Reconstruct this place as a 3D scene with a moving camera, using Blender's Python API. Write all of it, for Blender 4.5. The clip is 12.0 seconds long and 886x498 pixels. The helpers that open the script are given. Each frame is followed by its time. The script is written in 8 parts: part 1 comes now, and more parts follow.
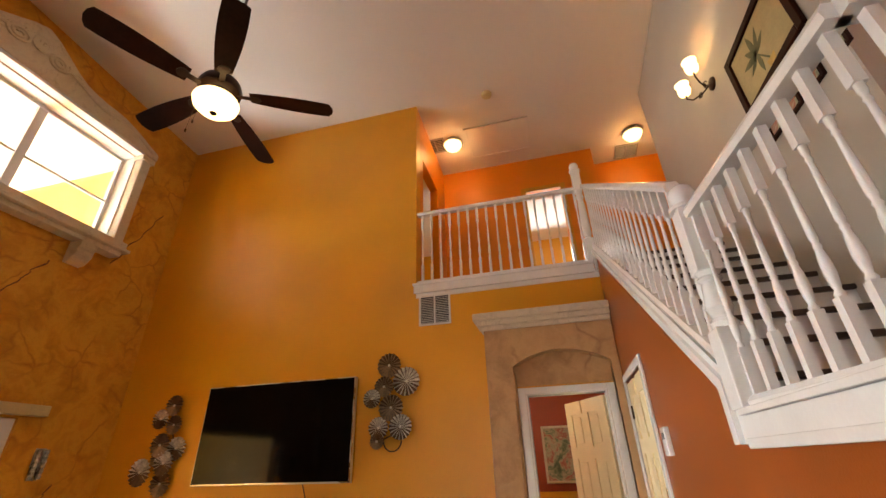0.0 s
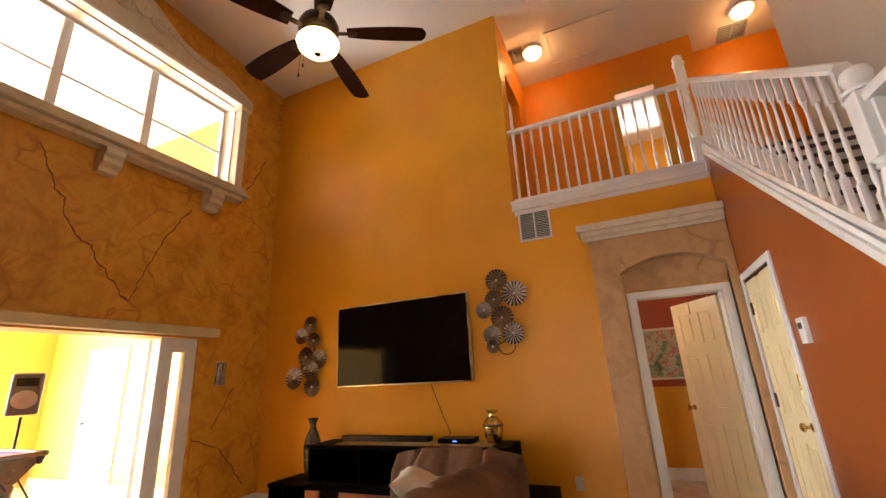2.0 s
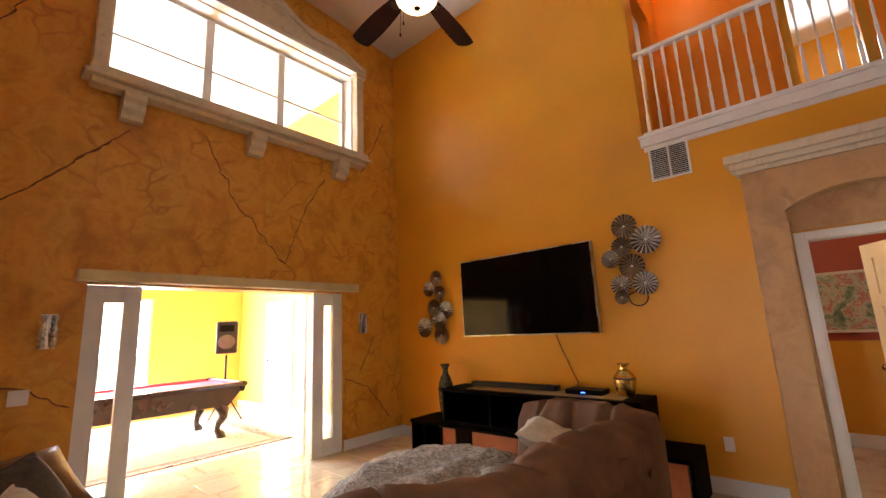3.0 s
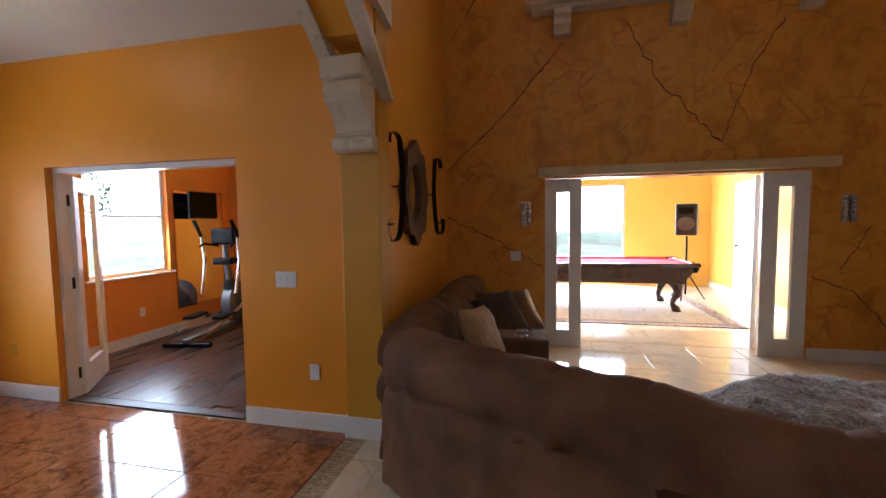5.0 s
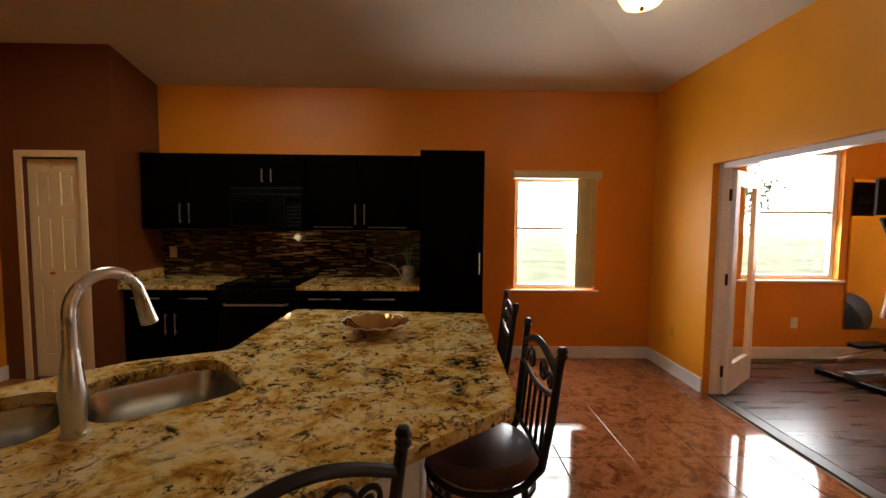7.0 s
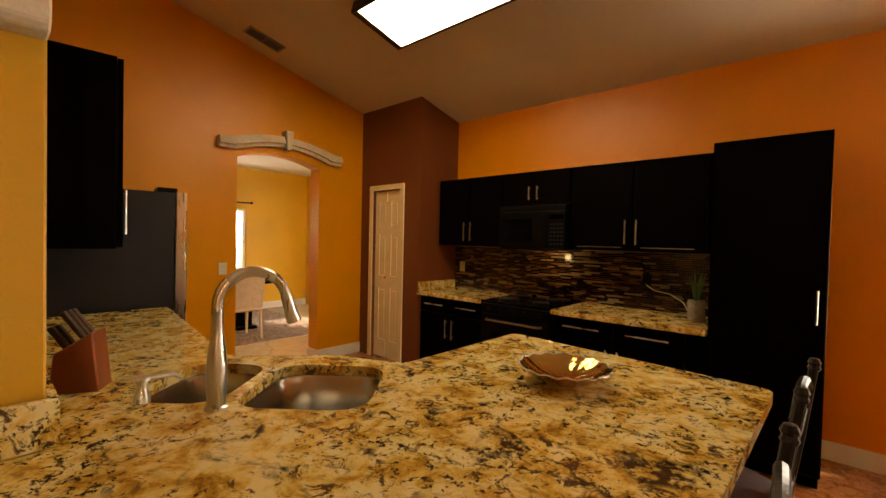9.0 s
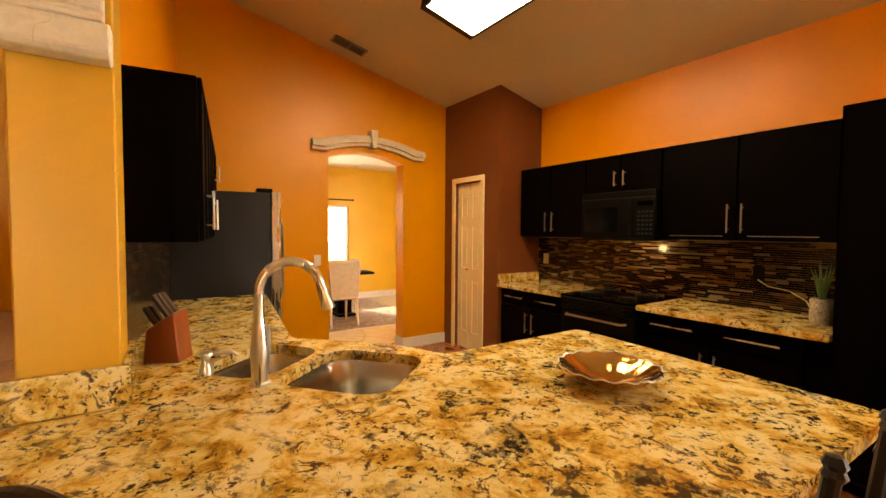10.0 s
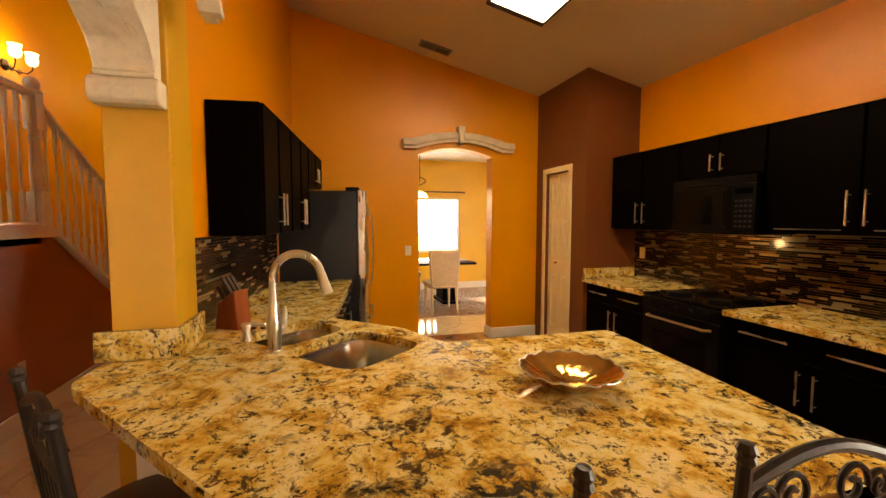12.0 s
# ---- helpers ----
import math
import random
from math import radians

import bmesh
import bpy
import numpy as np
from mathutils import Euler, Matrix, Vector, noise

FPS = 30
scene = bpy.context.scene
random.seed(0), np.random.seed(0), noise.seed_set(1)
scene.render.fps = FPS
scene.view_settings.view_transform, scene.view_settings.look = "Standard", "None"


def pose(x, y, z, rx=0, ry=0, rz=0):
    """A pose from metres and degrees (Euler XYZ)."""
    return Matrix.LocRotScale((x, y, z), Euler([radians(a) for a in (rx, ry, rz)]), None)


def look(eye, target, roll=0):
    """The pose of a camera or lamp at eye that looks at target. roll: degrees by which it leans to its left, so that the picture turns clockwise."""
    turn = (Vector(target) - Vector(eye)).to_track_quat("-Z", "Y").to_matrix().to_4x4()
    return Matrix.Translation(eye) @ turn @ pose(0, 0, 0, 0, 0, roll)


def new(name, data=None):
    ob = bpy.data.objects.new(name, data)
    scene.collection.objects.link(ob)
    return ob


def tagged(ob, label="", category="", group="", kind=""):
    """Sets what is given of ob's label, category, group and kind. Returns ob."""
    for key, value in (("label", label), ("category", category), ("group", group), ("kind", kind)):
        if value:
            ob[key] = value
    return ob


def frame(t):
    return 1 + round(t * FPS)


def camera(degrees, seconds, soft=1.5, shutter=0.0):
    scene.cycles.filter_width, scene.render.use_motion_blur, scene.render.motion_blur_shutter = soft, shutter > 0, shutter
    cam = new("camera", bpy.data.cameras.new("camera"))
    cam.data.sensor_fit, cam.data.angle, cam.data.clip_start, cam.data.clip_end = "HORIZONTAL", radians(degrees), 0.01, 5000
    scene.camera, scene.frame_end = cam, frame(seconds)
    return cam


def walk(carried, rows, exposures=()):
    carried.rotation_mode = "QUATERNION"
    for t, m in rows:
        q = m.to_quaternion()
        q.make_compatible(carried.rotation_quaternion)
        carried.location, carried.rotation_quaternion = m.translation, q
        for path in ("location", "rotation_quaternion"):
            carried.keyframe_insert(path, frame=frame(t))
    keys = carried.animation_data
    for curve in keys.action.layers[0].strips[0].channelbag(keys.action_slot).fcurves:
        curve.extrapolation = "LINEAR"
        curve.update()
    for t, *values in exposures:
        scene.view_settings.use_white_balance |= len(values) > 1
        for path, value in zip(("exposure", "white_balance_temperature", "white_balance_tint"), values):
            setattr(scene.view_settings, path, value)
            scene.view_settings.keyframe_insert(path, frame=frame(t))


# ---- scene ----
cam = camera(93.1, 12.0)
PATH = [
    (0, (2.64, 4.536, 1.47), (2.212, 6.264, 2.383), -1.8),
    (0.5, (2.567, 4.506, 1.465), (2.203, 6.279, 2.316), -1.9),
    (1, (2.481, 4.417, 1.446), (2.091, 6.22, 2.219), -2.3),
    (1.5, (2.409, 4.341, 1.425), (1.843, 6.136, 2.102), -3.0),
    (2, (2.311, 4.262, 1.401), (1.545, 6.015, 1.983), -3.1),
    (2.5, (2.277, 4.23, 1.391), (1.289, 5.899, 1.878), -2.7),
    (2.7, (2.289, 4.239, 1.43), (1.19, 5.853, 1.865), -2.9),
    (4.3, (2.698, 4.935, 1.497), (0.748, 5.377, 1.512), -0.2),
    (4.5, (2.717, 4.951, 1.486), (0.731, 5.187, 1.448), -0.3),
    (5, (2.684, 4.968, 1.505), (0.74, 4.516, 1.373), -0.8),
    (5.5, (2.655, 4.92, 1.462), (0.995, 3.815, 1.312), -0.7),
    (6, (2.598, 4.78, 1.425), (1.441, 3.157, 1.261), -0.2),
    (6.5, (2.497, 4.651, 1.477), (1.968, 2.729, 1.325), -0.2),
    (7, (2.353, 4.506, 1.484), (2.315, 2.51, 1.354), 0.5),
    (8.8, (1.931, 3.954, 1.423), (3.17, 2.383, 1.395), 1.2),
    (9, (1.94, 3.915, 1.447), (3.277, 2.428, 1.405), 1.3),
    (9.5, (1.883, 3.81, 1.447), (3.416, 2.526, 1.387), 0.7),
    (10, (1.785, 3.697, 1.441), (3.443, 2.582, 1.357), 0.4),
    (10.5, (1.721, 3.617, 1.443), (3.473, 2.66, 1.339), 0.1),
    (11, (1.664, 3.517, 1.459), (3.485, 2.701, 1.335), 0.0),
    (11.5, (1.542, 3.343, 1.458), (3.426, 2.684, 1.324), 0.1),
    (12, (1.434, 3.202, 1.472), (3.359, 2.676, 1.337), 0.1),
]
walk(cam, [(t, look(eye, target, roll)) for t, eye, target, roll in PATH],
     [(0.0, 0.93, 7000, 10), (2.6, 1.06, 6600, 10), (4.4, 0.4, 5150, 9), (5.5, -0.08, 5400, 8), (6.5, -0.1, 6300, 9), (7.2, -0.02, 6800, 10), (8.8, 0.45, 9000, 10), (9.5, 1.22, 9600, 10), (10.5, 1.56, 9600, 10), (12.0, 1.20, 9600, 10)])


# ---- world ----
world = bpy.data.worlds.new("sky")
scene.world = world
world.use_nodes = True
wn = world.node_tree.nodes
sky = wn.new("ShaderNodeTexSky")
sky.sky_type, sky.sun_disc, sky.sun_elevation, sky.sun_rotation = "NISHITA", False, radians(48), radians(250)
world.node_tree.links.new(sky.outputs[0], wn["Background"].inputs[0])
wn["Background"].inputs[1].default_value = 0.15
sun = new("sun", bpy.data.lights.new("sun", "SUN"))
sun.data.energy, sun.data.angle, sun.data.color = 5.0, radians(0.5), (1, 0.95, 0.87)
sun.matrix_world = look((-20, -7, 24), (0, 0, 0))


def area(name, eye, target, w, h, watts, color=(1, 1, 1)):
    d = bpy.data.lights.new(name, "AREA")
    d.shape, d.size, d.size_y, d.energy, d.color = "RECTANGLE", w, h, watts, color
    ob = new(name, d)
    ob.matrix_world = look(eye, target)
    return ob


def bulb(name, x, y, z, watts, radius=0.05, color=(1, 0.80, 0.55)):
    d = bpy.data.lights.new(name, "POINT")
    d.energy, d.shadow_soft_size, d.color = watts, radius, color
    ob = new(name, d)
    ob.location = (x, y, z)
    return ob


DAY = (0.92, 0.97, 1)
# daylight standing in the real openings
area("daylight_area", (1.06, -0.1, 1.36), (1.06, 3, 1.2), 0.85, 1.1, 42, DAY)
area("daylight_area", (-1.55, -0.1, 1.6), (-1.0, 3, 1.0), 1.0, 1.3, 70, DAY)
area("daylight_area", (-7.46, 5.77, 1.2), (0, 5.9, 0.7), 2.1, 2.1, 450, DAY)
area("daylight_area", (-7.46, 5.7, 4.2), (0, 6.2, 3.9), 4.8, 1.5, 215, DAY)
area("daylight_area", (10.15, 1.27, 1.33), (6, 1.8, 1.0), 1.3, 1.2, 21.6, DAY)
# lamps
bulb("fan_bulb", 0.27, 6.47, 4.12, 7, 0.12)
bulb("hall_bulb", 1.62, 9.5, 5.74, 5.2, 0.1, (1, 0.52, 0.18))
bulb("hall_bulb", 4.3, 10.0, 5.7, 5.2, 0.1, (1, 0.52, 0.18))
bulb("kitchen_bulb", 0.985, 1.63, 2.90, 4, 0.1)
area("tube_light", (4.09, 1.665, 3.09), (4.09, 1.665, 0), 1.1, 0.44, 16, (1, 0.86, 0.62))
bulb("hood_bulb", 3.87, 0.2, 1.3, 0.8, 0.03, (1, 0.7, 0.35))
bulb("sconce_bulb", 4.13, 7.475, 4.42, 2.4, 0.05, (1, 0.68, 0.34))
bulb("sconce_bulb", 4.13, 7.735, 4.42, 2.4, 0.05, (1, 0.68, 0.34))
bulb("sconce_bulb", 6.95, 6.2, 3.22, 3.5, 0.05, (1, 0.72, 0.38))
bulb("dining_bulb", 8.0, 1.9, 1.75, 7.2, 0.1)
# unseen fill added in the back room to brighten its door leaf and wall
bulb("back_room_fill", 1.75, 9.35, 2.3, 12, 0.1, (1, 0.88, 0.7))
# fill set apart from the lantern, whitened in place of unseen door daylight
bulb("entry_fill", 8.5, 5.0, 3.4, 16, 0.1, (1, 0.93, 0.84))


# ---- materials ----
def mat(name, color, rough=0.5, metal=0.0, var=0.12, scale=6.0, bump=0.05, fine=60.0, dark=None, coat=0.0, per_object=0.0, spec=0.5, stretch=None):
    """A painted or plain surface: broad mottling, fine grain and slight relief."""
    m = bpy.data.materials.new(name)
    m.use_nodes = True
    n, l = m.node_tree.nodes, m.node_tree.links
    b = n["Principled BSDF"]
    tc = n.new("ShaderNodeTexCoord")
    src = tc.outputs["Object"]
    if stretch:
        mp = n.new("ShaderNodeMapping")
        mp.inputs["Scale"].default_value = stretch
        l.new(src, mp.inputs[0])
        src = mp.outputs[0]
    a = n.new("ShaderNodeTexNoise")
    a.inputs["Scale"].default_value, a.inputs["Detail"].default_value = scale, 6
    f = n.new("ShaderNodeTexNoise")
    f.inputs["Scale"].default_value, f.inputs["Detail"].default_value = fine, 3
    l.new(src, a.inputs["Vector"]), l.new(src, f.inputs["Vector"])
    mix = n.new("ShaderNodeMix")
    mix.data_type = "RGBA"
    dk = dark or tuple(c * (1 - var * 2) for c in color)
    lt = tuple(min(1, c * (1 + var)) for c in color)
    mix.inputs[6].default_value, mix.inputs[7].default_value = (*dk, 1), (*lt, 1)
    ad = n.new("ShaderNodeMath")
    ad.operation = "MULTIPLY_ADD"
    l.new(f.outputs[0], ad.inputs[0])
    ad.inputs[1].default_value = 0.35
    l.new(a.outputs[0], ad.inputs[2])
    sub = n.new("ShaderNodeMapRange")
    sub.inputs[1].default_value, sub.inputs[2].default_value = 0.42, 0.92
    l.new(ad.outputs[0], sub.inputs[0])
    l.new(sub.outputs[0], mix.inputs[0])
    col = mix.outputs[2]
    if per_object:
        oi = n.new("ShaderNodeObjectInfo")
        hs = n.new("ShaderNodeHueSaturation")
        mr = n.new("ShaderNodeMapRange")
        mr.inputs[3].default_value, mr.inputs[4].default_value = 1 - per_object, 1 + per_object
        l.new(oi.outputs["Random"], mr.inputs[0]), l.new(mr.outputs[0], hs.inputs["Value"]), l.new(col, hs.inputs["Color"])
        col = hs.outputs[0]
    l.new(col, b.inputs["Base Color"])
    rr = n.new("ShaderNodeMapRange")
    rr.inputs[3].default_value, rr.inputs[4].default_value = max(0.02, rough * 0.85), min(1, rough * 1.15)
    l.new(a.outputs[0], rr.inputs[0]), l.new(rr.outputs[0], b.inputs["Roughness"])
    b.inputs["Metallic"].default_value = metal
    b.inputs["Specular IOR Level"].default_value = spec
    if coat:
        b.inputs["Coat Weight"].default_value, b.inputs["Coat Roughness"].default_value = coat, 0.05
    if bump:
        bp = n.new("ShaderNodeBump")
        bp.inputs["Strength"].default_value, bp.inputs["Distance"].default_value = bump, 0.01
        l.new(f.outputs[0], bp.inputs["Height"]), l.new(bp.outputs[0], b.inputs["Normal"])
    return m


def stone_mat(name, colors, scale, rough, vein=None, vein_scale=3.0, bump=0.0, coat=0.0, warp=0.6):
    """A mottled stone or faux finish from warped noise over a ramp, with optional thin dark veins."""
    m = bpy.data.materials.new(name)
    m.use_nodes = True
    n, l = m.node_tree.nodes, m.node_tree.links
    b = n["Principled BSDF"]
    tc = n.new("ShaderNodeTexCoord")
    w = n.new("ShaderNodeTexNoise")
    w.inputs["Scale"].default_value, w.inputs["Detail"].default_value = scale * 0.6, 4
    l.new(tc.outputs["Object"], w.inputs["Vector"])
    va = n.new("ShaderNodeVectorMath")
    va.operation = "MULTIPLY_ADD"
    va.inputs[1].default_value = (warp, warp, warp)
    l.new(w.outputs["Color"], va.inputs[0]), l.new(tc.outputs["Object"], va.inputs[2])
    a = n.new("ShaderNodeTexNoise")
    a.inputs["Scale"].default_value, a.inputs["Detail"].default_value, a.inputs["Roughness"].default_value = scale, 9, 0.66
    l.new(va.outputs[0], a.inputs["Vector"])
    r = n.new("ShaderNodeValToRGB")
    e = r.color_ramp.elements
    while len(e) < len(colors):
        e.new(0.5)
    for k, (p, c) in enumerate(colors):
        e[k].position, e[k].color = p, (*c, 1)
    l.new(a.outputs[0], r.inputs[0])
    col = r.outputs[0]
    if vein:
        v = n.new("ShaderNodeTexVoronoi")
        v.feature = "DISTANCE_TO_EDGE"
        v.inputs["Scale"].default_value = vein_scale
        l.new(va.outputs[0], v.inputs["Vector"])
        vr = n.new("ShaderNodeMapRange")
        vr.inputs[1].default_value, vr.inputs[2].default_value, vr.inputs[3].default_value, vr.inputs[4].default_value = 0.0, vein[1], 1, 0
        l.new(v.outputs[0], vr.inputs[0])
        g = n.new("ShaderNodeTexNoise")
        g.inputs["Scale"].default_value = scale * 0.8
        l.new(tc.outputs["Object"], g.inputs["Vector"])
        gm = n.new("ShaderNodeMapRange")
        gm.inputs[1].default_value, gm.inputs[2].default_value = 0.45, 0.6
        l.new(g.outputs[0], gm.inputs[0])
        mu = n.new("ShaderNodeMath")
        mu.operation = "MULTIPLY"
        l.new(vr.outputs[0], mu.inputs[0]), l.new(gm.outputs[0], mu.inputs[1])
        mx = n.new("ShaderNodeMix")
        mx.data_type = "RGBA"
        mx.inputs[7].default_value = (*vein[0], 1)
        l.new(mu.outputs[0], mx.inputs[0]), l.new(col, mx.inputs[6])
        col = mx.outputs[2]
    l.new(col, b.inputs["Base Color"])
    b.inputs["Roughness"].default_value = rough
    if coat:
        b.inputs["Coat Weight"].default_value, b.inputs["Coat Roughness"].default_value = coat, 0.04
    if bump:
        bp = n.new("ShaderNodeBump")
        bp.inputs["Strength"].default_value, bp.inputs["Distance"].default_value = bump, 0.01
        l.new(a.outputs[0], bp.inputs["Height"]), l.new(bp.outputs[0], b.inputs["Normal"])
    return m


def glow(name, color, strength):
    m = bpy.data.materials.new(name)
    m.use_nodes = True
    b = m.node_tree.nodes["Principled BSDF"]
    b.inputs["Base Color"].default_value = (*color, 1)
    b.inputs["Emission Color"].default_value, b.inputs["Emission Strength"].default_value = (*color, 1), strength
    return m


def glass_mat(name, tint=(1, 1, 1), rough=0.0):
    m = bpy.data.materials.new(name)
    m.use_nodes = True
    n, l = m.node_tree.nodes, m.node_tree.links
    n.remove(n["Principled BSDF"])
    t, g, x = n.new("ShaderNodeBsdfTransparent"), n.new("ShaderNodeBsdfGlossy"), n.new("ShaderNodeMixShader")
    t.inputs[0].default_value, g.inputs["Roughness"].default_value = (*tint, 1), rough
    x.inputs[0].default_value = 0.05
    l.new(t.outputs[0], x.inputs[1]), l.new(g.outputs[0], x.inputs[2])
    l.new(x.outputs[0], n["Material Output"].inputs[0])
    return m


def granite_mat(name):
    """Golden granite: cream and ochre clouds, fine dark flecks, and black-brown clusters."""
    m = bpy.data.materials.new(name)
    m.use_nodes = True
    n, l = m.node_tree.nodes, m.node_tree.links
    b = n["Principled BSDF"]
    tc = n.new("ShaderNodeTexCoord")

    def tex(scale, detail, rough=0.6, warp=0.0):
        q = n.new("ShaderNodeTexNoise")
        q.inputs["Scale"].default_value, q.inputs["Detail"].default_value, q.inputs["Roughness"].default_value, q.inputs["Distortion"].default_value = scale, detail, rough, warp
        l.new(tc.outputs["Object"], q.inputs["Vector"])
        return q.outputs[0]

    def ramp(src, stops):
        r = n.new("ShaderNodeValToRGB")
        e = r.color_ramp.elements
        while len(e) < len(stops):
            e.new(0.5)
        for k, (p, c) in enumerate(stops):
            e[k].position, e[k].color = p, (*c, 1)
        l.new(src, r.inputs[0])
        return r.outputs[0]

    def mixed(fac, a, c):
        x = n.new("ShaderNodeMix")
        x.data_type = "RGBA"
        l.new(fac, x.inputs[0])
        for sock, v in ((x.inputs[6], a), (x.inputs[7], c)):
            if isinstance(v, tuple):
                sock.default_value = (*v, 1)
            else:
                l.new(v, sock)
        return x.outputs[2]

    def step(src, lo, hi):
        r = n.new("ShaderNodeMapRange")
        r.inputs[1].default_value, r.inputs[2].default_value = lo, hi
        l.new(src, r.inputs[0])
        return r.outputs[0]

    def times(a, c):
        r = n.new("ShaderNodeMath")
        r.operation = "MULTIPLY"
        l.new(a, r.inputs[0]), l.new(c, r.inputs[1])
        return r.outputs[0]
    base = ramp(tex(9, 9, 0.72, 0.45), [(0.33, (0.26, 0.12, 0.018)), (0.42, (0.48, 0.27, 0.045)), (0.49, (0.64, 0.45, 0.14)), (0.57, (0.70, 0.57, 0.30))])
    fleck = times(step(tex(44, 6, 0.74, 0.35), 0.545, 0.585), step(tex(6, 3), 0.36, 0.52))
    thread = times(step(tex(19, 7, 0.76, 0.8), 0.54, 0.58), step(tex(5, 3, 0.5, 0.4), 0.36, 0.54))
    clump = times(step(tex(4.2, 4, 0.6, 0.8), 0.60, 0.68), step(tex(24, 5, 0.7), 0.42, 0.52))
    col = mixed(fleck, base, (0.05, 0.028, 0.014))
    col = mixed(thread, col, (0.09, 0.05, 0.022))
    col = mixed(clump, col, (0.028, 0.02, 0.014))
    l.new(col, b.inputs["Base Color"])
    b.inputs["Roughness"].default_value = 0.08
    b.inputs["Specular IOR Level"].default_value = 0.4
    return m


M_GOLD = mat("golden_wall_paint", (0.72, 0.325, 0.014), 0.42, var=0.06, scale=1.2, fine=180, bump=0.05)
M_ORANGE = mat("orange_wall_paint", (0.72, 0.238, 0.009), 0.42, var=0.06, scale=1.2, fine=180, bump=0.05)
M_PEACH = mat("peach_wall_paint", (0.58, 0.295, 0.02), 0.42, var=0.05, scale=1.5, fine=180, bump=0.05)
M_YELLOW = mat("yellow_wall_paint", (0.74, 0.43, 0.035), 0.42, var=0.05, scale=1.5, fine=180, bump=0.05)
# yellow paled so that the pool room's overexposed daylight sits in the colour
M_PALEY = mat("washed_out_yellow_wall", (0.78, 0.50, 0.10), 0.42, var=0.05, scale=1.5, fine=180, bump=0.05)
M_HONEY = mat("amber_wall_tone", (0.75, 0.30, 0.012), 0.42, var=0.06, scale=1.2, fine=180, bump=0.05)
M_BURNT = mat("burnt_orange_paint", (0.31, 0.075, 0.014), 0.32, var=0.08, scale=2, fine=140, bump=0.06)
M_BROWN = mat("brown_wall_paint", (0.15, 0.042, 0.012), 0.45, var=0.07, scale=2, fine=140, bump=0.05)
M_RED = mat("red_wall_paint", (0.36, 0.06, 0.02), 0.5, var=0.06, scale=2, fine=140)
M_GREY = mat("grey_wall_paint", (0.48, 0.455, 0.40), 0.5, var=0.05, scale=2, fine=160, bump=0.08)
M_CEIL = mat("ceiling_paint", (0.72, 0.69, 0.67), 0.85, var=0.015, scale=1.2, fine=220, bump=0.25)
# off-white ceiling with the orange walls' bounce light put into its colour
M_CEILK = mat("bounce_tinted_ceiling", (0.68, 0.62, 0.51), 0.85, var=0.02, scale=1.2, fine=220, bump=0.25)
M_WHITE = mat("white_gloss_paint", (0.76, 0.76, 0.76), 0.25, var=0.04, scale=5, fine=90, bump=0.03)
M_DOOR = mat("cream_door_paint", (0.84, 0.72, 0.44), 0.3, var=0.04, scale=4, fine=80, bump=0.04)
M_FAUX = stone_mat("faux_stone_plaster", [(0.30, (0.42, 0.165, 0.012)), (0.43, (0.58, 0.25, 0.018)), (0.52, (0.68, 0.33, 0.034)), (0.60, (0.60, 0.26, 0.02)), (0.70, (0.70, 0.37, 0.055))], 2.6, 0.5, vein=((0.46, 0.17, 0.012), 0.05), vein_scale=2.6, bump=0.35)
M_CRACK = mat("crack_line_paint", (0.22, 0.075, 0.02), 0.7, var=0.3, scale=9, bump=0.2)
M_LIME = stone_mat("limestone_plaster", [(0.3, (0.36, 0.20, 0.085)), (0.5, (0.52, 0.31, 0.14)), (0.68, (0.43, 0.24, 0.10))], 3.2, 0.6, vein=((0.34, 0.18, 0.08), 0.03), vein_scale=1.2, bump=0.3)
M_CAST = stone_mat("cast_stone", [(0.3, (0.52, 0.45, 0.34)), (0.5, (0.66, 0.58, 0.45)), (0.7, (0.60, 0.51, 0.38))], 7, 0.75, vein=((0.42, 0.33, 0.22), 0.008), vein_scale=2, bump=0.4)
M_GRANITE = granite_mat("granite")
M_ESPRESSO = mat("espresso_wood", (0.0017, 0.0009, 0.0008), 0.5, spec=0.025, var=0.3, scale=3, fine=40, bump=0.03, stretch=(1, 1, 0.15))
M_TILE = stone_mat("kitchen_tile", [(0.3, (0.10, 0.03, 0.011)), (0.44, (0.22, 0.072, 0.024)), (0.53, (0.36, 0.14, 0.052)), (0.66, (0.18, 0.055, 0.018))], 7.5, 0.07, warp=0.5)
M_MARBLE = stone_mat("beige_marble_tile", [(0.3, (0.52, 0.42, 0.28)), (0.5, (0.66, 0.56, 0.42)), (0.7, (0.58, 0.47, 0.33))], 3, 0.08, vein=((0.45, 0.33, 0.2), 0.03), vein_scale=2, warp=0.4)
M_PALE_GROUT = mat("pale_tile_grout", (0.50, 0.40, 0.28), 0.5, var=0.1, scale=20)
M_GROUT = mat("tile_grout", (0.30, 0.20, 0.12), 0.9, var=0.1, scale=20)
M_PLANK = mat("dark_wood_plank", (0.055, 0.022, 0.011), 0.28, var=0.35, scale=4, fine=30, per_object=0.25, stretch=(0.25, 3, 1), bump=0.03)
M_LEATHER = mat("taupe_suede", (0.165, 0.086, 0.050), 0.82, var=0.24, scale=3.5, fine=140, bump=0.16, spec=0.12)
M_BLACK = mat("black_plastic", (0.0022, 0.0021, 0.0022), 0.38, spec=0.12, var=0.1, scale=8, bump=0.01)
M_SCREEN = mat("screen_glass", (0.002, 0.002, 0.0025), 0.08, spec=0.12, var=0.1, scale=3, bump=0.0)
M_STEEL = mat("brushed_steel", (0.55, 0.54, 0.52), 0.28, 1.0, var=0.06, scale=4, fine=90, bump=0.02, stretch=(1, 8, 1))
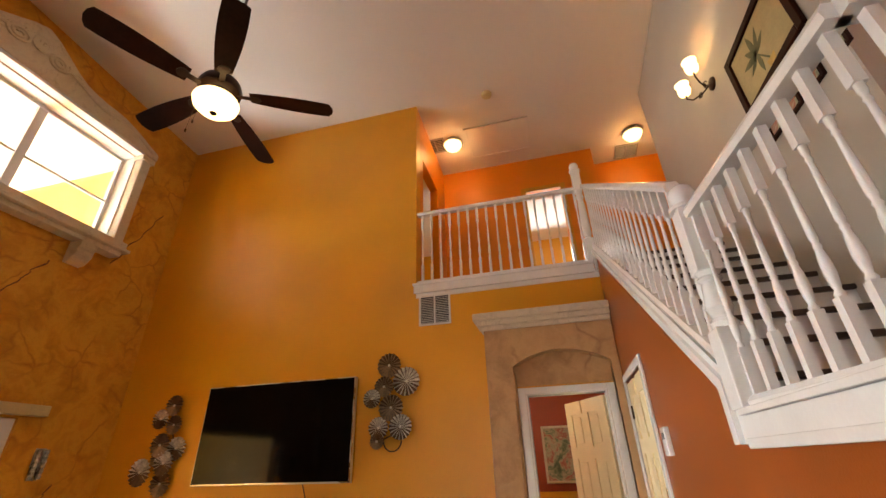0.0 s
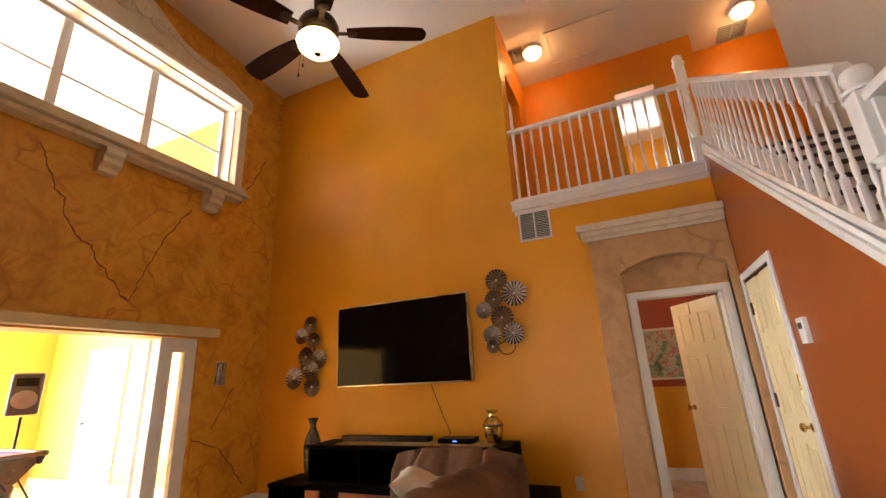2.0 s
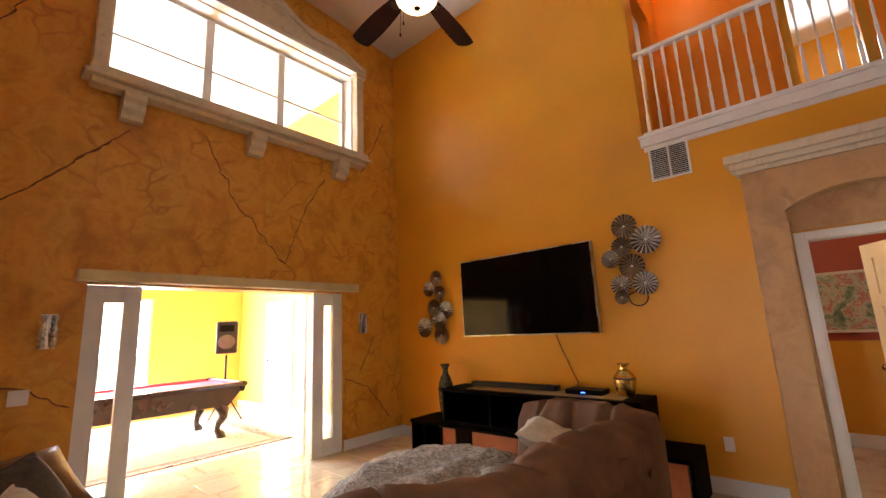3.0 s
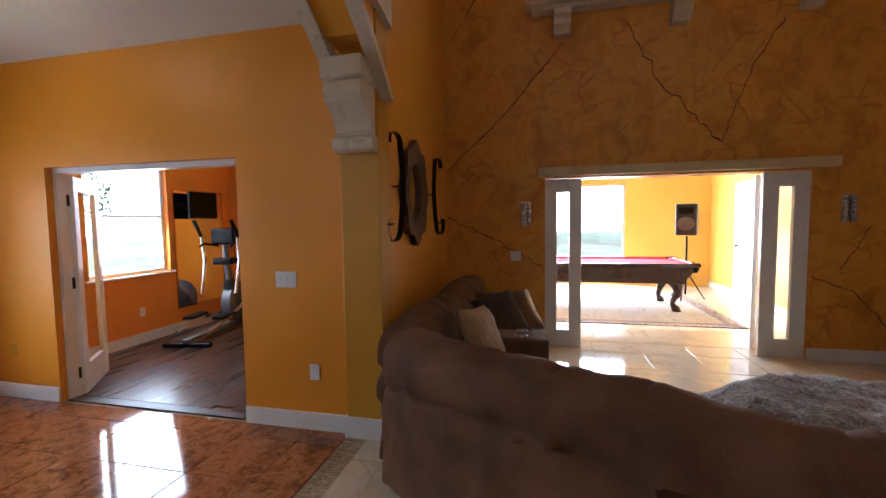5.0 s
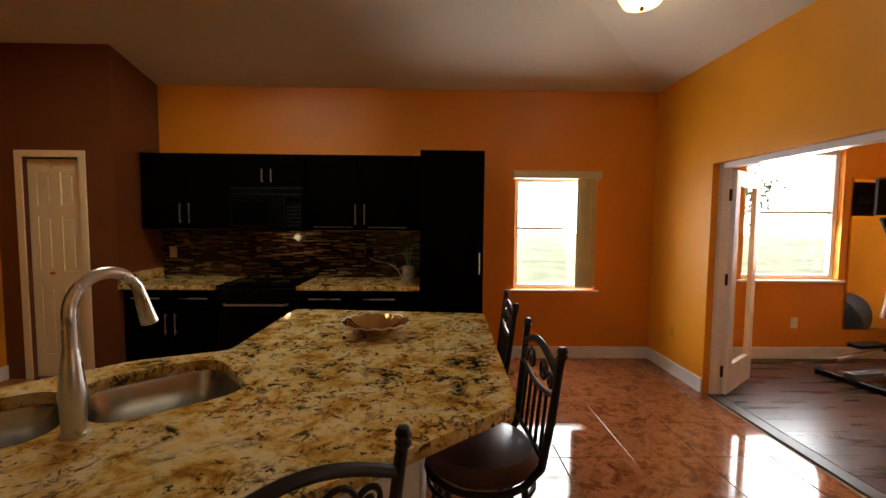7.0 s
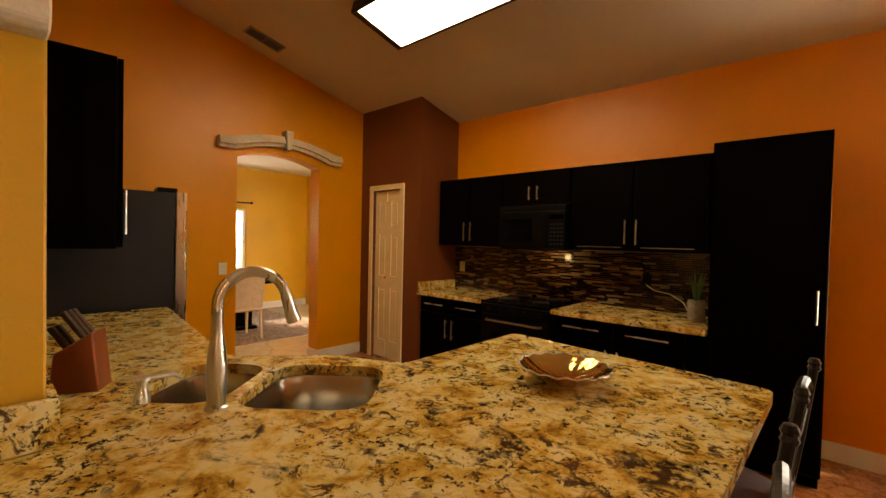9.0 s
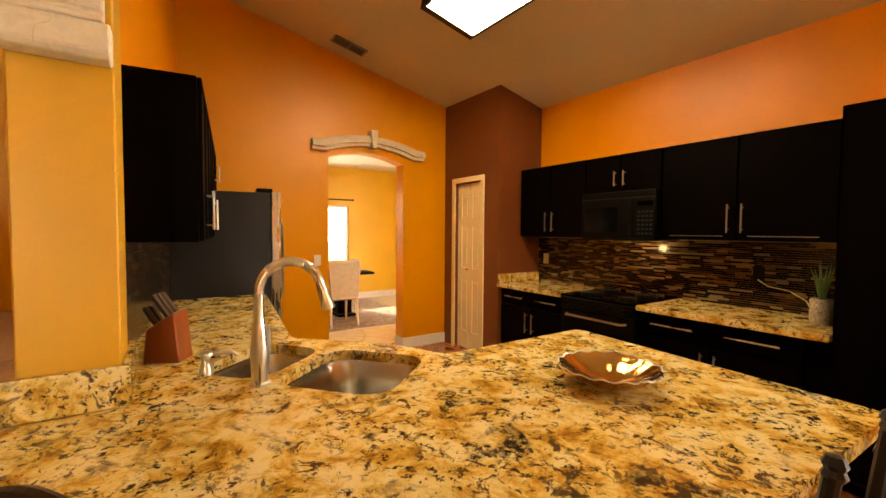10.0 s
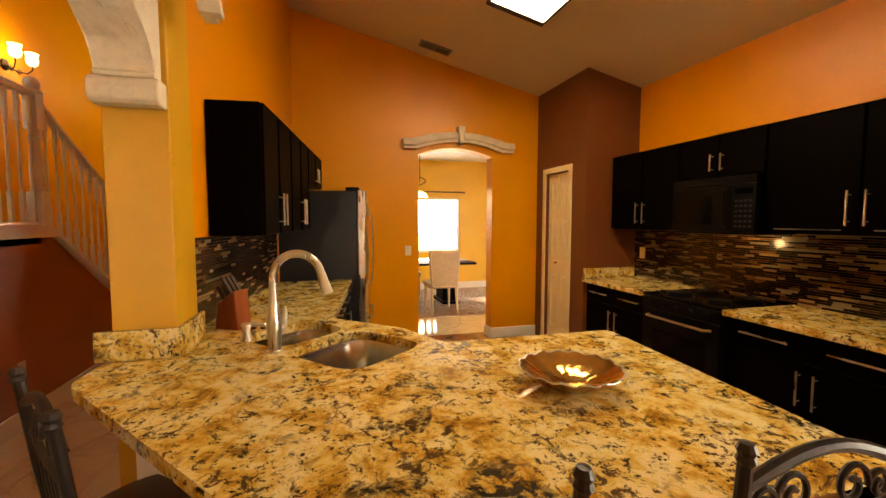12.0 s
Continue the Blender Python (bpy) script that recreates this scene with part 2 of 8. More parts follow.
M_FRIDGE = mat("slate_fridge_side", (0.018, 0.02, 0.027), 0.38, 0.0, spec=0.35, var=0.08, scale=5, fine=300, bump=0.06)
M_IRON = mat("wrought_iron", (0.014, 0.007, 0.005), 0.42, 0.0, spec=0.35, var=0.3, scale=12, bump=0.06)
M_BRONZE = mat("dark_bronze", (0.035, 0.015, 0.008), 0.35, 0.3, spec=0.4, var=0.2, scale=10)
M_BLADE = mat("dark_fan_wood", (0.026, 0.006, 0.003), 0.55, spec=0.1, var=0.3, scale=3, fine=30, bump=0.03)
M_TREAD = mat("dark_tread_wood", (0.05, 0.028, 0.018), 0.4, var=0.25, scale=4, fine=40, bump=0.03)
M_GLASS = glass_mat("window_glass")
M_OUT = glow("daylight_haze", (1, 1, 1), 4.0)
M_LAMP = glow("frosted_lamp_glass", (1, 0.72, 0.34), 2.2)
M_TUBE = glow("light_diffuser", (1, 0.93, 0.8), 6.0)
M_BASIN = mat("satin_steel_basin", (0.38, 0.36, 0.33), 0.24, 1.0, var=0.06, scale=4, fine=120, bump=0.02)
M_BRASS = mat("brass", (0.62, 0.42, 0.12), 0.25, 1.0, var=0.08, scale=10, bump=0.01)


# ---- builders ----
def box(bm, x0, y0, z0, x1, y1, z1):
    vs = [bm.verts.new(p) for p in ((x0, y0, z0), (x1, y0, z0), (x1, y1, z0), (x0, y1, z0), (x0, y0, z1), (x1, y0, z1), (x1, y1, z1), (x0, y1, z1))]
    for f in ((3, 2, 1, 0), (4, 5, 6, 7), (0, 1, 5, 4), (1, 2, 6, 5), (2, 3, 7, 6), (3, 0, 4, 7)):
        bm.faces.new([vs[i] for i in f])
    return vs


def bevel(bm, w=0.004, seg=2):
    bmesh.ops.bevel(bm, geom=bm.edges[:], offset=w, segments=seg, affect="EDGES", profile=0.5)
    return bm


def mesh_of(name, bm, material, smooth=False, angle=40):
    bmesh.ops.recalc_face_normals(bm, faces=bm.faces[:])
    me = bpy.data.meshes.new(name)
    if smooth:
        for f in bm.faces:
            f.smooth = True
        for e in bm.edges:
            if len(e.link_faces) == 2 and e.calc_face_angle(0) > radians(angle):
                e.smooth = False
    bm.to_mesh(me)
    bm.free()
    me.materials.append(material)
    return me


def part(name, bm, material, parent=None, label="", smooth=False):
    """One mesh object from a bmesh, or from a finished mesh, under a thing or a part."""
    me = bm if isinstance(bm, bpy.types.Mesh) else mesh_of(name, bm, material, smooth)
    ob = new(name, me)
    if parent:
        ob.parent = parent
    if label:
        ob["label"] = label
    return ob


def thing(name, label, category, m=None, group="", kind=""):
    ob = new(name)
    ob.empty_display_size = 0.1
    if m is not None:
        ob.matrix_world = m
    return tagged(ob, label, category, group, kind)


def setting(name, bm, material, label="", category="", smooth=False):
    ob = part(name, bm, material, smooth=smooth)
    return tagged(ob, label, category or "structure", kind="structure")


def bx(*boxes, w=0.0, seg=2):
    bm = bmesh.new()
    for b in boxes:
        box(bm, *b)
    if w:
        bevel(bm, w, seg)
    return bm


def slab(cells, us, vs, axis, a, b):
    """A wall with openings: solid where cells[i][j], between u and v lines, from a to b along the axis."""
    bm = bmesh.new()
    cache = {}

    def vert(i, j, k):
        if (i, j, k) not in cache:
            u, v, w = us[i], vs[j], (a, b)[k]
            cache[i, j, k] = bm.verts.new({"x": (w, u, v), "y": (u, w, v), "z": (u, v, w)}[axis])
        return cache[i, j, k]
    ni, nj = len(us) - 1, len(vs) - 1
    on = lambda i, j: 0 <= i < ni and 0 <= j < nj and cells[i][j]
    for i in range(ni):
        for j in range(nj):
            if not on(i, j):
                continue
            for k in (0, 1):
                bm.faces.new([vert(i, j, k), vert(i + 1, j, k), vert(i + 1, j + 1, k), vert(i, j + 1, k)])
            for di, dj, p, q in ((-1, 0, (i, j), (i, j + 1)), (1, 0, (i + 1, j), (i + 1, j + 1)), (0, -1, (i, j), (i + 1, j)), (0, 1, (i, j + 1), (i + 1, j + 1))):
                if not on(i + di, j + dj):
                    bm.faces.new([vert(*p, 0), vert(*q, 0), vert(*q, 1), vert(*p, 1)])
    return bm


def wall(name, axis, a, b, u0, u1, v0, v1, holes, material, label="", category="wall"):
    us = sorted({u0, u1, *[h for q in holes for h in (q[0], q[1]) if u0 < h < u1]})
    vs = sorted({v0, v1, *[h for q in holes for h in (q[2], q[3]) if v0 < h < v1]})
    cells = [[not any(q[0] <= (us[i] + us[i + 1]) / 2 <= q[1] and q[2] <= (vs[j] + vs[j + 1]) / 2 <= q[3] for q in holes) for j in range(len(vs) - 1)] for i in range(len(us) - 1)]
    return setting(name, slab(cells, us, vs, axis, a, b), material, label, category)


def lathe(bm, prof, cx=0.0, cy=0.0, cz=0.0, seg=16, m=None):
    """Turns a profile of (radius, height) about the upright axis."""
    rings = []
    for r, z in prof:
        if r <= 1e-5:
            rings.append([bm.verts.new((cx, cy, cz + z))])
        else:
            rings.append([bm.verts.new((cx + r * math.cos(2 * math.pi * k / seg), cy + r * math.sin(2 * math.pi * k / seg), cz + z)) for k in range(seg)])
    new_v = [v for r in rings for v in r]
    for p, q in zip(rings, rings[1:]):
        for k in range(seg):
            k2 = (k + 1) % seg
            if len(p) == 1 and len(q) > 1:
                bm.faces.new((p[0], q[k], q[k2]))
            elif len(q) == 1 and len(p) > 1:
                bm.faces.new((p[k], p[k2], q[0]))
            elif len(p) > 1:
                bm.faces.new((p[k], p[k2], q[k2], q[k]))
    for r in (rings[0], rings[-1]):
        if len(r) > 1:
            bm.faces.new(r)
    if m is not None:
        bmesh.ops.transform(bm, matrix=m, verts=new_v)
    return bm


def tube(bm, pts, r=0.01, seg=8, closed=False):
    """A round bar along points; r may be a list."""
    pts = [Vector(p) for p in pts]
    n = len(pts)
    rings, up = [], None
    for i, p in enumerate(pts):
        d = (pts[(i + 1) % n] - pts[i - 1]) if closed else (pts[min(i + 1, n - 1)] - pts[max(i - 1, 0)])
        d = d.normalized() if d.length > 1e-9 else Vector((0, 0, 1))
        if up is None:
            up = Vector((0, 0, 1)) if abs(d.z) < 0.9 else Vector((1, 0, 0))
        s = d.cross(up).normalized()
        up = s.cross(d).normalized()
        rr = r[i] if isinstance(r, (list, tuple)) else r
        rings.append([bm.verts.new(p + (s * math.cos(2 * math.pi * k / seg) + up * math.sin(2 * math.pi * k / seg)) * rr) for k in range(seg)])
    for i in range(n if closed else n - 1):
        a, b = rings[i], rings[(i + 1) % n]
        for k in range(seg):
            bm.faces.new((a[k], a[(k + 1) % seg], b[(k + 1) % seg], b[k]))
    if not closed:
        bm.faces.new(rings[0]), bm.faces.new(rings[-1])
    return bm


def prism(bm, outline, a, b, axis="z"):
    """Extrudes a flat outline from a to b along an axis."""
    def at(u, v, w):
        return {"z": (u, v, w), "y": (u, w, v), "x": (w, u, v)}[axis]
    lo = [bm.verts.new(at(u, v, a)) for u, v in outline]
    hi = [bm.verts.new(at(u, v, b)) for u, v in outline]
    bm.faces.new(lo), bm.faces.new(hi)
    n = len(outline)
    for i in range(n):
        bm.faces.new((lo[i], lo[(i + 1) % n], hi[(i + 1) % n], hi[i]))
    return bm


def rounded(pts, r, seg=4):
    """Rounds the corners of an outline."""
    out, n = [], len(pts)
    for i in range(n):
        p, a, b = Vector(pts[i]), Vector(pts[i - 1]), Vector(pts[(i + 1) % n])
        d1, d2 = (a - p), (b - p)
        q = min(r, d1.length * 0.45, d2.length * 0.45)
        s, e = p + d1.normalized() * q, p + d2.normalized() * q
        for k in range(seg + 1):
            t = k / seg
            out.append(tuple(s * (1 - t) ** 2 + p * 2 * t * (1 - t) + e * t * t))
    return out


# ---- structure ----
def ceiling_k(x, y):
    """Height of the kitchen's vaulted ceiling."""
    return 2.87 + 0.235 * min(x, y)


def arc(u0, u1, spring, rise, n=16):
    """Points of a segmental arch from u0 to u1."""
    return [(u0 + (u1 - u0) * k / n, spring + rise * (1 - (2 * k / n - 1) ** 2)) for k in range(n + 1)]


# floors: a bed under the tiles of each room
setting("floor_kitchen", bx((-0.15, -0.15, -0.1, 6.58, 3.72, -0.006)), M_GROUT, "brown grout bed under glossy kitchen floor tiles", "floor")
setting("floor_living", bx((-2.70, 3.72, -0.1, 12.2, 9.0, -0.003)), M_PALE_GROUT, "pale grout bed under beige marble living room tiles", "floor")
setting("floor_gym", bx((-3.9, -0.15, -0.1, -0.15, 3.72, -0.012)), M_GROUT, "subfloor under dark wood planks", "floor")
setting("floor_pool_room", bx((-8.2, 2.6, -0.1, -2.70, 9.0, 0.0)), M_MARBLE, "pale polished floor of the sunlit pool table room", "floor")
setting("floor_dining", bx((6.58, -1.0, -0.1, 11.2, 4.0, 0.0)), M_MARBLE, "cream polished dining room floor", "floor")
setting("floor_back_room", bx((1.0, 9.0, -0.1, 5.2, 12.0, 0.0)), M_MARBLE, "cream floor of the back room", "floor")
ground = bx((-60, -60, -0.35, 60, 60, -0.12))
setting("ground", ground, mat("lawn_green", (0.32, 0.36, 0.22), 0.9, var=0.3, scale=0.6, fine=8), "green lawn around the house", "lawn")

# kitchen walls
wall("wall_south", "y", -0.15, 0.0, -0.15, 6.29, 0, 3.1, [(0.62, 1.5, 0.76, 1.97)], M_ORANGE, "orange painted kitchen wall with a window")
wall("wall_gym_opening", "x", -0.15, 0.0, 0.0, 3.65, 0, 3.1, [(0.95, 2.795, -1, 1.995)], M_HONEY, "golden orange wall with a wide opening to the gym")
east = [(-0.15, 0), (1.25, 0), *arc(1.25, 2.175, 2.24, 0.09), (2.175, 0), (3.95, 0), (3.95, 4.0), (-0.15, 4.0)]
# yellower than the south wall: the box light's glow is put into its colour
setting("wall_east", prism(bmesh.new(), east, 6.29, 6.48, "x"), M_HONEY, "orange kitchen wall with an arched opening", "wall")
SKEW = pose(3.65, 3.875, 0, 0, 0, -7) @ pose(-3.65, -3.875, 0)  # the north run stands at a slight angle
setting("wall_north_kitchen", bx((3.60, 3.88, 0, 6.40, 4.06, 6.6)), M_ORANGE, "orange kitchen wall behind the wall cabinets", "wall").matrix_world = SKEW
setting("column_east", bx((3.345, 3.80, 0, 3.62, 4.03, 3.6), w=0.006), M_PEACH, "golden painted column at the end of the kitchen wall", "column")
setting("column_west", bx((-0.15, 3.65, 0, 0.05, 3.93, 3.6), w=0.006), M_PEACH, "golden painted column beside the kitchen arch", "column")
wall("wall_living_south", "y", 3.77, 3.84, -2.38, -0.15, 0, 6.6, [], M_GOLD, "golden living room wall beside the arch")
head = [(-0.15, 3.6), (0.06, 3.6), (0.06, 2.6), *arc(0.3, 3.09, 2.62, 0.5), (3.335, 2.6), (3.335, 3.6), (3.62, 3.6), (3.62, 6.6), (-0.15, 6.6)]
setting("wall_arch", prism(bmesh.new(), head, 3.7, 3.92, "y"), M_GOLD, "golden wall over the wide kitchen arch", "wall")
bm = bmesh.new()
top = [bm.verts.new((x, y, ceiling_k(x, y))) for x, y in ((-0.15, -0.15), (6.58, -0.15), (6.58, 3.97), (3.97, 3.97), (-0.15, 3.97))]
f1, f2 = bm.faces.new((top[0], top[1], top[2], top[3])), bm.faces.new((top[0], top[3], top[4]))
up = bmesh.ops.extrude_face_region(bm, geom=[f1, f2])
bmesh.ops.translate(bm, vec=(0, 0, 0.2), verts=[v for v in up["geom"] if isinstance(v, bmesh.types.BMVert)])
setting("ceiling_kitchen", bm, M_CEILK, "off-white vaulted kitchen ceiling with a valley", "ceiling")

# pantry closet in the kitchen corner
wall("wall_pantry_front", "y", 0.52, 0.64, 5.36, 6.29, 0, 3.1, [(5.55, 6.05, -1, 2.03)], M_BROWN, "dark brown pantry wall with a narrow door")
setting("wall_pantry_side", bx((5.245, 0.0, 0, 5.36, 0.64, 3.1)), M_BROWN, "dark brown side wall of the pantry", "wall")

# living room walls
EX = 3.22  # burnt orange wall under the stairs
SY0, LX = 5.3, 5.3  # landing: its open edge, and where the lower flight leaves it
wall("wall_west", "x", -2.68, -2.38, 3.77, 8.84, 0, 6.6, [(5.02, 7.68, -1, 1.98), (4.98, 7.84, 3.98, 5.26)], M_FAUX, "faux stone plaster wall with painted cracks and a high window")
wall("wall_north", "y", 8.69, 8.84, -2.38, 1.29, 0, 6.6, [], M_GOLD, "tall golden yellow wall behind the television")
wall("wall_north_lower", "y", 8.69, 8.84, 1.29, EX + 0.12, 0, 3.1, [(2.36, 3.08, -1, 2.03)], M_GOLD, "golden wall under the balcony with a doorway")
for ob in [wall("wall_hall_west", "x", 1.17, 1.29, 8.84, 10.35, 3.1, 6.6, [(8.98, 9.75, 3.2, 5.25)], M_ORANGE, "orange upstairs hall wall with a doorway"),
           wall("wall_hall_north", "y", 10.2, 10.35, 1.29, 3.7, 3.1, 6.6, [(2.61, 3.14, 3.2, 5.24)], M_ORANGE, "orange upstairs hall wall with a bright doorway")]:
    pass
setting("balcony_floor", bx((1.29, 8.685, 3.1, 7.0, 11.1, 3.2)), M_WHITE, "white edged upstairs balcony floor", "floor")
setting("wall_stair_grey", bx((4.3, 6.42, 0, 4.42, 9.3, 6.6)), M_GREY, "pale grey stairwell wall", "wall")
setting("wall_entry_north", bx((4.42, 6.42, 0, 12.2, 6.54, 6.6)), M_GOLD, "golden entry wall above the lower stairs", "wall")
setting("wall_entry_east", bx((12.05, 4.08, 0, 12.2, 6.42, 6.6)), M_GOLD, "golden entry wall", "wall")
setting("wall_hall_east", bx((7.0, 8.0, 3.1, 7.12, 10.75, 6.6)), M_ORANGE, "orange end wall of the upstairs hall", "wall")
setting("wall_hall_far", bx((3.7, 10.6, 3.1, 7.0, 10.74, 6.6)), M_ORANGE, "orange upstairs hall wall", "wall")
setting("wall_hall_return", bx((3.55, 10.35, 3.1, 3.7, 10.74, 6.6)), M_ORANGE, "orange upstairs hall corner", "wall")
setting("wall_hall_south", bx((4.42, 9.18, 3.2, 7.0, 9.3, 6.6)), M_ORANGE, "orange upstairs hall wall", "wall")
setting("wall_entry_south", bx((6.58, 3.95, 0, 12.2, 4.08, 6.6)), M_GOLD, "golden entry wall beside the kitchen", "wall")
# the burnt orange wall under the stairs
STEP_N, RISE, LAND = 9, 0.182, 1.56
GO = (8.69 - 6.4) / STEP_N
wz = lambda y: 1.695 + (y - 6.27) * 0.70
prof = [(SY0, 0), (7.70, 0), (7.70, 2.04), (8.46, 2.04), (8.46, 0), (8.69, 0), (8.69, wz(8.64)), (8.64, wz(8.64)), (6.27, wz(6.27)), (6.27, LAND - 0.02), (SY0, LAND - 0.02)]
setting("wall_under_stairs", prism(bmesh.new(), prof, EX, EX + 0.12, "x"), M_BURNT, "burnt orange wall under the staircase with a closet door", "wall")
prof = [(EX + 0.12, 0), (LX + 2.1, 0), (LX + 0.1, 1.36), (4.0, 1.36), (4.0, 1.5), (EX + 0.12, 1.5)]
setting("wall_under_lower_stairs", prism(bmesh.new(), prof, SY0, SY0 + 0.12, "y"), M_BURNT, "burnt orange wall under the lower stairs", "wall")
# tall ceiling over living room and hall
bm = bx((-2.68, 3.7, 5.98, 12.2, 11.3, 6.3))
for v in bm.verts:
    v.co.z += 0.07 * (8.69 - v.co.y)
setting("ceiling_living", bm, M_CEIL, "off-white tall living room ceiling", "ceiling")

# rooms beyond the openings
wall("wall_gym_south", "y", -0.15, 0.0, -3.9, -0.15, 0, 3.1, [(-2.08, -1.0, 0.88, 2.3)], M_ORANGE, "orange gym wall with a window")
setting("wall_gym_west", bx((-3.45, 0.0, 0, -3.3, 3.6, 3.1)), M_ORANGE, "orange gym wall", "wall")
setting("wall_gym_north", bx((-3.45, 3.6, 0, -0.15, 3.765, 3.1)), M_ORANGE, "orange gym wall", "wall")
setting("ceiling_gym", bx((-3.9, -0.15, 2.7, -0.15, 3.77, 2.85)), M_CEIL, "white gym ceiling", "ceiling")
wall("wall_pool_west", "x", -7.65, -7.5, 2.6, 8.7, 0, 6.3, [(4.7, 6.84, 0.1, 2.3), (3.2, 8.2, 3.4, 5.0)], M_PALEY, "sunlit yellow pool room wall with tall windows")
setting("wall_pool_north", bx((-7.5, 8.55, 0, -2.68, 8.7, 6.3)), M_PALEY, "sunlit yellow pool room wall", "wall")
setting("wall_pool_south", bx((-8.2, 2.45, 0, -2.53, 2.6, 6.3)), M_PALEY, "yellow pool room wall", "wall")
setting("wall_pool_east", bx((-2.68, 2.6, 0, -2.53, 3.77, 6.3)), M_PALEY, "yellow pool room wall", "wall")
bm = bx((-8.2, 2.45, 5.9, -2.68, 9.0, 6.1))
setting("ceiling_pool", bm, M_WHITE, "bright white pool room ceiling", "ceiling")
setting("wall_dining_south", bx((6.58, -1.0, 0, 11.2, -0.85, 3.1)), M_YELLOW, "yellow dining room wall", "wall")
wall("wall_dining_east", "x", 10.2, 10.35, -0.85, 3.95, 0, 3.1, [(0.42, 1.85, 0.78, 1.96)], M_YELLOW, "yellow dining room wall with a bright window")
setting("ceiling_dining", bx((6.58, -1.0, 2.75, 11.2, 4.0, 2.9)), M_CEIL, "white dining room ceiling", "ceiling")
setting("wall_back_room_north", bx((1.0, 10.9, 0, 5.2, 11.0, 3.0)), M_RED, "red wall of the back room", "wall")
setting("wall_back_room_dado", bx((1.0, 10.88, 0.1, 5.2, 10.897, 1.12)), M_GOLD, "golden lower part of the back room wall", "wall")
setting("wall_back_room_side", bx((5.0, 8.84, 0, 5.2, 11.0, 3.0)), M_RED, "red wall of the back room", "wall")
setting("wall_back_room_west", bx((1.0, 8.84, 0, 1.1, 11.0, 3.0)), M_RED, "red wall of the back room", "wall")

# upstairs bright rooms behind the doorways
setting("wall_upper_room", bx((0.0, 12.6, 3.1, 5.4, 12.75, 6.3)), M_YELLOW, "sunlit yellow wall of an upstairs room", "wall")
setting("wall_upper_room_west", bx((-0.15, 8.84, 3.1, 0.0, 12.75, 6.3)), M_YELLOW, "pale wall of an upstairs room", "wall")
setting("wall_upper_room_east", bx((5.4, 10.75, 3.1, 5.55, 12.75, 6.3)), M_YELLOW, "pale wall of an upstairs room", "wall")
setting("floor_upper_room", bx((0.0, 8.84, 3.05, 1.1, 12.6, 3.2), (1.1, 10.75, 3.05, 5.4, 12.6, 3.2)), M_MARBLE, "pale floor of the upstairs rooms", "floor")
setting("ceiling_upper_room", bx((0.0, 8.84, 5.6, 1.1, 12.6, 5.7), (1.1, 10.75, 5.6, 5.4, 12.6, 5.7)), M_CEIL, "white ceiling of the upstairs rooms", "ceiling")
# unseen lamp added to brighten the doorway; this room has no window opening
area("daylight_area", (3.0, 12.4, 4.6), (3.0, 10.6, 4.2), 1.6, 1.2, 40, DAY)


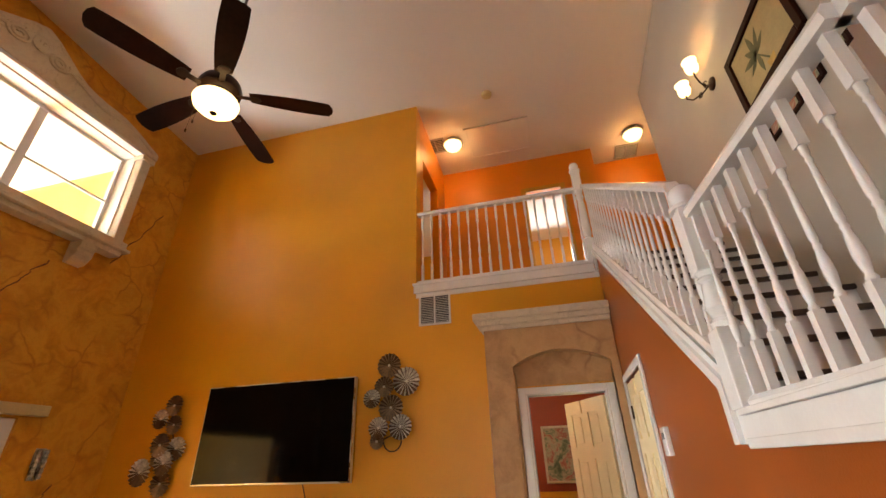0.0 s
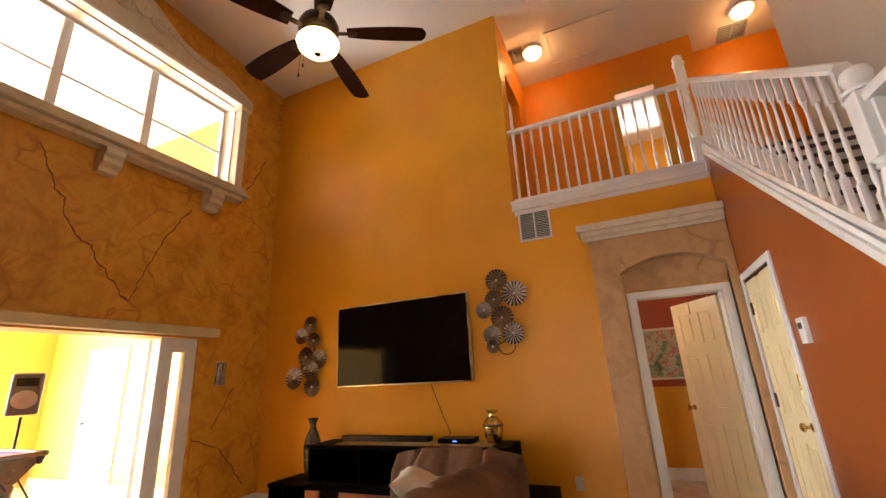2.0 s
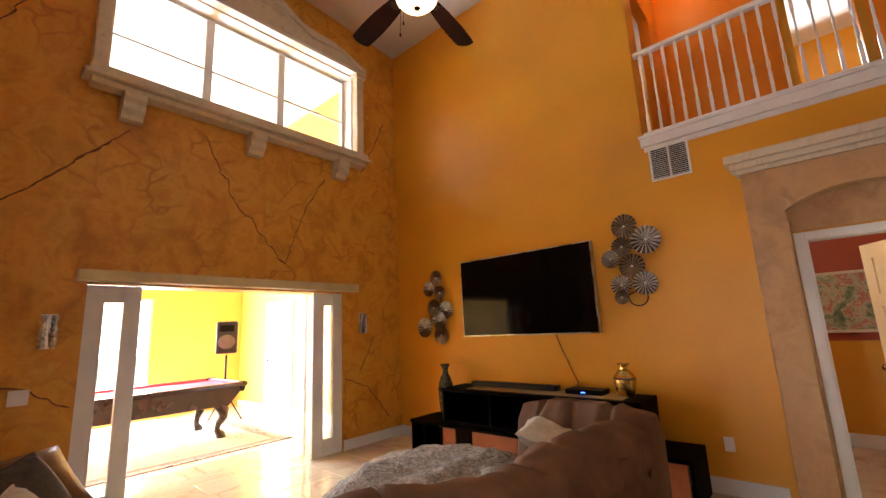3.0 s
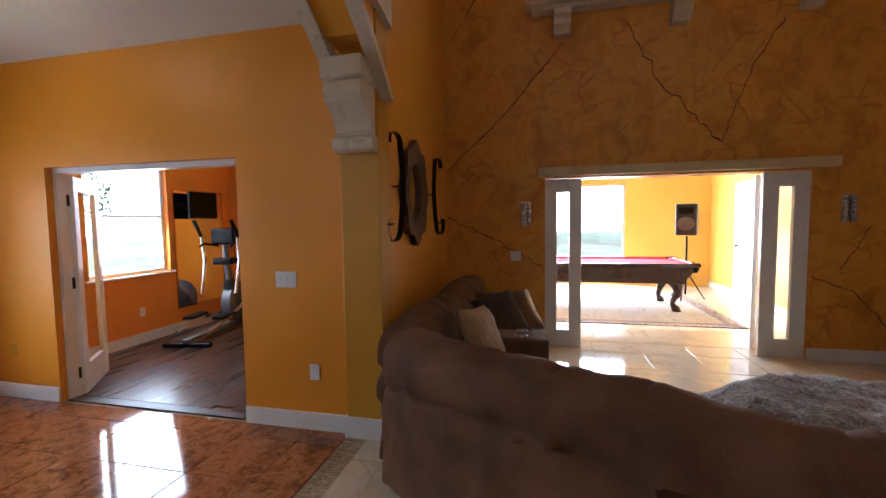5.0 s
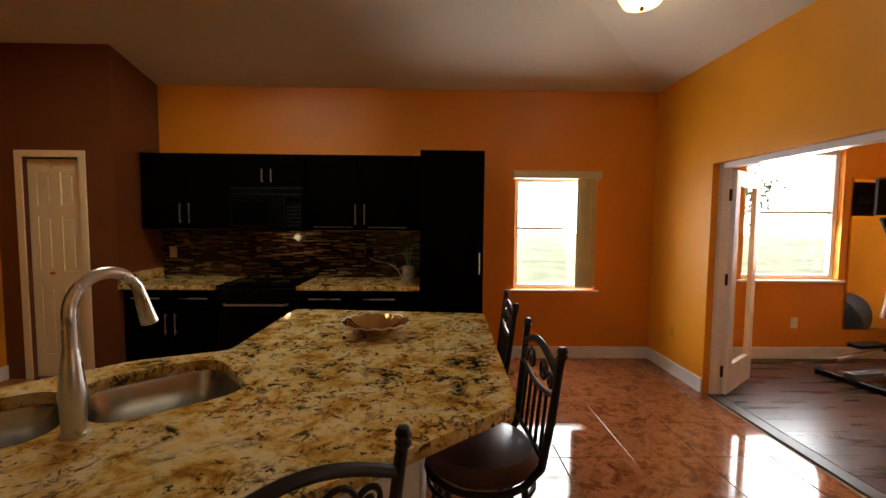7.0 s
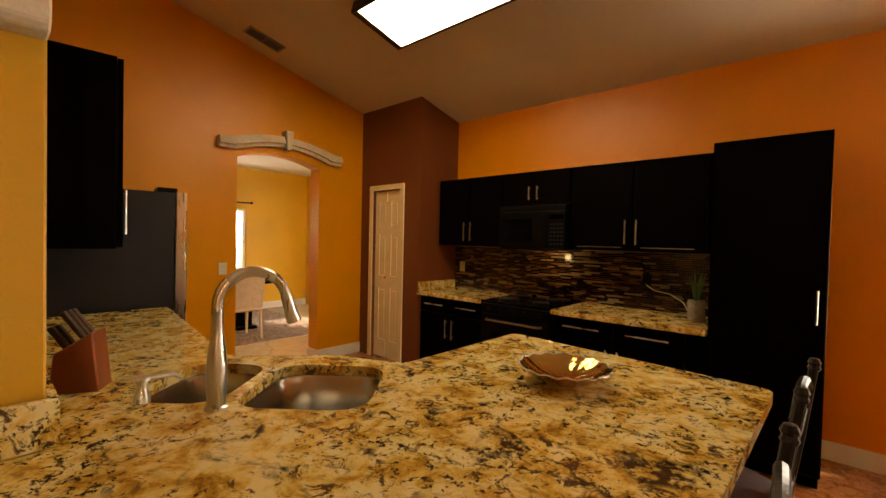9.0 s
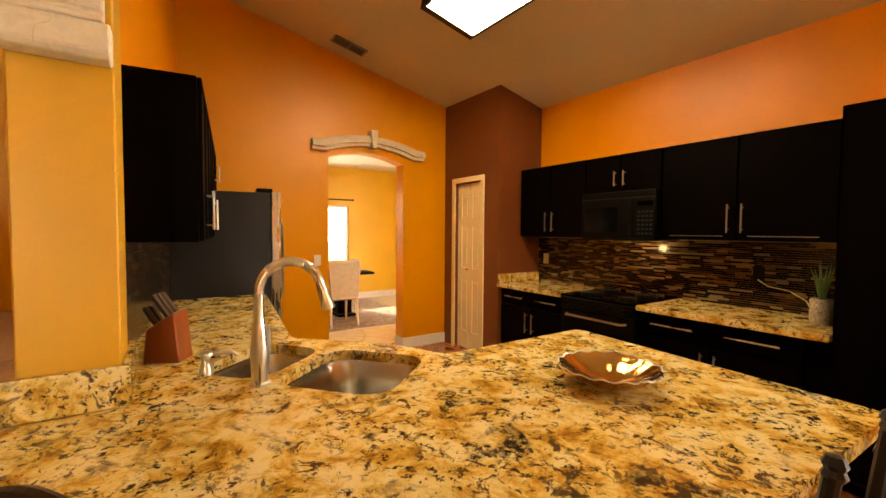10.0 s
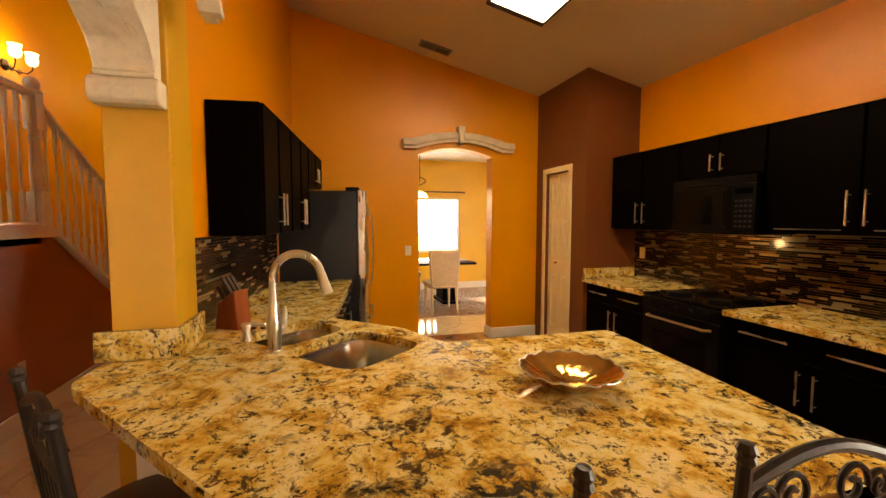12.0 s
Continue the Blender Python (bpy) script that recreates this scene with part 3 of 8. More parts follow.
# ---- peninsula and kitchen cabinets ----
def cabinet(name, x0, x1, z0, z1, y_back, y_front, doors, label, drawers=False, handle="v", kick=0.0, hz=None, fill=0.0):
    """A cabinet along the wall: carcass, framed doors and bar handles. Front faces towards y_front."""
    s = 1 if y_front > y_back else -1
    t = thing(name, label, "cabinet", pose((x0 + x1) / 2, y_back, z0), group="kitchen cabinets")
    w, d, h = (x1 - x0) / 2, abs(y_front - y_back), z1 - z0
    dy = lambda q: s * q
    def b(u0, a, c0, u1, e, c1, r=0.003):
        ya, yb = sorted((dy(a), dy(e)))
        return bx((u0, ya, c0, u1, yb, c1), w=r)
    part("body", b(-w - fill, 0.002, kick, w, d - 0.02, h), M_ESPRESSO, t)
    if kick:
        part("toe_kick", b(-w + 0.01, 0.05, 0.0, w - 0.01, d - 0.08, kick - 0.002), M_ESPRESSO, t)
    top = h
    n = doors
    if drawers:
        top = h - 0.17
        for k in range(n):
            u0, u1 = -w + 2 * w * k / n + 0.004, -w + 2 * w * (k + 1) / n - 0.004
            dr = part("drawer_front", b(u0, d - 0.018, top + 0.006, u1, d, h - 0.006), M_ESPRESSO, t)
            c = (u0 + u1) / 2
            hw = min(0.16, (u1 - u0) * 0.3)
            hb = bmesh.new()
            yb = dy(d + 0.03)
            tube(hb, [(c - hw, yb, (top + h) / 2), (c + hw, yb, (top + h) / 2)], 0.006, 8)
            for q in (-hw * 0.8, hw * 0.8):
                tube(hb, [(c + q, dy(d - 0.002), (top + h) / 2), (c + q, yb, (top + h) / 2)], 0.004, 6)
            part("handle", hb, M_STEEL, dr, "brushed steel bar handle")
    for k in range(n):
        u0, u1 = -w + 2 * w * k / n + 0.004, -w + 2 * w * (k + 1) / n - 0.004
        z_a, z_b = kick + 0.006, top - 0.006
        ya, yb = sorted((dy(d - 0.018), dy(d)))
        bm = bx((u0, ya, z_a, u1, yb, z_b))
        front = max(bm.faces, key=lambda f: f.calc_center_median().y * s)
        bmesh.ops.inset_individual(bm, faces=[front], thickness=0.055, depth=0.0)
        front = max((f for f in bm.faces if abs(f.calc_center_median().y - dy(d)) < 1e-5), key=lambda f: -abs(f.calc_center_median().x - (u0 + u1) / 2) - abs(f.calc_center_median().z - (z_a + z_b) / 2))
        bmesh.ops.inset_individual(bm, faces=[front], thickness=0.006, depth=-0.009)
        do = part("door", bm, M_ESPRESSO, t)
        c = u1 - 0.04 if (k % 2 == 0 and n > 1) else u0 + 0.04
        L = 0.2
        zc = (z_a + 0.15) if not drawers else (z_b - 0.15)
        if hz is not None:
            zc = hz - z0
        if z_b - z_a < 0.45:
            L, zc = 0.13, z_a + 0.1
        hb = bmesh.new()
        yb = dy(d + 0.03)
        tube(hb, [(c, yb, zc - L / 2), (c, yb, zc + L / 2)], 0.006, 8)
        for q in (-L * 0.38, L * 0.38):
            tube(hb, [(c, dy(d - 0.002), zc + q), (c, yb, zc + q)], 0.004, 6)
        part("handle", hb, M_STEEL, do, "brushed steel bar handle")
    return t


CT = 0.88  # south run worktop
cabinet("tall_cabinet", 1.90, 2.494, 0.0, 2.14, 0.002, 0.62, 1, "tall espresso wood pantry cabinet beside the window", drawers=False, kick=0.09, hz=1.1)
wide = cabinet("wall_cabinet", 2.558, 3.628, 1.39, 2.13, 0.002, 0.34, 2, "wide dark espresso wall cabinet with steel handles", fill=0.062)
# thin strips added for the reflection on the glossy lower door bevels
for u in (-0.267, 0.267):
    part("bevel_glint", bx((u - 0.19, 0.3415, 0.028, u + 0.19, 0.3445, 0.034)), M_STEEL, wide, "thin steel strip standing for the reflection along the lower rail")
cabinet("wall_cabinet", 3.63, 4.36, 1.81, 2.13, 0.002, 0.34, 2, "short espresso wall cabinet above the microwave")
cabinet("wall_cabinet", 4.362, 5.222, 1.39, 2.13, 0.002, 0.34, 2, "dark espresso wall cabinet beside the pantry wall")
cabinet("base_cabinet", 2.62, 3.628, 0.0, CT - 0.04, 0.002, 0.60, 2, "dark espresso base cabinet with two drawers beside the stove", True, kick=0.09, fill=0.124)
cabinet("base_cabinet", 4.362, 5.24, 0.0, CT - 0.04, 0.002, 0.60, 2, "dark espresso base cabinet beside the pantry", True, kick=0.09)
tagged(part("worktop", bx((2.496, 0.002, CT - 0.04, 3.628, 0.66, CT), w=0.006), M_GRANITE), "golden brown granite worktop between stove and tall cabinet", "worktop")
w2 = tagged(part("worktop", bx((4.362, 0.002, CT - 0.04, 5.243, 0.66, CT), w=0.006), M_GRANITE), "golden brown granite worktop beside the pantry", "worktop")
part("splash", bx((5.22, 0.03, CT + 0.001, 5.243, 0.648, CT + 0.1), w=0.004), M_GRANITE, w2)

# peninsula: a broad granite top with a bar side, on an espresso base
PEN = rounded([(3.085, 4.05), (2.09, 3.235), (2.05, 1.945), (3.24, 1.835), (3.24, 2.70), (3.55, 2.84), (3.86, 3.18), (5.44, 2.99), (5.44, 3.652), (3.65, 3.87), (3.65, 3.778), (3.31, 3.778), (3.31, 4.05)], 0.05)
pen = thing("peninsula", "broad golden granite peninsula with a bar overhang", "counter", pose(0, 0, 0))


# ---- living room: trim, openings and stairs ----
def base_run(name, boxes, label="white painted baseboard"):
    for b in boxes:
        bm = bx(b, w=0.004)
        setting(name, bm, M_WHITE, label, "baseboard")


base_run("baseboard", [(-2.38, 8.675, 0, 1.97, 8.69, 0.13), (-2.38, 3.84, 0, -2.365, 5.02, 0.13), (-2.38, 7.68, 0, -2.365, 8.675, 0.13), (-2.365, 3.84, 0, -0.15, 3.855, 0.13),
                       (0.0, 0.0, 0, 0.015, 0.95, 0.13), (0.0, 2.795, 0, 0.015, 3.63, 0.13), (0.015, 0.0, 0, 1.92, 0.015, 0.13), (6.275, 0.64, 0, 6.29, 1.25, 0.13), (6.275, 1.2505, 0, 6.49, 1.265, 0.13), (6.275, 2.175, 0, 6.29, 3.2, 0.13),
                       (-0.145, 3.633, 0, 0.068, 3.65, 0.15), (0.05, 3.65, 0, 0.068, 3.93, 0.15), (EX - 0.015, SY0, 0, EX, 7.62, 0.13), (EX, SY0 - 0.015, 0, LX + 2.0, SY0, 0.14), (3.335, 4.03, 0, 3.62, 4.045, 0.13),
                       (-3.3, 0.0, 0, -0.15, 0.015, 0.13), (-3.3, 0.015, 0, -3.285, 3.6, 0.13), (10.185, -0.85, 0, 10.2, 3.95, 0.13), (-7.5, 8.535, 0, -2.68, 8.55, 0.13), (1.1, 10.86, 0, 5.0, 10.878, 0.14)])


def window_sash(name, axis, at, u0, u1, z0, z1, cols, rows, label, bar=0.03, frame_w=0.05, material=None):
    """A framed window with bars and panes; cols and rows list the inner division lines."""
    material = material or M_WHITE
    t = tagged(thing(name, label, "window", pose(0, 0, 0)), kind="structure")
    def b(ua, za, ub, zb, d):
        return (at - d, ua, za, at + d, ub, zb) if axis == "x" else (ua, at - d, za, ub, at + d, zb)
    part("window_frame", bx(b(u0, z0, u0 + frame_w, z1, 0.03), b(u1 - frame_w, z0, u1, z1, 0.03), b(u0 + frame_w, z0, u1 - frame_w, z0 + frame_w, 0.03), b(u0 + frame_w, z1 - frame_w, u1 - frame_w, z1, 0.03), w=0.003), material, t)
    for c in cols:
        part("mullion", bx(b(c - bar, z0 + frame_w, c + bar, z1 - frame_w, 0.025), w=0.003), material, t)
    us = [u0 + frame_w, *cols, u1 - frame_w]
    for ua, ub in zip(us, us[1:]):
        ua2, ub2 = ua + (bar if ua in cols else 0), ub - (bar if ub in cols else 0)
        for r in rows:
            part("glazing_bar", bx(b(ua2, r - 0.014, ub2, r + 0.014, 0.015), w=0.002), material, t)
        p = part("pane", bx(b(ua2, z0 + frame_w, ub2, z1 - frame_w, 0.003)), M_GLASS, t)
        p.visible_shadow = False
    return t


M_SASH = mat("grey_window_sash", (0.30, 0.30, 0.31), 0.4, var=0.06, scale=6)
window_sash("window_high", "x", -2.60, 4.98, 7.84, 3.98, 5.26, [5.93, 6.83], [4.57], "wide high window of three divided panes", bar=0.045, material=M_WHITE)
window_sash("window_kitchen", "y", -0.09, 0.62, 1.5, 0.76, 1.97, [], [1.42], "white sash kitchen window, overexposed daylight")
window_sash("window_gym", "y", -0.09, -2.08, -1.0, 0.88, 2.3, [], [1.62], "white sash gym window with garden beyond")
window_sash("window_dining", "x", 10.28, 0.42, 1.85, 0.78, 1.96, [], [1.35], "bright dining room window")
window_sash("window_pool_room", "x", -7.58, 4.7, 6.84, 0.1, 2.3, [5.77], [], "tall bright pool room window")
window_sash("window_pool_room_high", "x", -7.58, 3.2, 8.2, 3.4, 5.0, [4.9, 6.5], [], "wide bright high pool room window")
# bright haze outside, past the lawn
for nm, b in (("backdrop_south", (-58, -58.4, -2, 58, -58, 40)), ("backdrop_west", (-58.4, -58, -2, -58, 58, 40)), ("backdrop_east", (58, -58, -2, 58.4, 58, 40))):
    setting(nm, bx(b), M_OUT, "hazy white daylight far outside", "backdrop")
# kitchen window blind: valance and stacked vertical slats
bl = thing("window_blind", "cream vertical blind drawn open to one side", "blind", pose(0, 0, 0))
M_BLIND = mat("cream_vinyl", (0.66, 0.55, 0.30), 0.5, var=0.06, scale=8)
part("valance", bx((0.59, 0.002, 1.95, 1.53, 0.07, 2.03), w=0.006), M_BLIND, bl)
for k in range(7):
    bm = bx((-0.045, -0.002, 0.79, 0.045, 0.002, 1.948))
    o = part("slat", bm, M_BLIND, bl)
    o.matrix_basis = pose(0.66 + 0.026 * k, 0.035, 0, 0, 0, 38)
setting("window_sill_kitchen", bx((0.58, -0.06, 0.735, 1.54, 0.03, 0.759), w=0.004), M_WHITE, "white kitchen window sill", "sill")
setting("window_sill_gym", bx((-2.14, -0.06, 0.855, -0.94, 0.03, 0.879), w=0.004), M_WHITE, "white gym window sill", "sill")

# stone dressing of the high window
dress = thing("window_surround", "weathered cast stone surround with carved crest and brackets", "stone trim", pose(0, 0, 0))
part("sill", bx((-2.40, 4.80, 3.86, -2.16, 8.02, 3.90), (-2.40, 4.84, 3.90, -2.19, 7.98, 3.98), (-2.38, 4.86, 3.80, -2.22, 7.96, 3.86), w=0.012), M_CAST, dress)
for y in (5.2, 6.4, 7.58):
    bm = bmesh.new()
    pr = [(-2.38, 3.80), (-2.20, 3.80), (-2.19, 3.74), (-2.23, 3.70), (-2.22, 3.64), (-2.28, 3.60), (-2.30, 3.56), (-2.38, 3.55)]
    prism(bm, [(x, z) for x, z in pr], y - 0.09, y + 0.09, "y")
    part("bracket", bevel(bm, 0.006, 1), M_CAST, dress)
for y0, y1 in ((4.86, 4.98), (7.84, 7.96)):
    part("jamb", bx((-2.40, y0, 3.98, -2.26, y1, 5.26), w=0.012), M_CAST, dress)
    part("jamb_cap", bx((-2.40, y0 - 0.03, 5.20, -2.23, y1 + 0.03, 5.27), w=0.01), M_CAST, dress)
part("soffit", bx((-2.38, 4.99, 5.262, -2.25, 7.83, 5.30), w=0.004), M_WHITE, dress)
crest = [(4.80, 5.30), (8.02, 5.30), (8.02, 5.38)]
for k in range(25):
    y = 8.0 - 3.18 * k / 24
    d = abs(y - 6.41) / 1.6
    crest.append((y, 5.44 + 0.26 * (1 - d) + 0.19 * math.exp(-(d * 4.5) ** 2) + 0.035 * math.cos(d * 9.4)))
crest.append((4.80, 5.38))
bm = prism(bmesh.new(), crest, -2.38, -2.25, "x")
part("pediment", bevel(bm, 0.01, 1), M_CAST, dress)
for s in (-1, 1):
    pts = []
    for k in range(40):
        a = k / 39
        r = 0.02 + 0.10 * a
        th = a * 4.2 * math.pi
        pts.append((-2.245, 6.41 + s * (0.2 + r * math.cos(th)), 5.60 + r * 0.8 * math.sin(th)))
    part("scroll", tube(bmesh.new(), pts, 0.016, 6), M_CAST, dress)
    pts = [(-2.245, 6.41 + s * (0.32 + 1.2 * a / 20), 5.56 - 0.16 * a / 20 + 0.04 * math.cos(a / 20 * 9)) for a in range(21)]
    part("moulding", tube(bmesh.new(), pts, 0.022, 6), M_CAST, dress)
bm = bmesh.new()
lathe(bm, [(0.0, 0), (0.09, 0.0), (0.1, 0.02), (0.06, 0.05), (0.0, 0.07)], seg=12, m=pose(-2.25, 6.41, 5.66, 0, 90, 0))
part("rosette", bm, M_CAST, dress, smooth=True)

part("reveal", bx((-2.66, 4.982, 3.984, -2.385, 4.992, 5.258), (-2.66, 7.828, 3.984, -2.385, 7.838, 5.258), (-2.66, 4.992, 5.248, -2.385, 7.828, 5.258), (-2.66, 4.992, 3.982, -2.385, 7.828, 3.99)), M_WHITE, dress, "white painted reveal")
# painted cracks of the faux stone wall, laid on as thin raised lines
CRACKS = (((3.85, 2.10), (4.57, 2.755), 0.07), ((4.57, 2.755), (5.22, 3.50), 0.07), ((5.87, 3.66), (6.22, 2.97), 0.06), ((6.22, 2.97), (6.84, 2.31), 0.08), ((6.84, 2.31), (7.10, 3.06), 0.05), ((7.10, 3.06), (7.38, 3.52), 0.05),
          ((3.86, 1.55), (4.42, 1.28), 0.05), ((4.42, 1.28), (4.99, 0.96), 0.04), ((7.70, 0.88), (8.09, 0.72), 0.04), ((8.09, 0.72), (8.45, 0.28), 0.04), ((7.95, 0.95), (8.20, 1.4), 0.05), ((7.98, 3.75), (8.45, 4.7), 0.07), ((4.1, 3.9), (4.7, 4.9), 0.08))
for n_, (pa, pb, wv) in enumerate(CRACKS):
    pts, w = [], []
    for k in range(26):
        a = k / 25
        q = noise.noise((a * 5 + n_ * 7, n_, 0)) * wv + noise.noise((a * 17 + n_ * 3, 2, n_)) * wv * 0.35
        fade = min(1, a * 8, (1 - a) * 8)
        pts.append((-2.381, pa[0] + (pb[0] - pa[0]) * a + q * fade, pa[1] + (pb[1] - pa[1]) * a + q * fade * 0.6))
        w.append(0.005 + 0.012 * abs(noise.noise((a * 9, n_ * 5, 1))))
    setting("wall_crack", tube(bmesh.new(), pts, w, 5), M_CRACK, "dark crack line in the faux stone plaster", "crack")

# pool room opening: valance board and two glazed panels
setting("beam", bx((-2.40, 4.94, 2.0, -2.28, 7.87, 2.10), w=0.008), mat("gilt_valance", (0.62, 0.50, 0.26), 0.5, var=0.1, scale=4), "pale gold valance board over the opening", "beam")
for nm, y0, y1 in (("door_pool_south", 5.02, 5.43), ("door_pool_north", 7.25, 7.68)):
    t = tagged(thing(nm, "white framed folding door panel with a narrow glass pane", "door", pose(0, 0, 0)), kind="structure")
    x0, x1 = -2.46, -2.41
    c = (y0 + y1) / 2
    part("frame", bx((x0, y0, 0.0, x1, c - 0.07, 1.975), (x0, c + 0.07, 0.0, x1, y1, 1.975), (x0, c - 0.07, 0.0, x1, c + 0.07, 0.2), (x0, c - 0.07, 1.82, x1, c + 0.07, 1.975), w=0.004), M_WHITE, t)
    g = part("pane", bx((x0 + 0.02, c - 0.07, 0.2, x0 + 0.028, c + 0.07, 1.82)), M_GLASS, t)
    g.visible_shadow = False
    part("bead", bx((x1, c - 0.085, 0.185, x1 + 0.008, c - 0.07, 1.835), (x1, c + 0.07, 0.185, x1 + 0.008, c + 0.085, 1.835), w=0.002), M_WHITE, t)
t = tagged(thing("door_pool_folded", "white door leaf folded back into the pool room", "door", pose(-2.70, 7.30, 0, 0, 0, -29)), kind="structure")
part("leaf", bx((-0.62, 0, 0.01, 0, 0.04, 1.97), w=0.004), M_WHITE, t)
part("handle", tube(bmesh.new(), [(-0.56, -0.05, 0.9), (-0.56, -0.05, 1.1)], 0.008), M_STEEL, t, "steel pull handle")


def six_panel(t, w, h, material, th=0.035):
    """A six-panel door leaf from x=0 to w, with raised fields on both faces."""
    bm = bx((0, -th / 2 + 0.007, 0.008, w, th / 2 - 0.007, h))
    st, mid = w * 0.15, w * 0.08
    zs = [(0.22, 0.86), (1.0, h - 0.52), (h - 0.42, h - 0.12)]
    cols = [(st, w / 2 - mid), (w / 2 + mid, w - st)]
    for s in (-1, 1):
        ya, yb = sorted((s * (th / 2 - 0.007), s * (th / 2 + 0.004)))
        box(bm, 0, ya, 0.008, st, yb, h), box(bm, w - st, ya, 0.008, w, yb, h), box(bm, w / 2 - mid, ya, 0.2, w / 2 + mid, yb, h - 0.12)
        for za, zb in ((0.008, 0.22), (0.86, 1.0), (h - 0.52, h - 0.42), (h - 0.12, h)):
            for ca, cb in cols:
                box(bm, ca, ya, za, cb, yb, zb)
    leaf = part("leaf", bm, material, t)
    for za, zb in zs:
        for ca, cb in cols:
            for s in (-1, 1):
                ya, yb = sorted((s * (th / 2 - 0.007), s * (th / 2 + 0.002)))
                part("panel", bx((ca + 0.03, ya, za + 0.03, cb - 0.03, yb, zb - 0.03), w=0.006), material, leaf)
    return leaf


def knob(parent, x, z, th=0.035, material=None):
    for s in (-1, 1):
        bm = lathe(bmesh.new(), [(0, 0), (0.026, 0), (0.026, 0.006), (0.01, 0.012), (0.01, 0.03), (0.025, 0.04), (0.028, 0.052), (0.018, 0.064), (0, 0.066)], seg=14, m=pose(x, s * (th / 2 + 0.003), z, -90 * s, 0, 0))
        part("knob", bm, material or M_BRASS, parent, "polished brass door knob", smooth=True)


def hinges(t, zs, x=0.0, y=0.02):
    for z in zs:
        part("hinge", bx((x - 0.012, y - 0.012, z - 0.05, x + 0.03, y + 0.012, z + 0.05), w=0.003), M_BRONZE, t, "dark metal hinge")


# portal and the open door under the balcony
port = thing("stone_portal", "mottled limestone plaster portal with a moulded cornice", "portal", pose(0, 0, 0))
PX0, PX1 = 2.03, EX - 0.004
arch_pts = arc(2.27, 3.15, 2.26, 0.13)
ol = [(PX0, 0), (2.27, 0), *arch_pts, (3.15, 0), (PX1, 0), (PX1, 2.62), (PX0, 2.62)]
part("surround", bevel(prism(bmesh.new(), ol, 8.55, 8.688, "y"), 0.006, 1), M_LIME, port)
part("cornice", bx((PX0 - 0.03, 8.53, 2.62, PX1, 8.688, 2.66), (PX0 - 0.06, 8.49, 2.66, PX1, 8.688, 2.71), (PX0 - 0.09, 8.46, 2.71, PX1, 8.688, 2.78), w=0.008), M_CAST, port)
part("niche", bx((2.27, 8.672, 2.095, 3.15, 8.688, 2.42)), M_LIME, port)
part("niche_side", bx((2.2705, 8.6, 0, 2.288, 8.688, 2.2), (3.15, 8.6, 0, 3.18, 8.688, 2.2)), M_LIME, port)
t = tagged(thing("door_frame_back_room", "white painted door casing", "door frame", pose(0, 0, 0)), kind="structure")
part("casing", bx((2.29, 8.66, 0, 2.36, 8.688, 2.08), (3.08, 8.66, 0, 3.149, 8.688, 2.08), (2.36, 8.66, 2.02, 3.08, 8.688, 2.08), w=0.004), M_WHITE, t)
part("jamb", bx((2.36, 8.69, 0, 2.375, 8.84, 2.03), (3.065, 8.69, 0, 3.08, 8.84, 2.03), (2.375, 8.69, 2.015, 3.065, 8.84, 2.03), w=0.002), M_WHITE, t)
t = tagged(thing("door_back_room", "cream six-panel door standing half open", "door", pose(3.06, 8.85, 0, 0, 0, 120)), kind="structure")
lf = six_panel(t, 0.68, 2.0, M_DOOR)
knob(lf, 0.62, 0.98)
hinges(t, (0.25, 1.05, 1.8), 0.0, -0.02)
t = tagged(thing("door_closet", "cream six-panel closet door, closed, in the burnt orange wall", "door", pose(EX + 0.02, 8.45, 0, 0, 0, -90)), kind="structure")
lf = six_panel(t, 0.74, 2.02, M_DOOR)
knob(lf, 0.67, 0.98)
part("lock", bx((0.66, -0.028, 1.20, 0.68, -0.018, 1.30), w=0.002), M_BRASS, lf, "brass bolt")
hinges(t, (0.3, 1.1, 1.8), 0.005, -0.022)
t = tagged(thing("door_frame_closet", "white painted closet casing", "door frame", pose(0, 0, 0)), kind="structure")
part("casing", bx((EX - 0.018, 7.63, 0, EX - 0.001, 7.70, 2.10), (EX - 0.018, 8.46, 0, EX - 0.001, 8.53, 2.10), (EX - 0.018, 7.70, 2.04, EX - 0.001, 8.46, 2.10), w=0.004), M_WHITE, t)
# back room picture and thermostat
M_CANVAS = stone_mat("painted_canvas", [(0.32, (0.05, 0.09, 0.06)), (0.42, (0.16, 0.22, 0.12)), (0.5, (0.48, 0.44, 0.30)), (0.58, (0.40, 0.12, 0.08)), (0.68, (0.55, 0.50, 0.36))], 5, 0.7, warp=0.8)
t = thing("framed_painting", "abstract floral painting in a pale frame on the red wall", "painting", pose(2.72, 10.87, 1.55))
part("frame", bx((-0.36, -0.03, -0.34, -0.33, 0, 0.34), (0.33, -0.03, -0.34, 0.36, 0, 0.34), (-0.33, -0.03, -0.34, 0.33, 0, -0.31), (-0.33, -0.03, 0.31, 0.33, 0, 0.34), w=0.004), M_CAST, t)
part("canvas", bx((-0.33, -0.015, -0.31, 0.33, -0.002, 0.31)), M_CANVAS, t)
t = thing("thermostat", "small white wall thermostat on the burnt orange wall", "thermostat", pose(EX, 7.38, 1.55))
part("body", bx((-0.03, -0.05, -0.075, 0, 0.05, 0.075), w=0.006), M_WHITE, t)
part("display", bx((-0.032, -0.03, 0.01, -0.029, 0.03, 0.045)), M_FRIDGE, t, "grey display window")


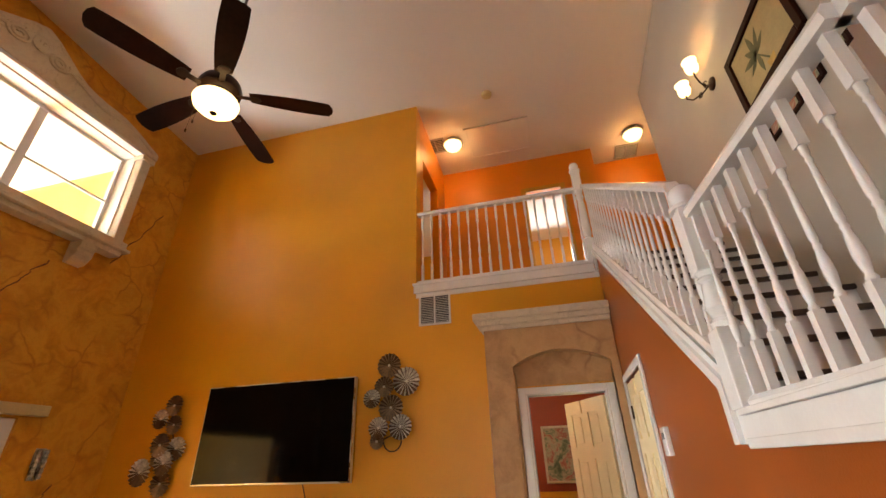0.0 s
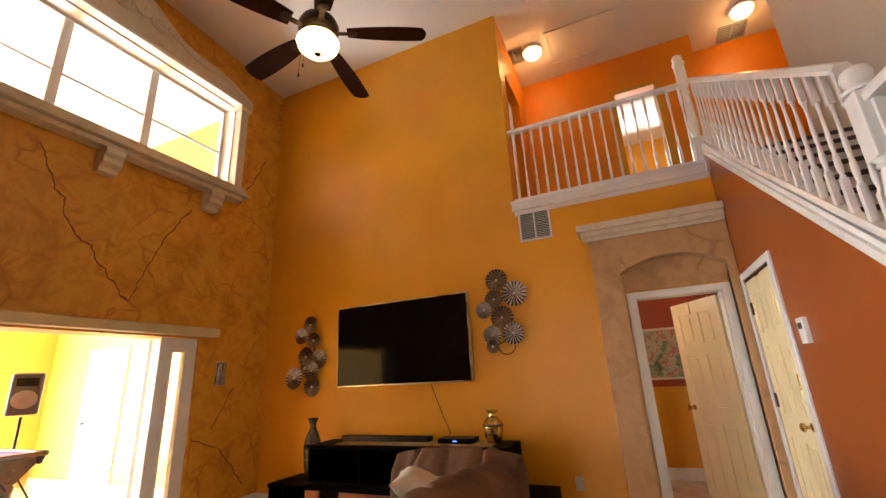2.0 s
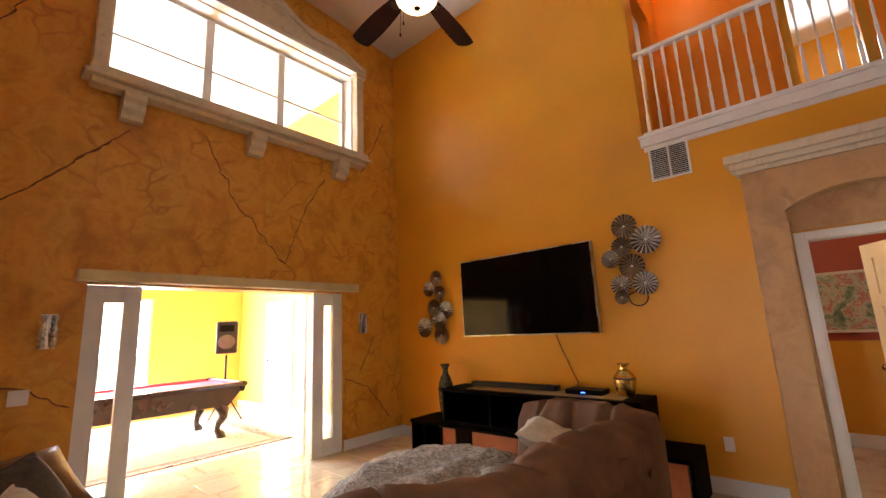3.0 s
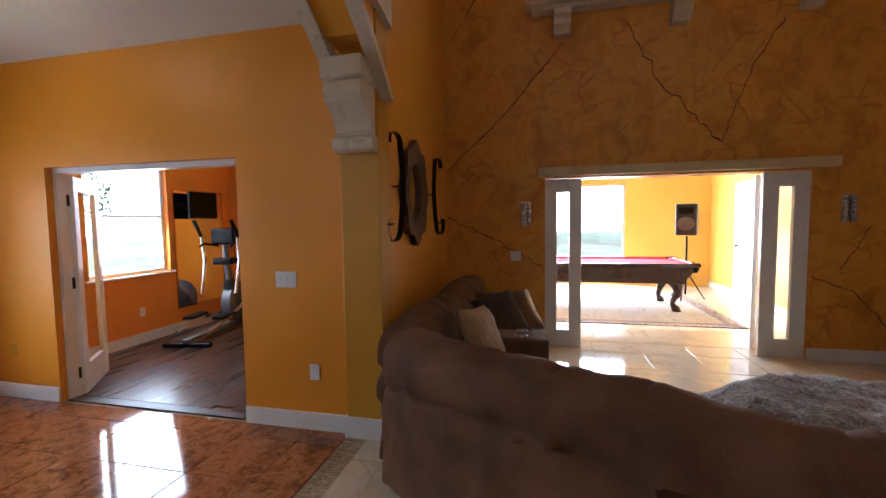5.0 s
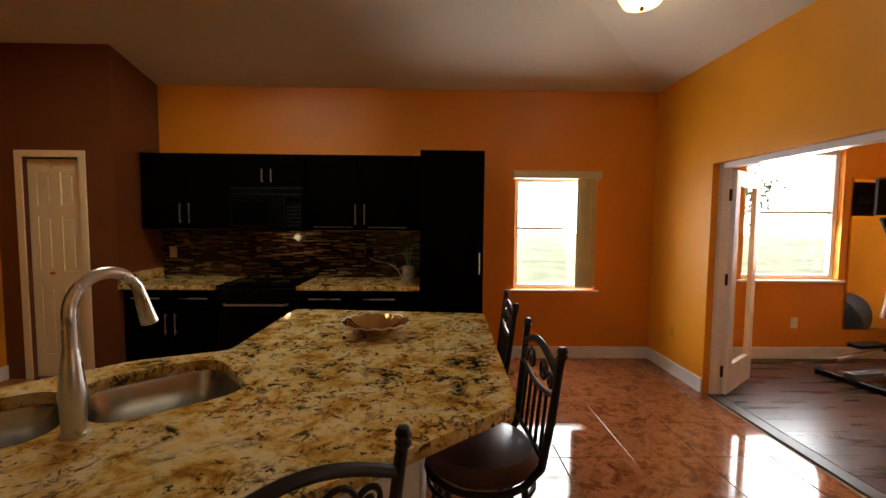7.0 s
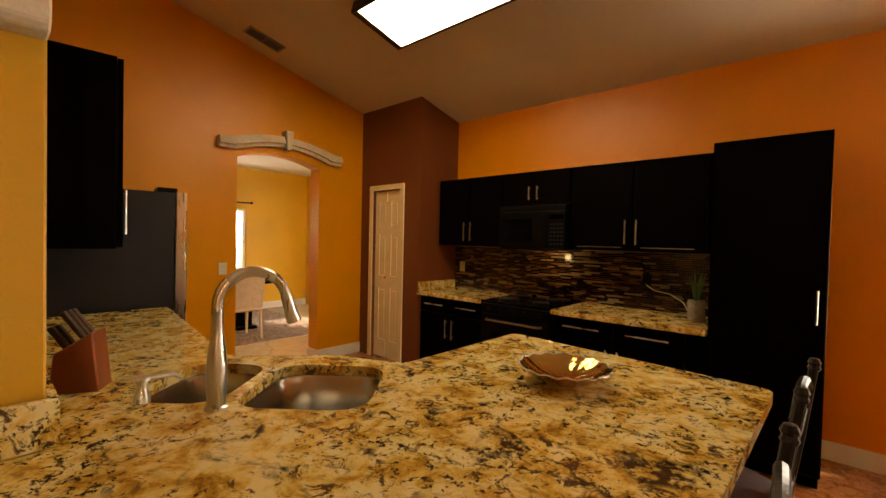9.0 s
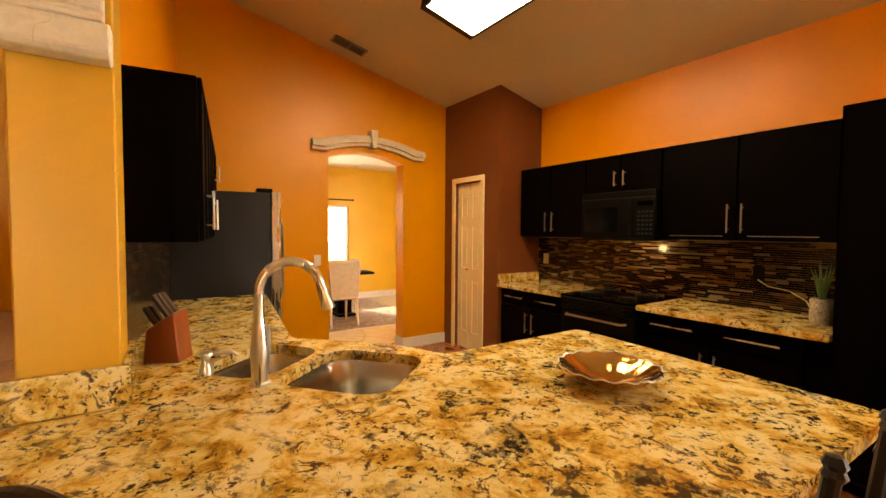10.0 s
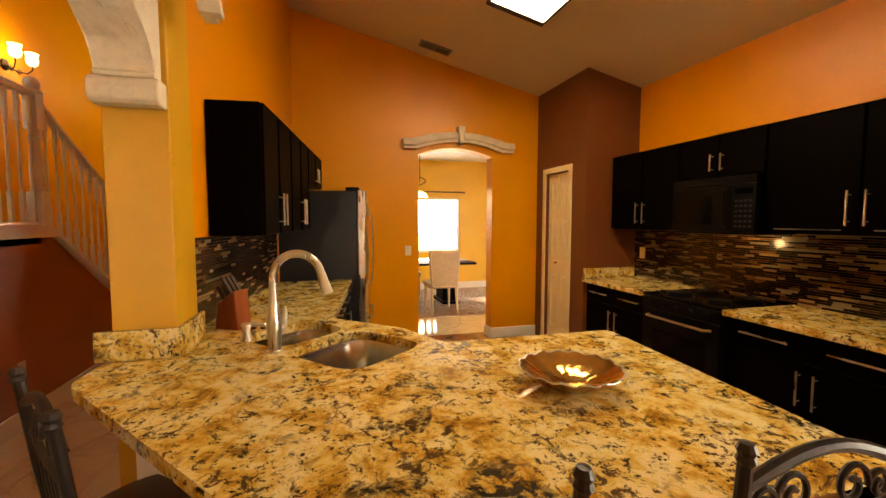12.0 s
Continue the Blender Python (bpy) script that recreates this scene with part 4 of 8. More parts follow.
def vent_grille(name, label, m, w, h, n, material):
    """A louvred grille: frame, centre bar and slats, lying in x-z, facing -y."""
    t = thing(name, label, "vent", m)
    part("frame", bx((-w / 2, -0.012, -h / 2, -w / 2 + 0.02, 0, h / 2), (w / 2 - 0.02, -0.012, -h / 2, w / 2, 0, h / 2), (-w / 2 + 0.02, -0.012, -h / 2, w / 2 - 0.02, 0, -h / 2 + 0.02), (-w / 2 + 0.02, -0.012, h / 2 - 0.02, w / 2 - 0.02, 0, h / 2), (-0.008, -0.012, -h / 2 + 0.02, 0.008, 0, h / 2 - 0.02), w=0.002), material, t)
    part("backing", bx((-w / 2 + 0.02, -0.002, -h / 2 + 0.02, w / 2 - 0.02, -0.0005, h / 2 - 0.02)), M_FRIDGE, t)
    me = mesh_of("slat", bx((-w / 2 + 0.02, -0.006, -0.001, w / 2 - 0.02, 0.006, 0.001)), material)
    for k in range(n):
        o = part("slat", me, material, t)
        o.matrix_basis = pose(0, -0.007, -h / 2 + 0.03 + (h - 0.06) * k / (n - 1), 40, 0, 0)
    return t


vent_grille("wall_vent", "white louvred return air vent under the balcony", pose(1.50, 8.688, 2.955), 0.35, 0.35, 16, M_WHITE)
cz = lambda y: 5.98 + 0.07 * (8.69 - y)
vent_grille("ceiling_vent", "grey ceiling vent in the upstairs hall", pose(1.35, 9.5, cz(9.5) - 0.002, 86, 0, 0), 0.3, 0.3, 8, M_SASH)
vent_grille("ceiling_vent", "brown shaded ceiling vent in the upstairs hall", pose(4.25, 10.4, cz(10.4) - 0.002, 86, 0, 0), 0.35, 0.3, 8, M_SASH)
vent_grille("ceiling_vent", "grey vent high on the sloping kitchen ceiling", pose(5.99, 2.05, ceiling_k(5.99, 2.05) - 0.003, 90, -13.2, 90), 0.36, 0.16, 6, M_SASH)
t = thing("smoke_detector", "round yellowed smoke detector on the tall ceiling", "smoke detector", pose(2.28, 8.74, cz(8.74)))
part("body", lathe(bmesh.new(), [(0, 0.0), (0.07, 0.0), (0.07, -0.03), (0.055, -0.045), (0.0, -0.048)], seg=20), M_BLIND, t, smooth=True)
part("grille", lathe(bmesh.new(), [(0.03, -0.046), (0.045, -0.05), (0.03, -0.054), (0.028, -0.05)], seg=20), M_BLIND, t)
t = thing("attic_hatch", "square painted attic hatch panel with a thin frame", "hatch", pose(2.31, 9.6, cz(9.6) - 0.004, -4, 0, 0))
part("frame", bx((-0.48, -0.33, -0.02, 0.48, -0.29, 0.0), (-0.48, 0.29, -0.02, 0.48, 0.33, 0.0), (-0.48, -0.29, -0.02, -0.44, 0.29, 0.0), (0.44, -0.29, -0.02, 0.48, 0.29, 0.0), w=0.003), M_CEIL, t)
part("panel", bx((-0.44, -0.29, -0.01, 0.44, 0.29, 0.0)), M_CEIL, t)


def dome_light(name, label, x, y, z, r=0.15, drop=0.13, tilt=0.0, metal=None):
    t = thing(name, label, "ceiling light", pose(x, y, z, tilt, 0, 0), group="ceiling lights")
    part("base", lathe(bmesh.new(), [(0, 0), (r * 0.95, 0), (r * 1.08, -0.02), (r * 1.0, -0.045), (r * 0.9, -0.05), (0, -0.05)], seg=24), metal or M_BRONZE, t, smooth=True)
    o = part("shade", lathe(bmesh.new(), [(r * 0.98, -0.052), (r * 0.9, -0.08), (r * 0.7, -drop + 0.012), (r * 0.4, -drop), (0, -drop - 0.006)], seg=24), M_LAMP, t, "glowing frosted glass bowl", smooth=True)
    o.visible_shadow = False
    part("finial", lathe(bmesh.new(), [(0, -drop - 0.036), (0.012, -drop - 0.03), (0.016, -drop - 0.018), (0.01, -drop - 0.007), (0, -drop - 0.007)], seg=12), metal or M_BRONZE, t, smooth=True)
    return t


dome_light("ceiling_light", "lit frosted glass ceiling light in the upstairs hall", 1.62, 9.5, cz(9.5), metal=M_WHITE, r=0.14)
dome_light("ceiling_light", "lit frosted glass ceiling light at the end of the hall", 4.3, 10.0, cz(10.0), metal=M_WHITE, r=0.14)
dome_light("ceiling_light", "lit frosted bowl light with a bronze rim in the dining nook", 0.985, 1.63, 3.083, 0.17, 0.15)

# ceiling fan
fan = thing("ceiling_fan", "dark bronze ceiling fan with five wooden blades and a lit bowl", "ceiling fan", pose(0.29, 6.5, 0))
FZ = 4.22
part("canopy", lathe(bmesh.new(), [(0, cz(6.5)), (0.075, cz(6.5)), (0.07, cz(6.5) - 0.04), (0.03, cz(6.5) - 0.08), (0, cz(6.5) - 0.08)], seg=20), M_BRONZE, fan, smooth=True)
part("rod", tube(bmesh.new(), [(0, 0, FZ + 0.15), (0, 0, cz(6.5) - 0.07)], 0.014, 10), M_BRONZE, fan)
part("motor", lathe(bmesh.new(), [(0, FZ + 0.17), (0.05, FZ + 0.16), (0.15, FZ + 0.13), (0.17, FZ + 0.08), (0.165, FZ + 0.03), (0.12, FZ), (0.13, FZ - 0.03), (0.11, FZ - 0.06), (0, FZ - 0.06)], seg=28), M_BRONZE, fan, smooth=True)
o = part("light_bowl", lathe(bmesh.new(), [(0.165, FZ - 0.062), (0.175, FZ - 0.08), (0.165, FZ - 0.12), (0.12, FZ - 0.165), (0.05, FZ - 0.185), (0, FZ - 0.188)], seg=28), M_LAMP, fan, "glowing alabaster glass bowl", smooth=True)
o.visible_shadow = False
part("finial", lathe(bmesh.new(), [(0, FZ - 0.215), (0.02, FZ - 0.205), (0.028, FZ - 0.195), (0.02, FZ - 0.188), (0, FZ - 0.188)], seg=12), M_BRONZE, fan, smooth=True)
blade_ol = []
for k in range(13):
    a = k / 12
    blade_ol.append((0.24 + 0.64 * a, -(0.055 + 0.042 * math.sin(a * math.pi * 0.62 + 0.2))))
blade_ol += [(0.905, -0.05), (0.915, 0.0), (0.905, 0.05)]
blade_ol += [(x, -y) for x, y in blade_ol[12::-1]]
blade_me = mesh_of("blade", bevel(prism(bmesh.new(), blade_ol, -0.004, 0.004), 0.002, 1), M_BLADE)
bm = bx((0.14, -0.022, -0.012, 0.26, 0.022, -0.003), w=0.003)
lathe(bm, [(0, -0.016), (0.045, -0.014), (0.045, -0.006), (0, -0.005)], cx=0.28, seg=14)
arm_me = mesh_of("blade_arm", bm, M_BRONZE)
for k in range(5):
    b_ = part("blade", blade_me, M_BLADE, fan)
    b_.matrix_basis = pose(0, 0, FZ + 0.03, 0, 0, 29 + 72 * k) @ pose(0, 0, 0, 12, 0, 0)
    a_ = part("blade_arm", arm_me, M_BRONZE, fan)
    a_.matrix_basis = b_.matrix_basis
for dx, ln in ((0.05, 0.30), (0.09, 0.38)):
    part("pull_chain", tube(bmesh.new(), [(-dx, -0.09, FZ - 0.04), (-dx - 0.01, -0.1, FZ - 0.04 - ln)], 0.0018, 5), M_BRONZE, fan)
    part("chain_pull", lathe(bmesh.new(), [(0, 0), (0.007, -0.004), (0.008, -0.03), (0, -0.035)], -dx - 0.01, -0.1, FZ - 0.04 - ln, 8), M_BRONZE, fan)


# ---- stairs, balcony and railings ----
st = tagged(thing("staircase", "white staircase with dark wooden treads", "stairs", pose(0, 0, 0)), kind="structure")
for k in range(STEP_N):
    y0, z1 = 6.4 + GO * k, LAND + RISE * (k + 1)
    part("riser", bx((EX + 0.12, y0 + 0.022, z1 - RISE, 4.3, y0 + 0.04, z1 - 0.03)), M_WHITE, st)
    part("tread", bx((EX + 0.09, y0, z1 - 0.03, 4.3, y0 + GO + 0.02, z1), w=0.006), M_TREAD, st)
setting("stair_soffit", prism(bmesh.new(), [(6.4, LAND - 0.15), (8.69, 3.0), (8.69, 3.08), (6.4, LAND - 0.06)], EX + 0.12, 4.3, "x"), M_WHITE, "white underside of the stairs", "stairs")
part("landing", bx((EX + 0.02, SY0, LAND - 0.1, 4.0, 6.4, LAND)), M_TREAD, st)
part("landing", bx((4.0, SY0, LAND - 0.27, LX, 6.4, LAND - 0.17)), M_TREAD, st)
part("riser", bx((4.0, SY0 + 0.05, LAND - 0.17, 4.018, 6.4, LAND - 0.03)), M_WHITE, st)
LN = 8
lgo, lri = 2.3 / LN, (LAND - 0.17) / (LN + 1)
for k in range(LN):
    x0, z1 = LX + lgo * k, LAND - 0.17 - lri * (k + 1)
    part("riser", bx((x0, SY0 + 0.12, z1, x0 + 0.018, 6.42, z1 + lri - 0.03)), M_WHITE, st)
    part("tread", bx((x0, SY0 + 0.1, z1 - 0.03, x0 + lgo + 0.02, 6.42, z1), w=0.006), M_TREAD, st)
# white stringers and fascias
part("stringer", prism(bmesh.new(), [(6.16, LAND - 0.06), (6.27, LAND - 0.06), (6.27, wz(6.27) - 0.012), (8.63, wz(8.63) - 0.012), (8.63, 3.15), (8.685, 3.15), (8.685, wz(8.685) + 0.07), (6.25, wz(6.25) + 0.07), (6.16, LAND + 0.10)], EX - 0.012, EX + 0.09, "x"), M_WHITE, st)
part("stringer_trim", prism(bmesh.new(), [(6.225, LAND - 0.06), (6.275, LAND - 0.06), (6.275, wz(6.275) - 0.016), (8.62, wz(8.62) - 0.016), (8.62, 3.15), (8.665, 3.15), (8.665, wz(8.665) + 0.03), (6.225, wz(6.225) + 0.035)], EX - 0.03, EX - 0.012, "x"), M_WHITE, st)
part("fascia", bx((EX - 0.02, SY0 - 0.04, LAND - 0.06, EX + 0.06, 6.159, LAND + 0.02), (EX - 0.035, SY0 - 0.05, LAND + 0.021, EX + 0.07, 6.159, LAND + 0.04), (EX - 0.03, SY0 - 0.045, LAND - 0.075, EX - 0.0205, 6.159, LAND - 0.045), w=0.003), M_WHITE, st)
part("fascia", bx((EX + 0.06, SY0 - 0.04, LAND - 0.2, 4.0, SY0 + 0.05, LAND + 0.04), w=0.004), M_WHITE, st)
part("fascia", bx((4.0, SY0 - 0.04, LAND - 0.22, LX - 0.05, SY0 + 0.05, LAND - 0.12), w=0.004), M_WHITE, st)
sl = lambda x: LAND - 0.17 - (x - LX) / lgo * lri
part("stringer", prism(bmesh.new(), [(LX - 0.049, LAND - 0.12), (LX - 0.049, LAND - 0.22), (LX + 0.15, LAND - 0.22), (LX + 2.0, sl(LX + 2.0) - 0.10), (LX + 2.3, 0.0), (LX + 2.3, 0.08), (LX + 0.05, LAND - 0.12)], SY0 - 0.04, SY0 + 0.05, "y"), M_WHITE, st)
setting("balcony_trim", bx((1.27, 8.655, 3.15, EX - 0.035, 8.685, 3.26), (1.26, 8.64, 3.24, EX - 0.035, 8.76, 3.265), w=0.004), M_WHITE, "white balcony edge trim", "trim")

BAL_PROFILE = [(0.012, 0.0), (0.015, 0.02), (0.009, 0.05), (0.012, 0.08), (0.0165, 0.17), (0.014, 0.27), (0.009, 0.34), (0.0125, 0.36), (0.0085, 0.385), (0.0125, 0.42), (0.0115, 0.58), (0.0075, 0.86), (0.011, 0.88), (0.0075, 0.905), (0.0115, 0.94), (0.012, 1.0)]


def baluster_mesh(h):
    """A turned baluster with square ends, from z=0 to h."""
    lo, hi = h * 0.23, h * 0.77
    bm = bx((-0.013, -0.013, 0, 0.013, 0.013, lo), (-0.013, -0.013, hi, 0.013, 0.013, h))
    k = hi - lo
    lathe(bm, [(r * 0.85, z * k) for r, z in BAL_PROFILE], cz=lo, seg=10)
    return mesh_of("baluster", bm, M_WHITE, True, 50)


def newel(parent, x, y, z0, h):
    o = part("newel_post", bx((-0.05, -0.05, 0, 0.05, 0.05, 0.26), w=0.005), M_WHITE, parent)
    o.location = (x, y, z0)
    part("upper_block", bx((-0.045, -0.045, h - 0.36, 0.045, 0.045, h - 0.09), w=0.005), M_WHITE, o)
    k = h - 0.62
    c = lathe(bmesh.new(), [(0.04, 0), (0.045, 0.02), (0.032, 0.04), (0.042, 0.07), (0.045, k * 0.35), (0.034, k * 0.75), (0.03, k * 0.82), (0.043, k * 0.87), (0.033, k * 0.93), (0.044, k)], cz=0.26, seg=18)
    part("turning", c, M_WHITE, o, smooth=True)
    b = lathe(bmesh.new(), [(0.06, 0), (0.062, 0.015), (0.03, 0.022), (0.026, 0.03), (0.045, 0.045), (0.052, 0.07), (0.045, 0.098), (0.025, 0.115), (0, 0.118)], cz=h - 0.09, seg=18)
    part("finial", b, M_WHITE, o, smooth=True)


def railing(name, label, p, q, n, h=0.86, z_off=0.0, posts=(True, True), ph=1.08):
    """Balusters and a moulded handrail from p to q (foot points)."""
    t = thing(name, label, "railing", pose(0, 0, 0), group="white stair railings")
    p, q = Vector(p), Vector(q)
    me = baluster_mesh(h)
    for k in range(n):
        o = part("baluster", me, M_WHITE, t)
        o.location = p.lerp(q, (k + 0.5) / n)
    d = (q - p)
    side = Vector((-d.y, d.x, 0)).normalized()
    for nm, wd, z0, z1 in (("handrail", 0.03, h - 0.004, h + 0.045), ("foot_rail", 0.03, -0.03, 0.004)):
        bm = bmesh.new()
        rings = []
        for c in (p, q):
            pr = [(-wd, z0), (wd, z0), (wd * 1.15, (z0 + z1) / 2), (wd * 0.7, z1), (-wd * 0.7, z1), (-wd * 1.15, (z0 + z1) / 2)]
            rings.append([bm.verts.new(c + side * u + Vector((0, 0, v))) for u, v in pr])
        for k in range(6):
            bm.faces.new((rings[0][k], rings[0][(k + 1) % 6], rings[1][(k + 1) % 6], rings[1][k]))
        bm.faces.new(rings[0]), bm.faces.new(rings[1])
        part(nm, bm, M_WHITE, t)
    for on, c in zip(posts, (p, q)):
        if on:
            newel(t, c.x, c.y, c.z - 0.03, ph)
    return t


NX = EX + 0.02
railing("railing", "white turned balcony railing upstairs", (1.31, 8.70, 3.295), (NX - 0.05, 8.70, 3.295), 17, posts=(False, True), h=0.86, ph=1.24)
railing("railing", "white turned stair railing climbing to the balcony", (NX, 6.22, 1.78), (NX, 8.64, 1.78 + 2.42 * 0.69), 22, h=0.70, posts=(False, False))
railing("railing", "white turned railing round the stair landing", (NX, 6.16, LAND + 0.07), (NX + 0.09, SY0, LAND + 0.07), 9, h=0.66, posts=(True, False), ph=0.83)
railing("railing", "white turned railing along the landing edge", (NX + 0.09, SY0, LAND + 0.07), (4.0, SY0, LAND + 0.07), 7, h=0.66, posts=(False, True), ph=0.83)
railing("railing", "white turned railing of the lower landing edge", (4.0, SY0, LAND - 0.11), (LX, SY0, LAND - 0.11), 11, h=0.93, posts=(False, True), ph=1.08)
railing("railing", "white turned railing of the lower stair flight", (LX + 0.06, SY0, LAND - 0.14), (LX + 2.3, SY0, 0.10), 19, h=0.90, posts=(False, True), ph=1.1)

# sconces, painting and entry pieces
def scroll_pts(r, turns, n=24):
    return [(r * (1 - 0.8 * k / n) * math.cos(turns * 2 * math.pi * k / n), r * (1 - 0.8 * k / n) * math.sin(turns * 2 * math.pi * k / n)) for k in range(n + 1)]


def wall_sconce(m, label):
    """Twin tulip-glass sconce on a scrolled bronze arm; the wall is at local y=0, facing -y."""
    t = thing("wall_sconce", label, "wall lamp", m, group="twin tulip sconces")
    part("back_plate", lathe(bmesh.new(), [(0, 0), (0.06, 0), (0.055, 0.015), (0.02, 0.03), (0, 0.03)], seg=20, m=pose(0, 0, 0, 90, 0, 0)), M_BRONZE, t, smooth=True)
    for s in (-1, 1):
        arm = tube(bmesh.new(), [(0, -0.02, 0), (s * 0.04, -0.08, -0.05), (s * 0.1, -0.14, -0.05), (s * 0.13, -0.17, 0.0), (s * 0.13, -0.17, 0.04)], 0.007, 8)
        sc = [(s * (0.06 + u), -0.09, -0.055 + v) for u, v in scroll_pts(0.035, 1.3)]
        tube(arm, sc, 0.005, 6)
        part("arm", arm, M_BRONZE, t)
        o = part("shade", lathe(bmesh.new(), [(0.022, 0.04), (0.045, 0.06), (0.055, 0.10), (0.048, 0.14), (0.06, 0.175), (0.055, 0.175), (0.043, 0.14), (0.05, 0.10), (0.04, 0.065), (0.02, 0.045)], cx=s * 0.13, cy=-0.17, seg=18), M_LAMP, t, "lit white glass tulip shade", smooth=True)
        o.visible_shadow = False
    return t


wall_sconce(pose(4.299, 7.605, 4.30, 0, 0, -90), "twin glass shade wall sconce on the grey stairwell wall")
wall_sconce(pose(6.95, 6.418, 3.08), "twin glass shade wall sconce above the lower stairs")
t = thing("botanical_print", "botanical leaf print in a dark wooden frame", "picture", pose(4.298, 6.93, 3.91, 0, 0, -90))
part("frame", bx((-0.40, -0.03, -0.28, -0.34, 0, 0.28), (0.34, -0.03, -0.28, 0.40, 0, 0.28), (-0.34, -0.03, -0.28, 0.34, 0, -0.22), (-0.34, -0.03, 0.22, 0.34, 0, 0.28), w=0.006), M_BLADE, t)
part("mat", bx((-0.34, -0.012, -0.22, 0.34, -0.001, 0.22)), mat("aged_paper", (0.46, 0.39, 0.19), 0.8, var=0.1, scale=5), t, "aged yellow paper")
M_LEAFINK = mat("faded_green_ink", (0.15, 0.16, 0.075), 0.8, var=0.15, scale=12)
for ang, ln, wd in ((-118, 0.15, 0.020), (-78, 0.19, 0.026), (-40, 0.17, 0.024), (-8, 0.22, 0.026), (28, 0.20, 0.022), (62, 0.16, 0.020), (178, 0.17, 0.022)):
    a = radians(ang)
    pts = [(-0.05 + ln * u * math.sin(a), -0.01 + ln * u * math.cos(a) * 0.95, wd * math.sin(math.pi * min(1.0, u * 0.9 + 0.1))) for u in [i / 8 for i in range(9)]]
    nrm = (math.cos(a), -math.sin(a))
    olf = [(x + nrm[0] * w, z + nrm[1] * w) for x, z, w in pts] + [(x - nrm[0] * w, z - nrm[1] * w) for x, z, w in pts[-2:0:-1]]
    part("leaf", prism(bmesh.new(), olf, -0.0135, -0.0122, "y"), M_LEAFINK, t, "printed faded green leaf")
part("stem", prism(bmesh.new(), [(-0.055, -0.01), (-0.045, -0.004), (0.055, -0.15), (0.045, -0.156)], -0.0133, -0.0122, "y"), M_LEAFINK, t, "printed green stem")
part("pot", prism(bmesh.new(), [(0.0, -0.145), (0.10, -0.145), (0.09, -0.20), (0.07, -0.215), (0.03, -0.215), (0.01, -0.20)], -0.0135, -0.0122, "y"), mat("printed_yellow", (0.60, 0.42, 0.12), 0.8, var=0.12, scale=14), t, "printed yellow pot")
for k in range(4):
    z = 3.43 - 0.018 * k
    t = thing("small_frame", "small dark framed picture on the stairwell wall", "picture", pose(4.298, 7.14 - 0.227 * k, z, 0, 0, -90), group="small stairwell pictures")
    part("frame", bx((-0.08, -0.02, -0.1, -0.055, 0, 0.1), (0.055, -0.02, -0.1, 0.08, 0, 0.1), (-0.055, -0.02, -0.1, 0.055, 0, -0.075), (-0.055, -0.02, 0.075, 0.055, 0, 0.1), w=0.003), M_BLADE, t)
    part("picture", bx((-0.055, -0.008, -0.075, 0.055, -0.001, 0.075)), M_CANVAS, t)
pil = thing("entry_pilaster", "pale stone pilaster with a moulded capital in the entry", "pilaster", pose(10.5, 6.30, 0))
part("shaft", bx((-0.25, -0.1, 0, 0.25, 0.118, 6.0), w=0.01), M_CAST, pil)
part("capital", bx((-0.45, -0.2, 2.42, 0.45, 0.118, 2.56), (-0.38, -0.15, 2.3, 0.38, 0.118, 2.42), w=0.015), M_CAST, pil)
lan = thing("entry_lantern", "lit glass lantern hanging in the entry", "lantern", pose(9.5, 5.75, 3.35))
part("cage", lathe(bmesh.new(), [(0.0, 0.26), (0.13, 0.22), (0.14, 0.2), (0.12, 0.2), (0.1, 0.2), (0.0, 0.21)], seg=8), M_IRON, lan)
o = part("glass", lathe(bmesh.new(), [(0.12, 0.195), (0.1, 0.0), (0.05, -0.04), (0, -0.05)], seg=8), M_LAMP, lan, "glowing lantern glass")
o.visible_shadow = False
part("finial", lathe(bmesh.new(), [(0.03, -0.045), (0.02, -0.08), (0, -0.1)], seg=8), M_IRON, lan)
part("chain", tube(bmesh.new(), [(0, 0, 0.25), (0, 0, cz(5.75) - 3.35)], 0.006, 6), M_IRON, lan)
# bright upstairs doorway casing
t = tagged(thing("door_frame_upstairs", "white casing of the bright upstairs doorway", "door frame", pose(0, 0, 0)), kind="structure")
part("casing", bx((2.54, 10.18, 3.2, 2.61, 10.199, 5.31), (3.14, 10.18, 3.2, 3.21, 10.199, 5.31), (2.61, 10.18, 5.24, 3.14, 10.199, 5.31), w=0.004), M_PEACH, t)


